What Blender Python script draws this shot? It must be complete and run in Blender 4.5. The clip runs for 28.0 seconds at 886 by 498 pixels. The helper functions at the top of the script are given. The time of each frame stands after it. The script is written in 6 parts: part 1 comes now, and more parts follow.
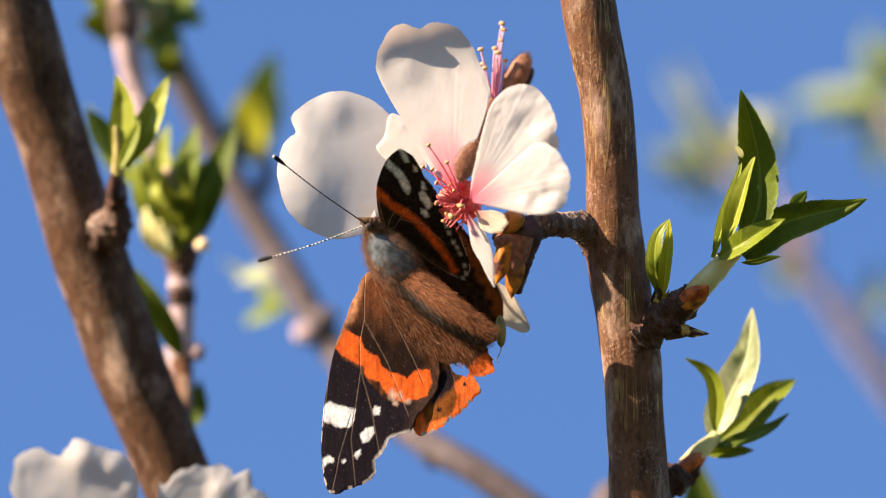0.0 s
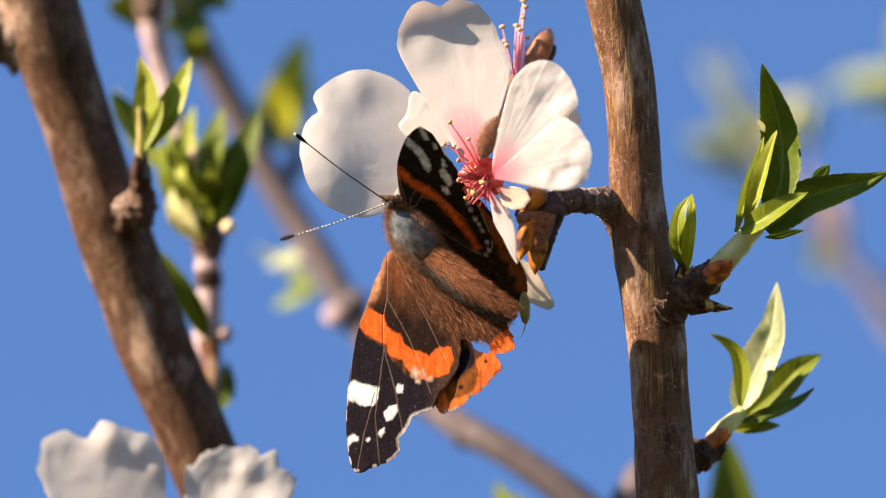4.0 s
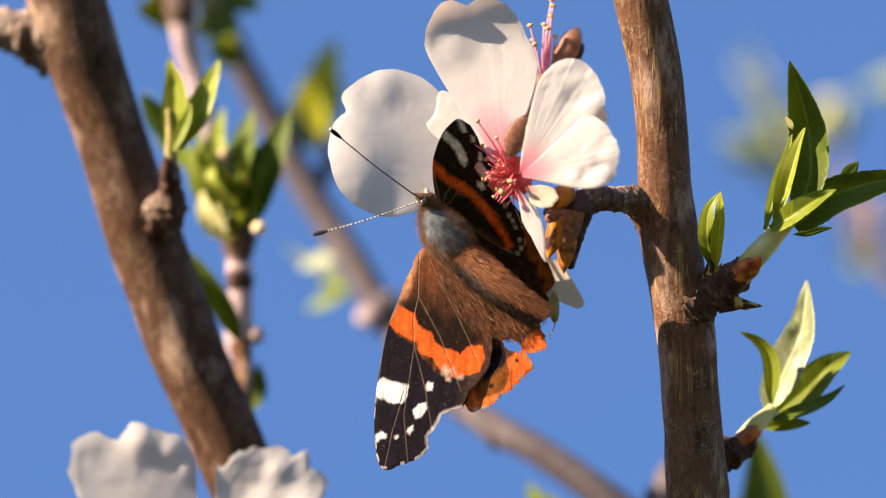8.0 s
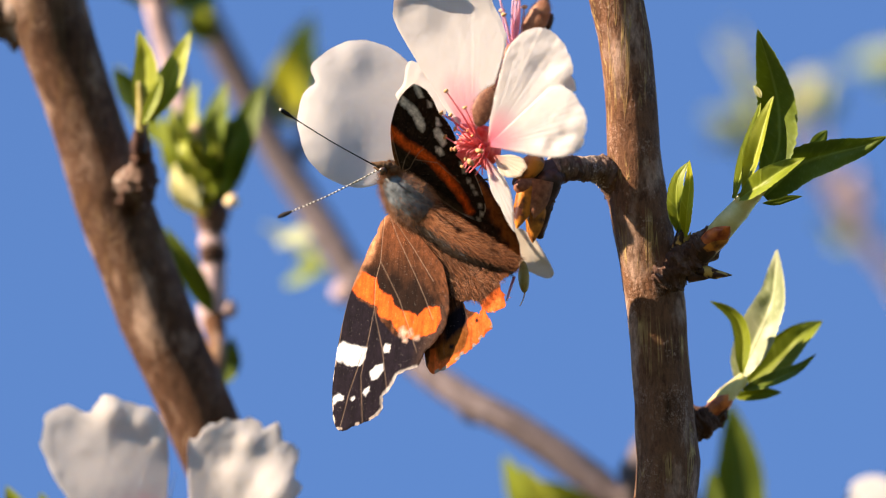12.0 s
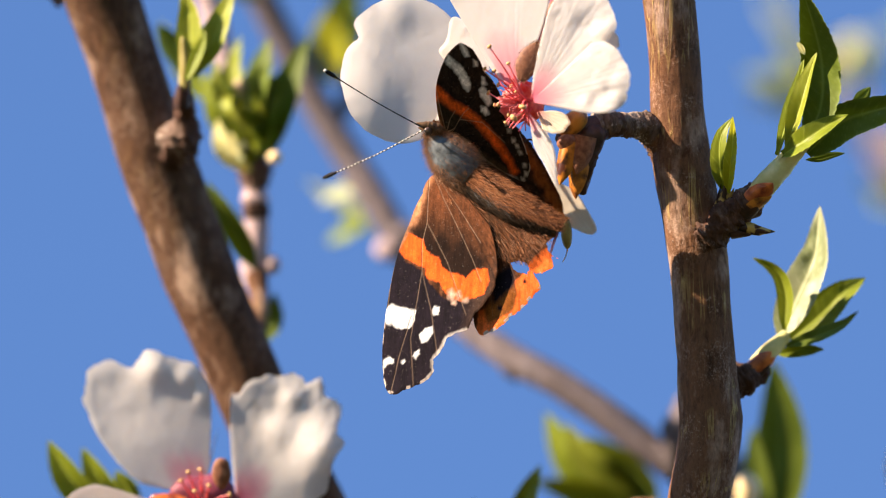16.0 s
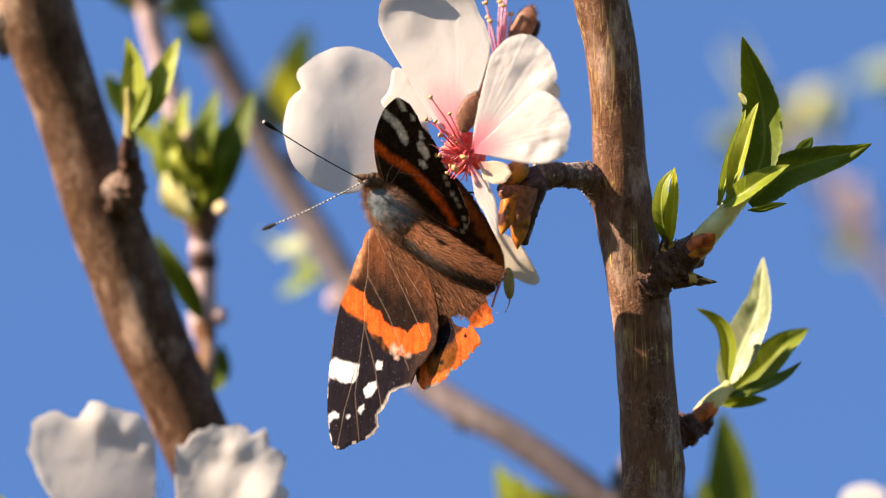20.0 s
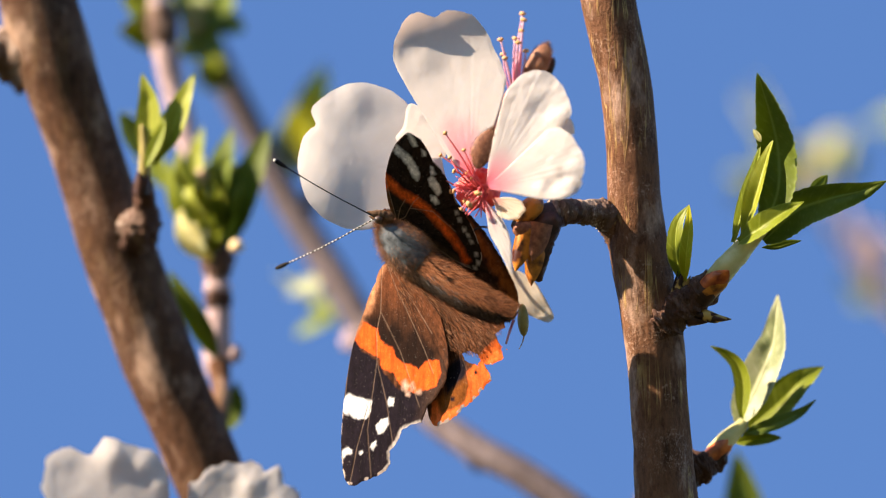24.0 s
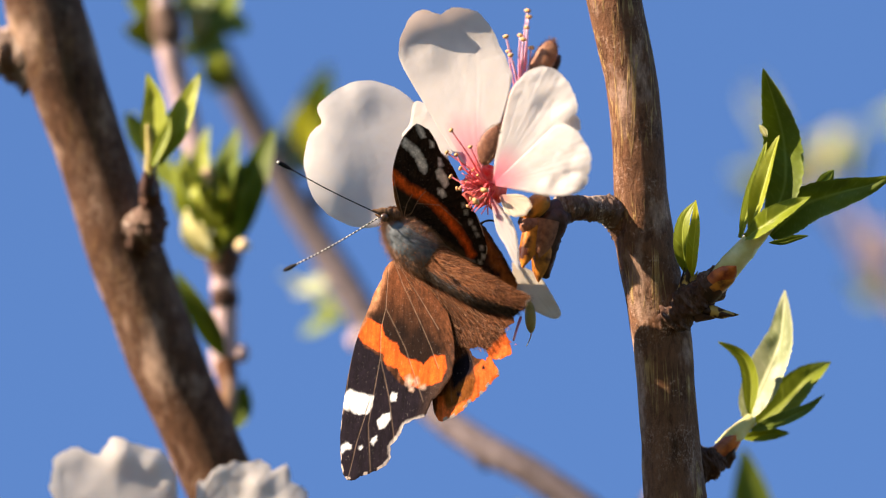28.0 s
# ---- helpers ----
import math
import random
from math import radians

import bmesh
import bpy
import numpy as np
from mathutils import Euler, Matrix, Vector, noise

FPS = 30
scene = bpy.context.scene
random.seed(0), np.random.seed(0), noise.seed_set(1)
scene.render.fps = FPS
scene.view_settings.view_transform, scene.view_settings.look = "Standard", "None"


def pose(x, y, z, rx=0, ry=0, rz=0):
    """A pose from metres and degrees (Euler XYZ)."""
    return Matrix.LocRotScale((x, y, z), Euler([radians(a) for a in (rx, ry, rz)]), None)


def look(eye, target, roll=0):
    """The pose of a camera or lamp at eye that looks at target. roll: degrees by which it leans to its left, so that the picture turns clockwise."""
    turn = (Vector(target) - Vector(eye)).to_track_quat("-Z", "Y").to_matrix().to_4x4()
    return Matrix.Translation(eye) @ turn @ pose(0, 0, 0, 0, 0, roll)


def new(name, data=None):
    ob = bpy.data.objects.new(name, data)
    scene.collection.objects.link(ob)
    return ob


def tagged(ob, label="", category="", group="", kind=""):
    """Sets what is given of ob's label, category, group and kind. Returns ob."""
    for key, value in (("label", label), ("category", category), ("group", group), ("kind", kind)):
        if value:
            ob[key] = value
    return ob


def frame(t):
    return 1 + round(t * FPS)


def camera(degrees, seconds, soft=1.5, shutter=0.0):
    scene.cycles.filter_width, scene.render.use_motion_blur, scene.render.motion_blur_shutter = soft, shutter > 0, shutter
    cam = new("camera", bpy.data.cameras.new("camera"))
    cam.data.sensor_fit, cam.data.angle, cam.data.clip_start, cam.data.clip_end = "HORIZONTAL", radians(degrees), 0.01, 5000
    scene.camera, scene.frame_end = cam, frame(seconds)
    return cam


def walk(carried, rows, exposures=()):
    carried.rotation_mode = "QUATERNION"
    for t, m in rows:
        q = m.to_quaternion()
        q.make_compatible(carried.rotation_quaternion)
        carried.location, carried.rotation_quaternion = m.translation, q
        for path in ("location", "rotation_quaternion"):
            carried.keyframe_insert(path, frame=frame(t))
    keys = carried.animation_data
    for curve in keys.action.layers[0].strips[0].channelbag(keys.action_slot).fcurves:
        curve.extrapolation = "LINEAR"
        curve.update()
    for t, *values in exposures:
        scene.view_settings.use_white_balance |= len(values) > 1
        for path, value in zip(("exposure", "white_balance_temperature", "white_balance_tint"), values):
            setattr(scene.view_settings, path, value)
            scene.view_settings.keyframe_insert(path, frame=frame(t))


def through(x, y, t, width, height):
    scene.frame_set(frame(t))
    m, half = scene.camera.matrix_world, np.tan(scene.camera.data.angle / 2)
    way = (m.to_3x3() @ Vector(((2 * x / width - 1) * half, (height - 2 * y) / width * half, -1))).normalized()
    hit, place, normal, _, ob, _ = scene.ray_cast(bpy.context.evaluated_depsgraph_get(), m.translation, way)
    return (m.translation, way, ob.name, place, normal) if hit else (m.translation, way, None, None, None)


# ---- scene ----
# plan: millimetres, (right, away from the camera, up), square to the camera's first line of sight
REACH = 1.5                                   # metres from the lens to the blossom
PLAN = pose(0, 0, 2.47, 38, 0, 0)             # the plan in the world: the camera looks 38 degrees upwards
MM = 0.001

cam = camera(4.502, 28.0, soft=1.1)
cam.data.dof.use_dof = True
cam.data.dof.focus_distance = REACH - 0.006
cam.data.dof.aperture_fstop = 10.5


def eye(x, y, z, yaw, pitch, roll):
    return (PLAN @ pose(x * MM, y * MM - REACH, z * MM, 90, 0, 0) @ pose(0, 0, 0, 0, yaw, 0)
            @ pose(0, 0, 0, pitch, 0, 0) @ pose(0, 0, 0, 0, 0, roll))


walk(cam, [(row[0], eye(*row[1:])) for row in (
    (0.0, -11.06, -0.21, 9.19, -0.4786, -0.2440, 0.408),
    (0.5, -8.07, -0.25, 8.37, -0.3743, -0.2293, 0.257),
    (1.0, -5.34, -0.28, 6.35, -0.2705, -0.1774, 0.248),
    (1.5, -3.83, -0.25, 5.13, -0.1960, -0.1539, 0.107),
    (2.0, -2.16, -0.22, 4.50, -0.1032, -0.1405, 0.015),
    (2.5, -0.91, -0.10, 2.99, -0.0507, -0.0860, 0.137),
    (3.0, -0.00, -0.00, 0.00, -0.0000, 0.0000, 0.000),
    (3.5, 0.90, 0.02, 0.42, 0.0717, -0.0218, -0.096),
    (5.5, 6.31, 0.18, -4.70, 0.3674, 0.1404, -0.366),
    (6.0, 6.72, 0.25, -5.89, 0.4120, 0.1715, -0.476),
    (6.5, 7.26, 0.28, -4.95, 0.4788, 0.1578, -0.482),
    (7.0, 9.18, 0.18, -4.18, 0.5906, 0.1652, -0.453),
    (7.5, 9.49, 0.08, -3.60, 0.5976, 0.1432, -0.511),
    (8.0, 9.07, 0.03, -3.73, 0.5571, 0.1325, -0.483),
    (8.5, 10.73, 0.01, -5.78, 0.5956, 0.2106, -0.460),
    (9.0, 9.75, -0.02, -5.26, 0.5450, 0.1867, -0.486),
    (9.5, 11.86, -0.25, -4.36, 0.5977, 0.1528, -0.503),
    (10.0, 15.94, -0.35, -6.23, 0.7006, 0.2206, -0.510),
    (10.5, 18.14, -0.32, -8.97, 0.7448, 0.2817, -0.508),
    (11.0, 23.01, -0.27, -10.76, 0.8991, 0.3220, -0.627),
    (11.5, 23.84, -0.19, -12.95, 0.9476, 0.3650, -0.705),
    (12.0, 22.59, -0.18, -13.14, 0.9208, 0.3402, -0.708),
    (12.5, 23.47, -0.20, -13.27, 0.9417, 0.3027, -0.647),
    (13.0, 21.73, -0.11, -14.41, 0.9021, 0.2532, -0.659),
    (13.5, 20.28, 0.02, -14.43, 0.8703, 0.1334, -0.830),
    (15.5, 21.46, -0.36, -17.61, 1.0546, 0.2449, -0.732),
    (16.0, 22.24, -0.47, -16.28, 1.1278, 0.2381, -0.563),
    (16.5, 23.20, -0.60, -15.74, 1.1714, 0.2939, -0.490),
    (17.0, 26.17, -0.68, -16.13, 1.2108, 0.3378, -0.422),
    (17.5, 28.32, -0.78, -15.92, 1.2377, 0.3631, -0.413),
    (18.0, 32.43, -0.88, -15.08, 1.3567, 0.4042, -0.454),
    (18.5, 34.94, -0.87, -16.07, 1.3916, 0.4825, -0.406),
    (19.0, 36.64, -0.72, -17.59, 1.4184, 0.5186, -0.452),
    (19.5, 39.37, -0.65, -18.06, 1.4915, 0.5454, -0.583),
    (20.0, 42.26, -0.59, -18.20, 1.5976, 0.5652, -0.593),
    (20.5, 41.36, -0.43, -18.93, 1.5564, 0.6042, -0.525),
    (22.5, 41.08, 0.37, -28.15, 1.5872, 0.9301, -0.631),
    (23.0, 42.38, 0.45, -27.04, 1.6461, 0.9591, -0.614),
    (23.5, 44.61, 0.45, -26.36, 1.7454, 0.9966, -0.655),
    (24.0, 44.85, 0.60, -26.70, 1.7686, 1.0766, -0.402),
    (24.5, 37.35, 1.04, -31.74, 1.4714, 1.2612, -0.534),
    (25.0, 34.84, 1.24, -35.29, 1.3789, 1.3912, -0.583),
    (25.5, 44.10, 1.03, -33.99, 1.7525, 1.3281, -0.729),
    (26.0, 51.98, 0.76, -33.55, 2.0677, 1.3087, -0.779),
    (26.5, 45.43, 1.03, -34.78, 1.8280, 1.3839, -0.706),
    (27.0, 44.71, 1.07, -33.48, 1.8034, 1.3568, -0.617),
    (27.5, 43.21, 1.09, -31.45, 1.7366, 1.2713, -0.655),
    (28.0, 42.68, 1.08, -29.25, 1.7208, 1.1616, -0.764),
)], exposures=((0, 1.70, 8080, 16), (13, 1.70, 8080, 16), (16, 1.75, 8080, 16), (17, 1.79, 8080, 16), (18, 1.79, 8080, 16), (19.5, 1.72, 8080, 16), (23, 1.69, 8080, 16), (28, 1.69, 8080, 16)))

# ---- world, sun ----
SUN_PLAN = Vector((-0.82, -0.08, 0.57)).normalized()
sun_way = (PLAN.to_3x3() @ SUN_PLAN).normalized()
world = bpy.data.worlds.new("sky")
scene.world = world
world.use_nodes = True
wn = world.node_tree
sky = wn.nodes.new("ShaderNodeTexSky")
sky.sky_type, sky.sun_disc = "NISHITA", False
sky.sun_elevation = math.asin(sun_way.z)
sky.sun_rotation = math.atan2(sun_way.x, sun_way.y)
sky.altitude, sky.air_density, sky.dust_density, sky.ozone_density = 1200, 1.1, 0.0, 10.0
wn.links.new(sky.outputs[0], wn.nodes["Background"].inputs[0])
wn.nodes["Background"].inputs[1].default_value = 0.10
sun_data = bpy.data.lights.new("sun", "SUN")
sun_data.energy, sun_data.angle, sun_data.color = 5.0, radians(0.53), (1.0, 0.93, 0.83)
sun = new("sun", sun_data)
sun.matrix_world = look((sun_way * 30)[:], (0, 0, 0))


# ---- materials ----
class Nodes:
    """A small builder round a node tree."""

    def __init__(self, name):
        self.mat = bpy.data.materials.new(name)
        self.mat.use_nodes = True
        self.t = self.mat.node_tree
        self.bsdf = self.t.nodes["Principled BSDF"]
        self.out = self.t.nodes["Material Output"]

    def add(self, kind, inputs=None, **props):
        n = self.t.nodes.new(kind)
        for k, v in props.items():
            setattr(n, k, v)
        for k, v in (inputs or {}).items():
            if isinstance(v, bpy.types.NodeSocket):
                self.t.links.new(v, n.inputs[k])
            else:
                n.inputs[k].default_value = v
        return n

    def link(self, a, b):
        self.t.links.new(a, b)

    def coord(self, scale=(1, 1, 1)):
        c = self.add("ShaderNodeTexCoord")
        return self.add("ShaderNodeMapping", {"Vector": c.outputs["Object"], "Scale": scale}).outputs[0]

    def noise(self, scale, detail=4.0, rough=0.55, vec=None, stretch=(1, 1, 1)):
        return self.add("ShaderNodeTexNoise", {"Vector": vec or self.coord(stretch), "Scale": scale, "Detail": detail,
                                               "Roughness": rough}).outputs[0]

    def ramp(self, fac, stops):
        r = self.add("ShaderNodeValToRGB", {"Fac": fac})
        e = r.color_ramp.elements
        while len(e) < len(stops):
            e.new(0.5)
        for k, (p, c) in zip(e, stops):
            k.position, k.color = p, (*c, 1)
        return r.outputs[0]

    def mix(self, fac, a, b, mode="MIX"):
        m = self.add("ShaderNodeMix", data_type="RGBA", blend_type=mode)
        for sock, v in ((m.inputs[0], fac), (m.inputs[6], a), (m.inputs[7], b)):
            if isinstance(v, bpy.types.NodeSocket):
                self.t.links.new(v, sock)
            else:
                sock.default_value = v if isinstance(v, (int, float)) else (*v, 1)
        return m.outputs[2]

    def math(self, op, a, b=0.0):
        m = self.add("ShaderNodeMath", operation=op)
        for sock, v in zip(m.inputs, (a, b)):
            if isinstance(v, bpy.types.NodeSocket):
                self.t.links.new(v, sock)
            else:
                sock.default_value = v
        return m.outputs[0]

    def attr(self, name):
        return self.add("ShaderNodeAttribute", attribute_name=name)

    def bump(self, height, strength=0.4, distance=0.0002):
        self.link(self.add("ShaderNodeBump", {"Height": height, "Strength": strength, "Distance": distance}).outputs[0],
                  self.bsdf.inputs["Normal"])

    def finish(self, color, rough=0.6, spec=0.4, through=0.0, through_color=None):
        s = self.bsdf.inputs
        self.link(color, s["Base Color"])
        if isinstance(rough, bpy.types.NodeSocket):
            self.link(rough, s["Roughness"])
        else:
            s["Roughness"].default_value = rough
        s["Specular IOR Level"].default_value = spec
        if through:
            tr = self.add("ShaderNodeBsdfTranslucent")
            self.link(through_color or color, tr.inputs[0])
            mx = self.add("ShaderNodeMixShader", {0: through})
            self.link(self.bsdf.outputs[0], mx.inputs[1])
            self.link(tr.outputs[0], mx.inputs[2])
            self.link(mx.outputs[0], self.out.inputs[0])
        return self.mat


def bark_material(name, dark, mid, light, cracks=0.6, lenticels=0.28, flat=0.0):
    """Smooth bark: blotches, a fine grain along the stem, pale wavy cracks and small pale marks."""
    n = Nodes(name)
    big = n.noise(170, 5, 0.6, stretch=(1, 1, 0.5))
    fine = n.noise(1500, 7, 0.7, stretch=(1, 1, 0.34))
    base = n.ramp(big, [(0.26, dark), (0.42, mid), (0.52, mid), (0.72, light)])
    grain = n.ramp(fine, [(0.32, (0.60, 0.56, 0.53)), (0.5, (1, 1, 1)), (0.72, (1.45, 1.38, 1.32))])
    col = n.mix(0.85, base, grain, "MULTIPLY")
    warp = n.coord((1, 1, 0.06))
    line = n.add("ShaderNodeTexNoise", {"Vector": warp, "Scale": 380, "Detail": 4.0, "Roughness": 0.55, "Distortion": 0.9}).outputs[0]
    crack = n.ramp(n.math("ABSOLUTE", n.math("SUBTRACT", line, 0.5)), [(0.003, (1, 1, 1)), (0.020, (0, 0, 0))])
    where = n.ramp(n.noise(110, 3), [(0.43, (0, 0, 0)), (0.56, (1, 1, 1))])
    crack = n.math("MULTIPLY", n.math("MULTIPLY", crack, where), cracks)
    col = n.mix(crack, col, (0.40, 0.26, 0.105))
    lent = n.noise(2300, 4, 0.65)
    patch = n.ramp(n.noise(240, 3), [(0.5, (0, 0, 0)), (0.62, (1, 1, 1))])
    spots = n.math("MULTIPLY", n.math("MULTIPLY", n.ramp(lent, [(0.56, (0, 0, 0)), (0.64, (1, 1, 1))]), patch), lenticels)
    col = n.mix(spots, col, tuple(min(1, c * 1.5 + 0.07) for c in light))
    crust = n.noise(4200, 5, 0.75, stretch=(1, 1, 0.55))
    crusts = n.math("MULTIPLY", n.math("MULTIPLY", n.ramp(crust, [(0.52, (0, 0, 0)), (0.60, (1, 1, 1))]), n.ramp(n.noise(120, 5, 0.65), [(0.5, (0, 0, 0)), (0.66, (1, 1, 1))])), lenticels)
    col = n.mix(crusts, col, tuple(min(1, c * 1.3 + 0.08) for c in light))
    flake = n.noise(760, 6, 0.7, stretch=(1, 1, 0.42))
    col = n.mix(0.8, col, n.ramp(flake, [(0.39, (0.60, 0.56, 0.53)), (0.46, (1, 1, 1)), (0.58, (1, 1, 1)), (0.66, (1.35, 1.3, 1.27))]), "MULTIPLY")
    fine = n.math("ADD", fine, n.math("MULTIPLY", flake, 0.7))
    height = n.math("ADD", n.math("ADD", n.math("MULTIPLY", fine, 0.8), n.math("MULTIPLY", lent, 0.7)), n.math("MULTIPLY", crack, 0.4))
    n.bump(height, 0.8, 0.0004)
    n.bsdf.inputs["Diffuse Roughness"].default_value = flat
    return n.finish(col, 0.72, 0.07)


def leaf_material(name, dark, light, glow, through=0.4):
    n = Nodes(name)
    vein = n.attr("vein").outputs["Fac"]
    blot = n.noise(260, 4)
    col = n.mix(n.ramp(blot, [(0.3, (0, 0, 0)), (0.7, (1, 1, 1))]), dark, light)
    col = n.mix(n.math("MULTIPLY", vein, 0.75), col, tuple(min(1, c * 1.6 + 0.05) for c in light))
    fine = n.noise(2600, 3)
    n.bump(n.math("ADD", n.math("MULTIPLY", vein, -0.8), n.math("MULTIPLY", fine, 0.3)), 0.35, 0.0002)
    tr = n.mix(0.5, col, glow)
    return n.finish(col, 0.45, 0.28, through, tr)


def petal_material(name, white, pink, through=0.35):
    n = Nodes(name)
    tint = n.attr("tint").outputs["Fac"]
    blot = n.noise(300, 4)
    base = n.mix(n.ramp(blot, [(0.35, (0, 0, 0)), (0.7, (1, 1, 1))]), white, tuple(c * 0.95 for c in white))
    col = n.mix(tint, base, pink)
    n.bump(n.math("ADD", n.math("MULTIPLY", n.attr("vein").outputs["Fac"], 0.10), n.math("MULTIPLY", n.noise(900, 6, 0.65), 0.9)), 0.24, 0.0004)
    return n.finish(col, 0.55, 0.3, through, n.mix(1.0, col, (1.0, 0.92, 0.88), "MULTIPLY"))


def plain_material(name, a, b, scale=900, rough=0.5, spec=0.4, through=0.0, bump=0.3, edges=(0.3, 0.7)):
    n = Nodes(name)
    f = n.noise(scale, 5)
    col = n.ramp(f, [(edges[0], a), (edges[1], b)])
    n.bump(f, bump, 0.0002)
    return n.finish(col, rough, spec, through)


def banded_material(name, a, b):
    """Two colours in hard-edged blotches."""
    n = Nodes(name)
    f = n.noise(620, 3, 0.5)
    n.bump(f, 0.4, 0.0002)
    return n.finish(n.ramp(f, [(0.47, a), (0.54, b)]), 0.42, 0.3)


def tint_material(name, a, b, rough=0.5, through=0.0, scale=1200):
    """From colour a to colour b by the tint stored along the piece."""
    n = Nodes(name)
    col = n.mix(n.attr("tint").outputs["Fac"], a, b)
    f = n.noise(scale, 4)
    col = n.mix(0.5, col, n.ramp(f, [(0.3, (0.65, 0.65, 0.65)), (0.7, (1.3, 1.3, 1.3))]), "MULTIPLY")
    n.bump(f, 0.3, 0.0002)
    return n.finish(col, rough, 0.4 if rough < 0.65 else 0.1, through)


def wing_material(name):
    n = Nodes(name)
    pat = n.attr("pattern").outputs["Color"]
    scales = n.noise(5200, 3, 0.6)
    col = n.mix(0.55, pat, n.ramp(scales, [(0.3, (0.55, 0.55, 0.55)), (0.7, (1.4, 1.4, 1.4))]), "MULTIPLY")
    lines = n.noise(1500, 4, 0.65, stretch=(1, 1, 0.12))
    col = n.mix(0.55, col, n.ramp(lines, [(0.36, (0.5, 0.47, 0.45)), (0.5, (1, 1, 1)), (0.66, (1.55, 1.5, 1.42))]), "MULTIPLY")
    fleck = n.ramp(n.noise(2600, 2, 0.7), [(0.64, (0, 0, 0)), (0.70, (1, 1, 1))])
    col = n.mix(n.math("MULTIPLY", fleck, 0.32), col, n.mix(0.4, pat, (0.40, 0.34, 0.30)))
    n.bump(n.math("ADD", n.attr("vein").outputs["Fac"], n.math("MULTIPLY", scales, 0.4)), 0.4, 0.0002)
    return n.finish(col, 0.8, 0.06, 0.10, col)


BARK = bark_material("bark_brown", (0.030, 0.0130, 0.0060), (0.146, 0.068, 0.0365), (0.50, 0.34, 0.26), 1.0, 0.22, 0.2)
BARK_OLD = bark_material("bark_weathered", (0.019, 0.0082, 0.0043), (0.086, 0.0415, 0.0225), (0.44, 0.295, 0.215), 0.15, 0.25, 0.15)
BARK_DARK = bark_material("bark_spur", (0.020, 0.010, 0.007), (0.085, 0.043, 0.030), (0.30, 0.215, 0.17), 0.0, 0.6)
BARK_KNOT = bark_material("bark_grey_knot", (0.040, 0.022, 0.015), (0.135, 0.080, 0.058), (0.42, 0.33, 0.27), 0.0, 0.8)
BARK_PINK = bark_material("bark_young_pink", (0.36, 0.25, 0.24), (0.48, 0.35, 0.34), (0.58, 0.45, 0.44), 0.0, 0.1)
BARK_GREY = bark_material("bark_far_grey", (0.066, 0.052, 0.054), (0.110, 0.088, 0.090), (0.19, 0.155, 0.155), 0.0, 0.1)
BARK_MAUVE = bark_material("bark_far_mauve", (0.24, 0.18, 0.18), (0.34, 0.26, 0.26), (0.46, 0.36, 0.36), 0.0, 0.1)
LEAF = leaf_material("leaf_green", (0.1445, 0.187, 0.0102), (0.2465, 0.289, 0.0255), (0.425, 0.425, 0.0255), 0.45)
LEAF_DARK = leaf_material("leaf_deep_green", (0.080, 0.120, 0.0125), (0.148, 0.198, 0.0225), (0.31, 0.37, 0.023), 0.4)
LEAF_PALE = leaf_material("leaf_pale_downy", (0.19, 0.24, 0.09), (0.41, 0.42, 0.25), (0.46, 0.46, 0.18), 0.3)
LEAF_YELLOW = leaf_material("leaf_yellow_green", (0.357, 0.357, 0.01275), (0.4675, 0.459, 0.034), (0.6375, 0.561, 0.034), 0.5)
LEAF_LIME = leaf_material("leaf_lime", (0.238, 0.272, 0.02125), (0.357, 0.3825, 0.0595), (0.51, 0.51, 0.0425), 0.45)
LEAF_PINK = leaf_material("leaf_young_pinkish", (0.66, 0.54, 0.36), (0.78, 0.66, 0.50), (0.85, 0.72, 0.48), 0.35)
LEAF_CREAM = leaf_material("leaf_cream_yellow", (0.58, 0.54, 0.20), (0.72, 0.67, 0.36), (0.8, 0.72, 0.25), 0.4)
STALK_YELLOW = plain_material("stalk_yellow_green", (0.272, 0.2125, 0.051), (0.442, 0.357, 0.119), 500, through=0.2)
BUD_CREAM = plain_material("bud_cream", (0.72, 0.48, 0.22), (0.85, 0.68, 0.42), 700, 0.6)
SEPAL_PALE = plain_material("sepal_pale_brown", (0.40, 0.26, 0.14), (0.56, 0.40, 0.24), 700, 0.6)
SCALE_RED = plain_material("bud_scale_red", (0.16, 0.018, 0.006), (0.62, 0.15, 0.030), 360, 0.32, 0.35, 0.0, 0.3, (0.38, 0.6))
STALK = plain_material("stalk_pale_green", (0.50, 0.48, 0.17), (0.68, 0.62, 0.30), 500, through=0.2)
SCALE = plain_material("bud_scale_red_brown", (0.011, 0.004, 0.003), (0.075, 0.025, 0.012), 500, 0.45, 0.3, 0.0, 0.8)
SCALE_AMBER = plain_material("bud_scale_amber", (0.050, 0.010, 0.004), (0.50, 0.170, 0.022), 300, 0.30, 0.4, 0.0, 0.4, (0.40, 0.52))
SCALE_BANDED = banded_material("bud_scale_banded", (0.022, 0.008, 0.005), (0.46, 0.29, 0.08))
SEPAL_WARM = plain_material("sepal_warm_brown", (0.20, 0.075, 0.040), (0.46, 0.22, 0.125), 900, 0.6, 0.3, 0.15)
SEPAL = plain_material("sepal_brown_downy", (0.14, 0.045, 0.025), (0.33, 0.135, 0.072), 1500, 0.6, 0.3, 0.1)
PETAL = petal_material("petal_white", (0.777, 0.747, 0.712), (0.84, 0.18, 0.29), 0.63)
PETAL_CREAM = petal_material("petal_cream", (0.78, 0.69, 0.56), (0.72, 0.22, 0.20), 0.5)
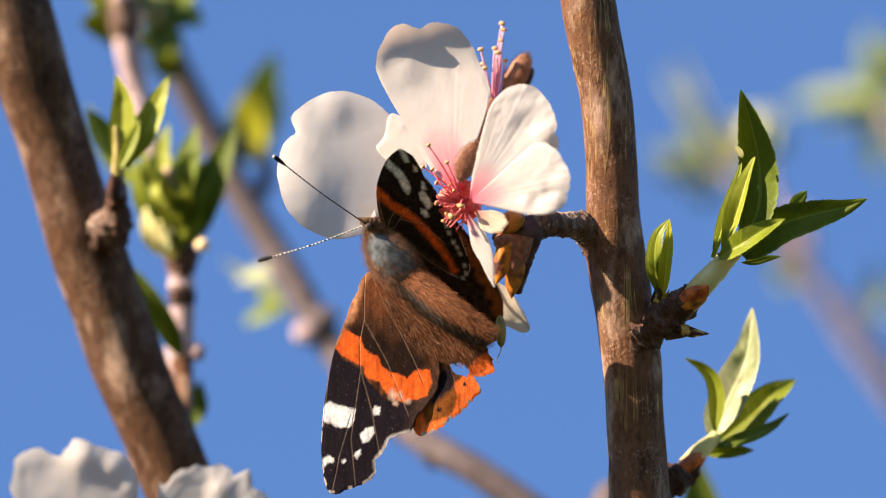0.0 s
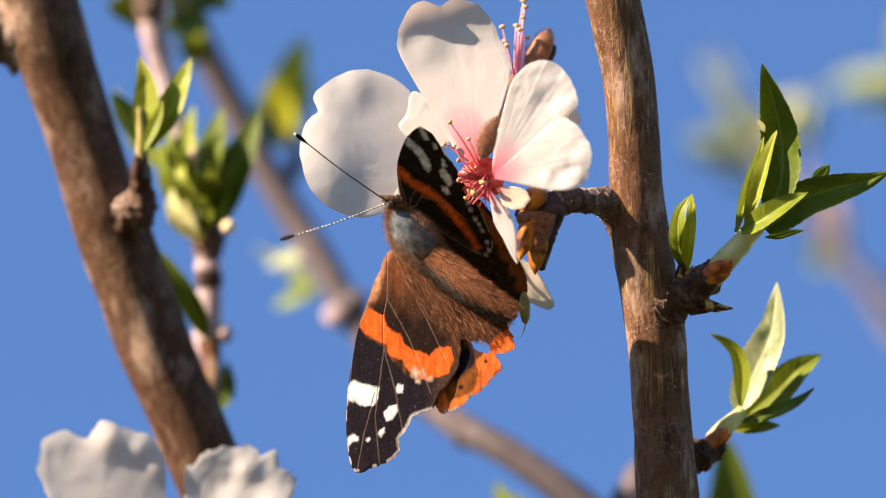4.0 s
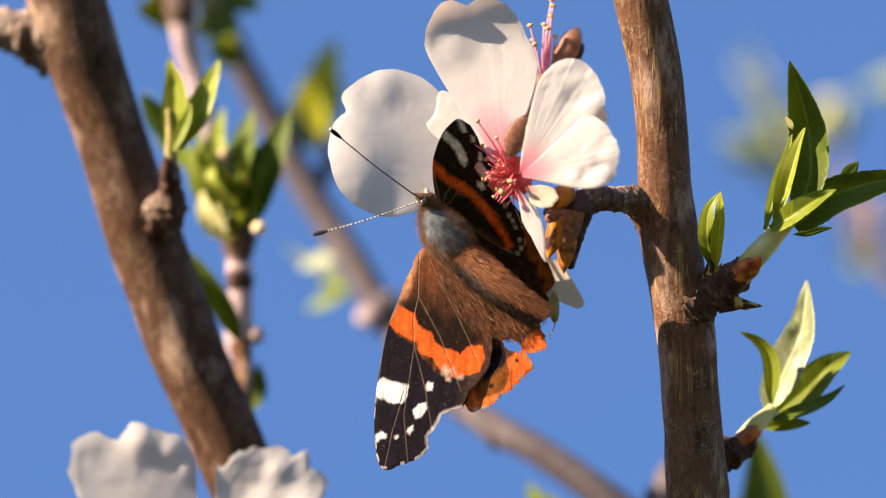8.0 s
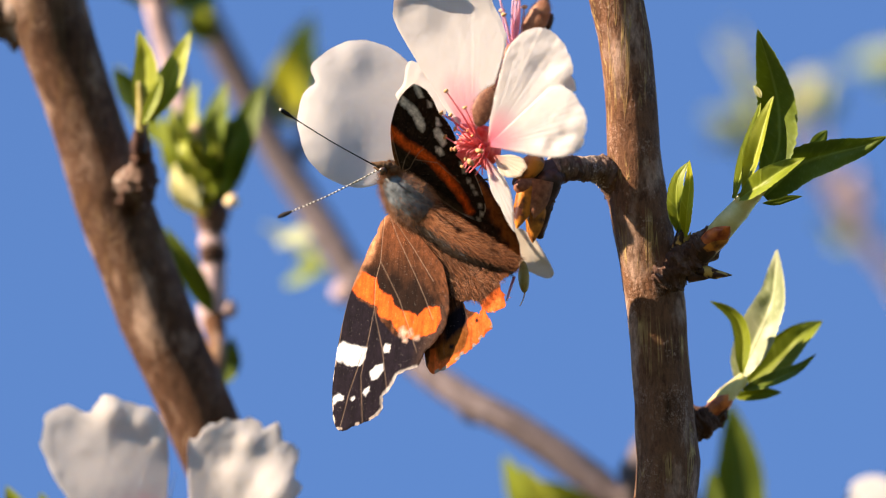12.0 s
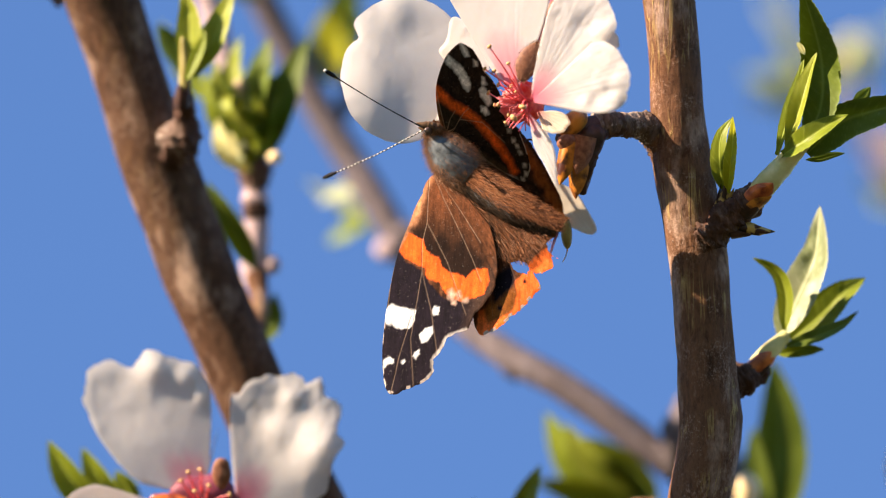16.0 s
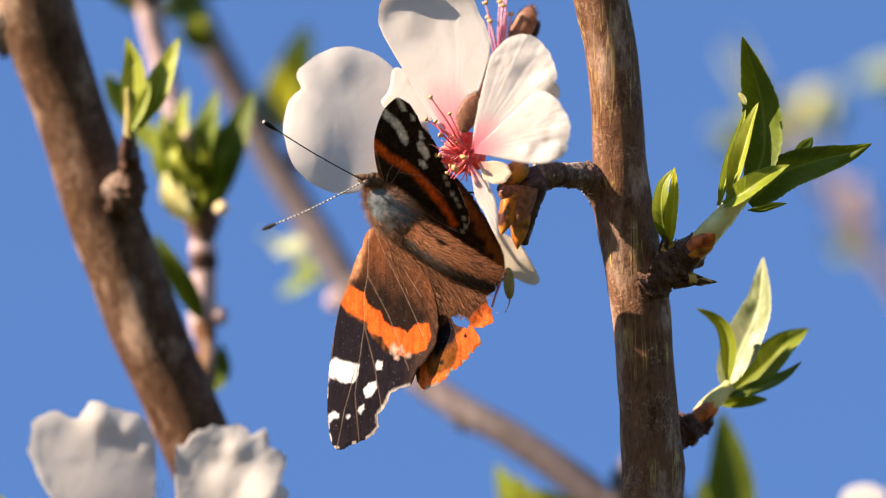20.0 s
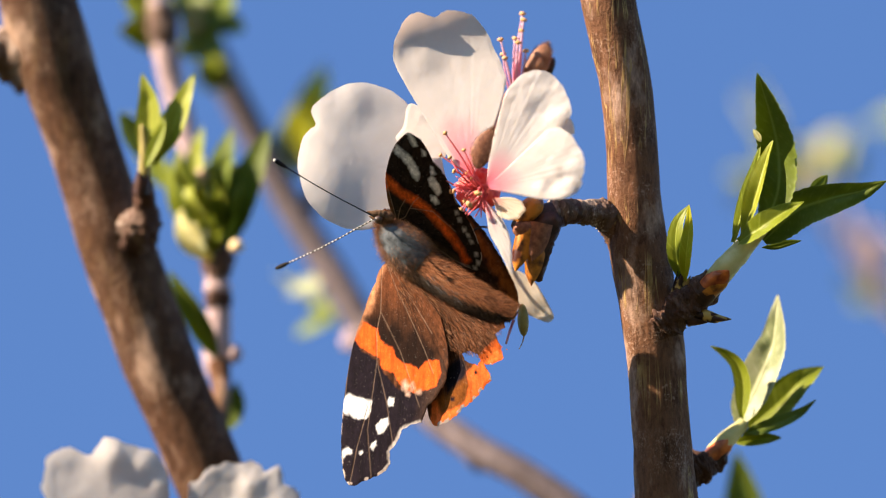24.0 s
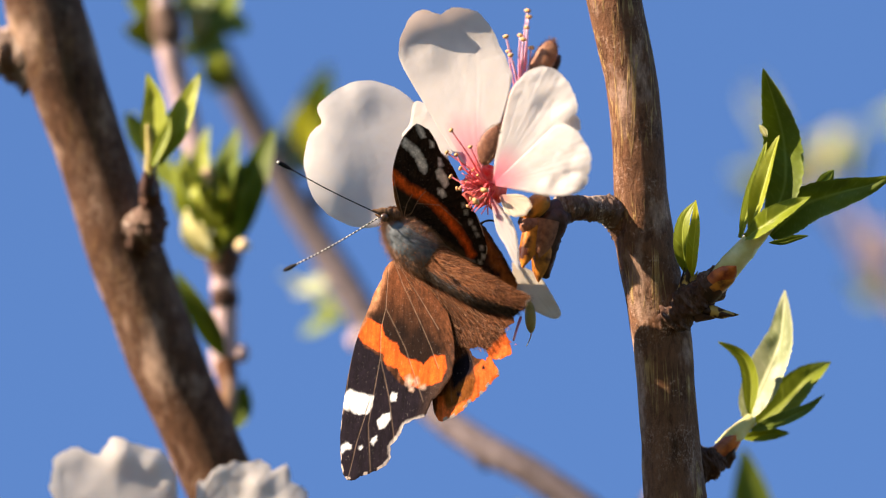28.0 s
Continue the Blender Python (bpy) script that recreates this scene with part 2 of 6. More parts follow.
FILAMENT = tint_material("filament_pink", (0.74, 0.050, 0.060), (0.84, 0.25, 0.27), 0.4, 0.4)
FILAMENT_CREAM = tint_material("filament_cream", (0.80, 0.45, 0.36), (0.84, 0.70, 0.52), 0.4, 0.3)
FILAMENT_PALE = tint_material("filament_lilac", (0.72, 0.22, 0.34), (0.80, 0.56, 0.64), 0.4, 0.4)
HEART = plain_material("blossom_heart_red", (0.66, 0.030, 0.035), (0.86, 0.24, 0.20), 900, 0.45, 0.4, 0.35, 0.6)
HEART_DARK = plain_material("blossom_heart_maroon", (0.10, 0.008, 0.02), (0.26, 0.036, 0.065), 700, 0.6)
ANTHER = plain_material("anther_tan", (0.42, 0.20, 0.07), (0.62, 0.36, 0.15), 2500, 0.6)
WING = wing_material("wing_scales")
FUR = tint_material("fur_brown", (0.036, 0.0118, 0.0045), (0.42, 0.155, 0.064), 0.75)
FUR_TAN = tint_material("fur_tan", (0.13, 0.058, 0.030), (0.52, 0.28, 0.17), 0.8)
FUR_DARK = plain_material("fur_dark", (0.012, 0.007, 0.004), (0.055, 0.032, 0.018), 1800, 0.7, 0.1)
FUR_GREY = plain_material("fur_blue_grey", (0.040, 0.047, 0.052), (0.155, 0.170, 0.178), 1100, 0.5, 0.2)
ABDOMEN = plain_material("abdomen_dark_grey", (0.008, 0.006, 0.005), (0.062, 0.050, 0.042), 1100, 0.6, 0.15)
HEAD = plain_material("head_brown", (0.040, 0.020, 0.011), (0.21, 0.12, 0.070), 1300, 0.7, 0.1, 0.0, 0.6)
HORN = tint_material("antenna_banded", (0.012, 0.010, 0.010), (0.75, 0.72, 0.66), 0.7, scale=3000)
EYE_MAT = plain_material("eye_brown", (0.03, 0.015, 0.01), (0.09, 0.05, 0.03), 3000, 0.25, 0.6)
GRASS = plain_material("meadow_ground", (0.030, 0.036, 0.016), (0.070, 0.068, 0.034), 3, 0.9, 0.1)

# ---- building blocks ----
RNG = np.random.default_rng(7)
LATTICE = RNG.random((64, 64, 64))


def fuzz(p, scale):
    """Smooth noise of about -1 to 1 at the points p (n, 3), with cells 1/scale in size."""
    q = np.asarray(p, float) * scale + 17.3
    i = np.floor(q).astype(int)
    f = q - i
    f = f * f * (3 - 2 * f)
    out = 0
    for dx in (0, 1):
        for dy in (0, 1):
            for dz in (0, 1):
                w = (f[..., 0] if dx else 1 - f[..., 0]) * (f[..., 1] if dy else 1 - f[..., 1]) * (f[..., 2] if dz else 1 - f[..., 2])
                out = out + w * LATTICE[(i[..., 0] + dx) % 64, (i[..., 1] + dy) % 64, (i[..., 2] + dz) % 64]
    return out * 2 - 1


def unit(v):
    v = np.asarray(v, float)
    return v / np.maximum(np.linalg.norm(v, axis=-1, keepdims=True), 1e-12)


def spline(points, n):
    """n points evenly along a smooth curve through the given points."""
    p = np.asarray(points, float)
    p = np.vstack([2 * p[0] - p[1], p, 2 * p[-1] - p[-2]])
    out = []
    for k in range(1, len(p) - 2):
        t = np.linspace(0, 1, 24, endpoint=False)[:, None]
        a, b, c, d = p[k - 1:k + 3]
        out.append(0.5 * (2 * b + (c - a) * t + (2 * a - 5 * b + 4 * c - d) * t**2 + (3 * b - a - 3 * c + d) * t**3))
    out = np.vstack(out + [p[-2:-1]])
    run = np.concatenate([[0], np.cumsum(np.linalg.norm(np.diff(out[:, :3], axis=0), axis=1))])
    at = np.linspace(0, run[-1], n)
    return np.stack([np.interp(at, run, out[:, k]) for k in range(out.shape[1])], 1)


BASES = {}


def thing(name, base, label, category, group="", kind=""):
    """An Empty at base (plan) for a thing and its parts."""
    ob = new(name)
    ob.empty_display_size = 0.005
    ob.matrix_world = PLAN @ Matrix.Translation(Vector(base) * MM)
    BASES[ob] = np.asarray(base, float)
    return tagged(ob, label, category, group, kind)


def part(name, data, material, parent, label="", kind=""):
    """A mesh object from (vertices in the plan, faces, attributes) under a thing or a part."""
    verts, faces, attrs = data
    base = BASES[parent]
    mesh = bpy.data.meshes.new(name)
    mesh.from_pydata(((np.asarray(verts) - base) * MM).tolist(), [], faces)
    mesh.polygons.foreach_set("use_smooth", np.ones(len(mesh.polygons), bool))
    for key, values in attrs.items():
        values = np.asarray(values, np.float32)
        if values.ndim == 2:
            a = mesh.attributes.new(key, "FLOAT_COLOR", "POINT")
            a.data.foreach_set("color", values.ravel())
        else:
            a = mesh.attributes.new(key, "FLOAT", "POINT")
            a.data.foreach_set("value", values)
    mesh.materials.append(material)
    mesh.update()
    ob = new(name, mesh)
    ob.parent = parent
    BASES[ob] = base
    return tagged(ob, label, kind=kind)


def grid_faces(n, m, wrap=False, flip=False, start=0):
    i, j = np.meshgrid(np.arange(n - 1), np.arange(m if wrap else m - 1), indexing="ij")
    a = start + i * m + j
    b = start + i * m + (j + 1) % m
    q = np.stack([a, b, b + m, a + m], -1).reshape(-1, 4)
    return [tuple(r) for r in (q[:, ::-1] if flip else q).tolist()]


def shell(grid, thick, attrs):
    """A thin double sheet that closes at its rim, from a grid (n, m, 3) of points; attrs: name -> (n, m) or (n, m, 4)."""
    n, m, _ = grid.shape
    du, dv = np.gradient(grid, axis=0), np.gradient(grid, axis=1)
    nrm = unit(np.cross(du, dv))
    i, j = np.arange(n)[:, None], np.arange(m)[None]
    near = np.minimum(np.minimum(i, n - 1 - i) + 0 * j, np.minimum(j, m - 1 - j) + 0 * i)
    edge = np.clip(0.02 + 0.3 * near, 0, 1)[..., None]
    top, low = grid + nrm * edge * thick / 2, grid - nrm * edge * thick / 2
    verts = np.vstack([top.reshape(-1, 3), low.reshape(-1, 3)])
    k = n * m
    faces = grid_faces(n, m) + grid_faces(n, m, flip=True, start=k)
    out = {}
    for key, v in attrs.items():
        v = np.asarray(v)
        v = v.reshape(k, 4) if v.ndim == 3 else v.reshape(k)
        out[key] = np.concatenate([v, v])
    return verts, faces, out


def tube(points, radii, sides=16, rings=60, rough=0.0, grain=1.0, knobs=(), ridges=0.0, cap=True, seed=0.0):
    """A rounded stem along points with radii; rough: uneven radius (share); knobs: (share along, length share, swell)."""
    line = spline([(*p, r) for p, r in zip(points, radii)], rings)
    c, r = line[:, :3], line[:, 3].copy()
    s = np.linspace(0, 1, rings)
    for at, length, swell in knobs:
        r = r * (1 + swell * np.exp(-((s - at) / length) ** 2))
    tan = unit(np.gradient(c, axis=0))
    side = np.cross(tan[0], (0.3, 1, 0.2))
    sides_v = []
    for t in tan:
        side = unit(side - t * (side @ t))
        sides_v.append(side)
    a = np.array(sides_v)
    b = np.cross(tan, a)
    th = np.linspace(0, 2 * np.pi, sides, endpoint=False)
    ring = a[:, None] * np.cos(th)[None, :, None] + b[:, None] * np.sin(th)[None, :, None]
    rr = np.repeat(r[:, None], sides, 1)
    if rough:
        p = c[:, None] + ring * rr[..., None] + seed
        rr = rr * (1 + rough * fuzz(p * (1, 1, 0.5), grain) + 0.5 * rough * fuzz(p, grain * 2.7) + 0.3 * rough * fuzz(p, grain * 6.1))
    if ridges:
        p = np.stack([s * 0 + 3.1, s * len(s) * 0.45, s * 0 + seed], 1)
        rr = rr * (1 + ridges * fuzz(p, 1.0))[:, None]
    verts = (c[:, None] + ring * rr[..., None]).reshape(-1, 3)
    faces = grid_faces(rings, sides, wrap=True)
    tint = np.repeat(s, sides)
    if cap:
        verts = np.vstack([verts, c[0] - tan[0] * r[0] * 0.3, c[-1] + tan[-1] * r[-1] * 0.5])
        k, e = rings * sides, (rings - 1) * sides
        faces += [((j + 1) % sides, j, k) for j in range(sides)] + [(e + j, e + (j + 1) % sides, k + 1) for j in range(sides)]
        tint = np.concatenate([tint, [0, 1]])
    return verts, faces, {"tint": tint}


def blob(center, axes, sides=14, rings=10, rough=0.1, grain=1.0):
    """A rounded lump; axes: three half-axes as vectors."""
    lat, lon = np.linspace(-np.pi / 2, np.pi / 2, rings), np.linspace(0, 2 * np.pi, sides, endpoint=False)
    la, lo = np.meshgrid(lat, lon, indexing="ij")
    k = np.stack([np.cos(la) * np.cos(lo), np.cos(la) * np.sin(lo), np.sin(la)], -1)
    p = k @ np.asarray(axes, float)
    p = p * (1 + rough * fuzz(p + np.asarray(center), grain))[..., None] + np.asarray(center, float)
    return p.reshape(-1, 3), grid_faces(rings, sides, wrap=True), {"tint": ((la / np.pi) + 0.5).ravel()}


def along(p, q, r, width):
    """Axes for a lump from p to q."""
    p, q = np.asarray(p, float), np.asarray(q, float)
    z = (q - p) / 2
    x = unit(np.cross(z, (0.1, 1, 0.05))) * r
    y = unit(np.cross(x, z)) * width
    return (p + q) / 2, (x, y, z)


def fan(base, a0, a1, radii, tilt=(0, 0), cup=0.0, ruffle=0.0, fine=0.0, grain=0.35, ragged=0.0, na=90, nr=48, seed=0.0, lift=0.0, crinkle=0.0, dents=(), curl=0.0, curl_power=6):
    """A thin sheet that spreads from base between two directions (degrees in the right-up plane) to the given reaches.
    tilt: depth gained a millimetre to the right and up; cup: depth at the rim; ruffle, fine: waves."""
    th = np.radians(np.linspace(a0, a1, na))
    k = spline(np.stack([np.linspace(0, 1, len(radii)), np.asarray(radii, float)], 1), 400)
    reach = np.interp(np.linspace(0, 1, na), k[:, 0], k[:, 1])
    if ragged:
        e = np.stack([th * 0 + seed, np.linspace(0, 32 if na < 200 else 90, na), th * 0], 1)
        reach = reach * (1 + ragged * fuzz(e, 1.0) + 0.6 * ragged * fuzz(e, 2.7))
    rho = np.linspace(0.02, 1, nr) ** 0.85
    r = reach[:, None] * rho[None]
    u, w = r * np.cos(th)[:, None], r * np.sin(th)[:, None]
    flat = np.stack([u, u * 0 + seed * 5, w], -1)
    share = np.linspace(-1, 1, na)[:, None]
    q = r / reach.max()
    d = tilt[0] * u + tilt[1] * w + cup * q**2 + lift * share**2 * q + curl * q**curl_power
    for at, size, deep in dents:
        d = d + deep * np.exp(-((u + base[0] - at[0]) ** 2 + (w + base[2] - at[2]) ** 2) / size**2)
    d = d + ruffle * q**2 * fuzz(flat, grain)
    d = d + crinkle * q**1.5 * (fuzz(flat + 3, 0.55) + 0.5 * fuzz(flat + 7, 1.3))
    ray = np.stack([np.repeat(np.linspace(0, na, na)[:, None] * 0.4, nr, 1), r * 0.08, r * 0 + seed], -1)
    streak = fuzz(ray, 1.0)
    d = d + fine * streak * rho[None]
    g = np.stack([u + base[0], d + base[1], w + base[2]], -1)
    return g, np.repeat(rho[None], na, 0), np.repeat(share, nr, 1), streak


def leaf(path, width, roll=0.0, fold=0.25, taper=0.9, teeth=0.05, thick=0.25, n=48, m=15, wave=0.0, curl=0.0, base_width=0.12, seed=0.0):
    """A leaf along path (plan points): width across in mm, roll about the midrib in degrees (0: its face to the camera),
    fold: how far the halves rise from flat, curl: how far the blade bends over sideways."""
    c = spline(path, n)
    t = unit(np.gradient(c, axis=0))
    s = np.linspace(0, 1, n)
    half = width / 2 * np.maximum(np.sin(np.pi * np.clip(s, 0, 1) ** taper) ** 0.8, base_width * (1 - s))
    face0 = np.array([0, -1.0, 0])
    across0 = unit(np.cross(t, face0))
    up0 = unit(np.cross(across0, t))
    a = np.radians(roll + curl * s)[:, None]
    across = across0 * np.cos(a) + up0 * np.sin(a)
    up = np.cross(across, t)
    v = np.linspace(-1, 1, m)
    saw = 1 + teeth * ((s * n * 0.37) % 1.0 - 0.5)
    h = half[:, None] * v[None] * (1 + (saw[:, None] - 1) * np.abs(v[None]) ** 3)
    lift = fold * half[:, None] * np.abs(v[None]) ** 1.3
    flat = np.stack([np.repeat(s[:, None] * 8, m, 1), np.repeat(v[None] * 1.5, n, 0), np.zeros((n, m)) + seed], -1)
    lift = lift + wave * fuzz(flat, 1.0)
    g = c[:, None] + across[:, None] * h[..., None] + up[:, None] * lift[..., None]
    side = np.abs((s[:, None] * 11 - np.abs(v[None]) * 1.6) % 1.0 - 0.5) * 2
    vein = np.maximum(np.exp(-(v[None] / 0.07) ** 2) * np.ones((n, 1)), np.clip((side - 0.82) * 4, 0, 1) * 0.6)
    vein = np.maximum(vein, np.clip((np.abs(v[None]) - 0.84) * 6, 0, 1) * 0.7 * np.ones((n, 1)))
    return shell(g, thick, {"vein": vein, "tint": np.repeat(s[:, None], m, 1)})


def scale(p, q, r0, r1, turn, span=75.0, thick=0.15, flare=0.05):
    """A pointed bud scale wrapped round the axis p to q: radius r0 at its foot, r1 higher up; turn: where it sits (0: towards
    the camera, 90: on the right of the axis); span: half of its width in degrees."""
    p, q = np.asarray(p, float), np.asarray(q, float)
    z = unit(q - p)
    front = np.array([0, -1.0, 0])
    front = unit(front - z * (front @ z))
    right = np.cross(front, z)
    s, v = np.linspace(0, 1, 12), np.linspace(-1, 1, 11)
    wide = span * np.clip(1 - s**2.6, 0.03, 1)
    a = np.radians(turn + wide[:, None] * v[None])
    r = (r0 + (r1 - r0) * np.sin(s * np.pi / 2))[:, None] * (1 + flare * s[:, None] ** 3 - 0.06 * v[None] ** 2)
    g = p + z * (s[:, None, None] * np.linalg.norm(q - p)) + (front * np.cos(a)[..., None] + right * np.sin(a)[..., None]) * r[..., None]
    return shell(g, thick, {"tint": np.repeat(s[:, None], 11, 1)})


def to_plan(x, y, z):
    """World metres to the plan's millimetres."""
    return tuple((PLAN.inverted() @ Vector((x, y, z))) / MM)


def petal(parent, base, a0, a1, radii, pink=0.25, thick=0.22, label="", material=None, **shape):
    g, rho, share, streak = fan(base, a0, a1, radii, **shape)
    tint = np.clip(1 - rho / pink, 0, 1) ** 0.95 if pink else rho * 0
    tint = np.clip(tint * (1 + 0.12 * streak), 0, 1)
    return part("petal", shell(g, thick, {"tint": tint, "vein": streak}), material or PETAL, parent, label)


def stamen(parent, p, q, bow=(0, 0, 0), r=0.13, head=0.42, material=None):
    p, q = np.asarray(p, float), np.asarray(q, float)
    mid = (p + q) / 2 + bow
    s = part("stamen", tube([p, mid, q], [r * 1.2, r, r * 0.8], 7, 12), material or FILAMENT, parent)
    way = unit(np.cross(q - mid, (0.4, 1, 0.2)))
    if head > 0:
        part("anther", blob(q, (way * head * 1.3, unit(np.cross(way, q - mid)) * head * 0.8, unit(q - mid) * head * 0.8), 9, 7, 0.2, 2.0), ANTHER, s)


# ---- ground and the tree's hidden foot ----
# never in view; its dark colour is set to keep bounce light low
ground = new("ground", bpy.data.meshes.new("ground"))
ring = [(3000 * math.cos(a), 3000 * math.sin(a), 0) for a in np.linspace(0, 2 * math.pi, 48, endpoint=False)]
ground.data.from_pydata([(0, 0, 0)] + ring, [], [(0, i + 1, (i + 1) % 48 + 1) for i in range(48)])
ground.data.materials.append(GRASS)
tagged(ground, "unseen meadow under the almond tree, dark olive green for weak bounce light", "ground", kind="structure")
FORK = to_plan(0.12, 0.55, 1.15)
tree = thing("almond_tree", to_plan(0.12, 0.6, 0), "brown almond tree trunk rooted in the meadow", "tree")
part("trunk", tube([to_plan(0.12, 0.6, -0.05), to_plan(0.10, 0.58, 0.5), FORK], [70, 52, 40], 20, 40, 0.08, 0.03), BARK_OLD, tree)

# ---- the branch that carries the blossom ----
branch = thing("almond_branch", FORK, "smooth brown almond branch, sunlit along one side", "branch")
part("stem", tube(
    [FORK, (60, 260, -420), (20.02, 60.0, -82.81), (24.23, 6.0, -55.03), (26.18, 1.0, -44.84), (28.12, 0.0, -34.51), (27.59, 0.0, -26.24), (27.22, 0.0, -18.72), (26.69, 0.0, -11.95), (25.79, 0.0, -5.94), (24.66, 0.0, 0.83),
     (24.13, 0.0, 7.60), (23.76, 0.0, 15.11), (23.00, 0.0, 23.39), (21.20, 0.0, 32.41), (19.86, 1.0, 39.95), (17.05, 5.0, 57.41), (11.19, 30.0, 102.85)],
    [16, 9, 5.2, 4.3, 4.1, 4.2, 3.95, 3.85, 3.95, 3.95, 3.95, 3.6, 3.4, 3.45, 3.6, 3.5, 3.1, 1.2], 48, 700, 0.035, 0.5,
    knobs=((0.575, 0.010, 0.05),)), BARK, branch)
part("spur", tube([(23.30, 0.8, 3.40), (21.41, -0.2, 4.97), (19.31, -2.0, 6.11), (17.36, -4.0, 6.11), (15.26, -6.0, 6.33), (13.31, -7.0, 6.19)], [2.8, 2.4, 1.85, 1.55, 1.6, 1.9], 44, 170, 0.14, 1.6, ridges=0.11), BARK_KNOT, branch, "grey-brown ringed spur below the blossom")
part("shoulder", tube([(26.6, 0.3, -7.5), (25.7, 0.0, -2.6), (24.2, 0.0, 1.4), (22.5, -0.1, 3.9), (20.5, -0.8, 5.3)], [2.9, 3.6, 3.6, 2.9, 1.9], 44, 120, 0.03, 0.6, seed=5.0), BARK, branch, "swollen foot of the blossom's spur")
part("spur", tube([(24.76, 1.5, -9.69), (27.36, -1.5, -8.80), (29.98, -3.0, -7.02), (32.53, -4.0, -4.94), (34.93, -5.0, -2.86)], [2.4, 2.5, 2.3, 2.2, 1.6], 40, 110, 0.26, 1.1, ridges=0.12, seed=4.0), BARK_DARK, branch, "knobbly dark spur below the leaf shoot")
part("spur", tube([(31.00, 5.0, -28.21), (33.29, 6.0, -27.48), (35.20, 7.0, -25.98)], [2.6, 2.0, 1.5], 30, 50, 0.3, 0.9, ridges=0.04, seed=9.0), BARK_DARK, branch, "short dark spur")

# ---- the thicker limb beside it ----
limb = thing("almond_limb", FORK, "thick brown almond limb, slightly out of focus", "branch")
part("stem", tube(
    [FORK, (60, 200, -330), (-11.48, 90.0, -84.40), (-21.15, 40.0, -58.59), (-27.57, 32.0, -42.93), (-32.21, 30.0, -33.82), (-35.13, 30.0, -26.76), (-38.27, 30.0, -19.48), (-41.34, 30.0, -12.19), (-44.18, 30.0, -4.52), (-46.94, 30.0, 3.15), (-49.39, 30.0, 10.82), (-51.85, 30.0, 18.48),
     (-54.38, 30.0, 26.15), (-56.68, 30.0, 33.82), (-58.60, 30.0, 42.26), (-63.20, 30.0, 64.50), (-72.40, 30.0, 102.85)],
    [20, 11, 6.4, 5.6, 5.2, 4.9, 4.9, 4.9, 5.0, 5.1, 5.1, 4.85, 4.9, 5.2, 5.3, 5.2, 4.8, 3.0], 48, 500, 0.035, 0.4, seed=2.0), BARK_OLD, limb)
# the knot's lit left and shaded right are put into pale and dark bark
part("spur", tube([(-46.66, 31.0, 3.76), (-45.01, 27.0, 4.67), (-43.47, 24.0, 6.19)], [3.2, 2.6, 1.9], 36, 60, 0.3, 0.8, ridges=0.05, seed=1.0), BARK_KNOT, limb, "knotted foot of a spur, in paler grey bark for its sunlit side")
part("spur", tube([(-44.73, 27.0, 3.27), (-43.00, 24.0, 5.38), (-42.45, 22.0, 8.19), (-42.51, 20.0, 11.23)], [2.6, 2.3, 1.5, 1.0], 34, 70, 0.32, 1.1, ridges=0.12, seed=3.0), BARK_DARK, limb, "dark spur under the leaf bud, its foot also the knot's shaded side")
part("spur", tube([(-58.11, 31.0, 27.98), (-62.32, 31.0, 29.55), (-65.39, 31.0, 30.34), (-68.84, 31.0, 30.99)], [4.4, 3.2, 2.7, 2.5], 36, 80, 0.22, 0.6, ridges=0.03, seed=6.0), BARK_KNOT, limb, "stub of a cut side twig")

# ---- butterfly ----
PIVOT, ROOT_FLAT, ROOT_UP = (-6.30, -5.0, 2.32), (-7.05, -4.0, 0.08), (-6.29, -6.0, 4.94)
bf = thing("butterfly", (-5.93, -4.0, 1.58), "black, brown and orange butterfly feeding with half-open wings", "butterfly")


def dist_to(poly, u, w):
    """Signed distance in mm from points to a closed outline: negative inside."""
    p = np.asarray(poly, float)
    best, inside = np.full(u.shape, 1e9), np.zeros(u.shape, bool)
    for a, b in zip(p, np.roll(p, -1, 0)):
        e = b - a
        t = np.clip(((u - a[0]) * e[0] + (w - a[1]) * e[1]) / (e @ e), 0, 1)
        best = np.minimum(best, np.hypot(u - a[0] - t * e[0], w - a[1] - t * e[1]))
        cross = (a[1] > w) != (b[1] > w)
        inside ^= cross & (u < (b[0] - a[0]) * (w - a[1]) / (b[1] - a[1] + 1e-12) + a[0])
    return np.where(inside, -best, best)


def dist_line(a, b, u, w):
    e = np.subtract(b, a)
    t = np.clip(((u - a[0]) * e[0] + (w - a[1]) * e[1]) / (e @ e), 0, 1)
    return np.hypot(u - a[0] - t * e[0], w - a[1] - t * e[1])


BROWN, BLACK, ORANGE, WHITE = (0.102, 0.034, 0.014), (0.0105, 0.0068, 0.0105), (0.68, 0.104, 0.018), (0.70, 0.69, 0.68)


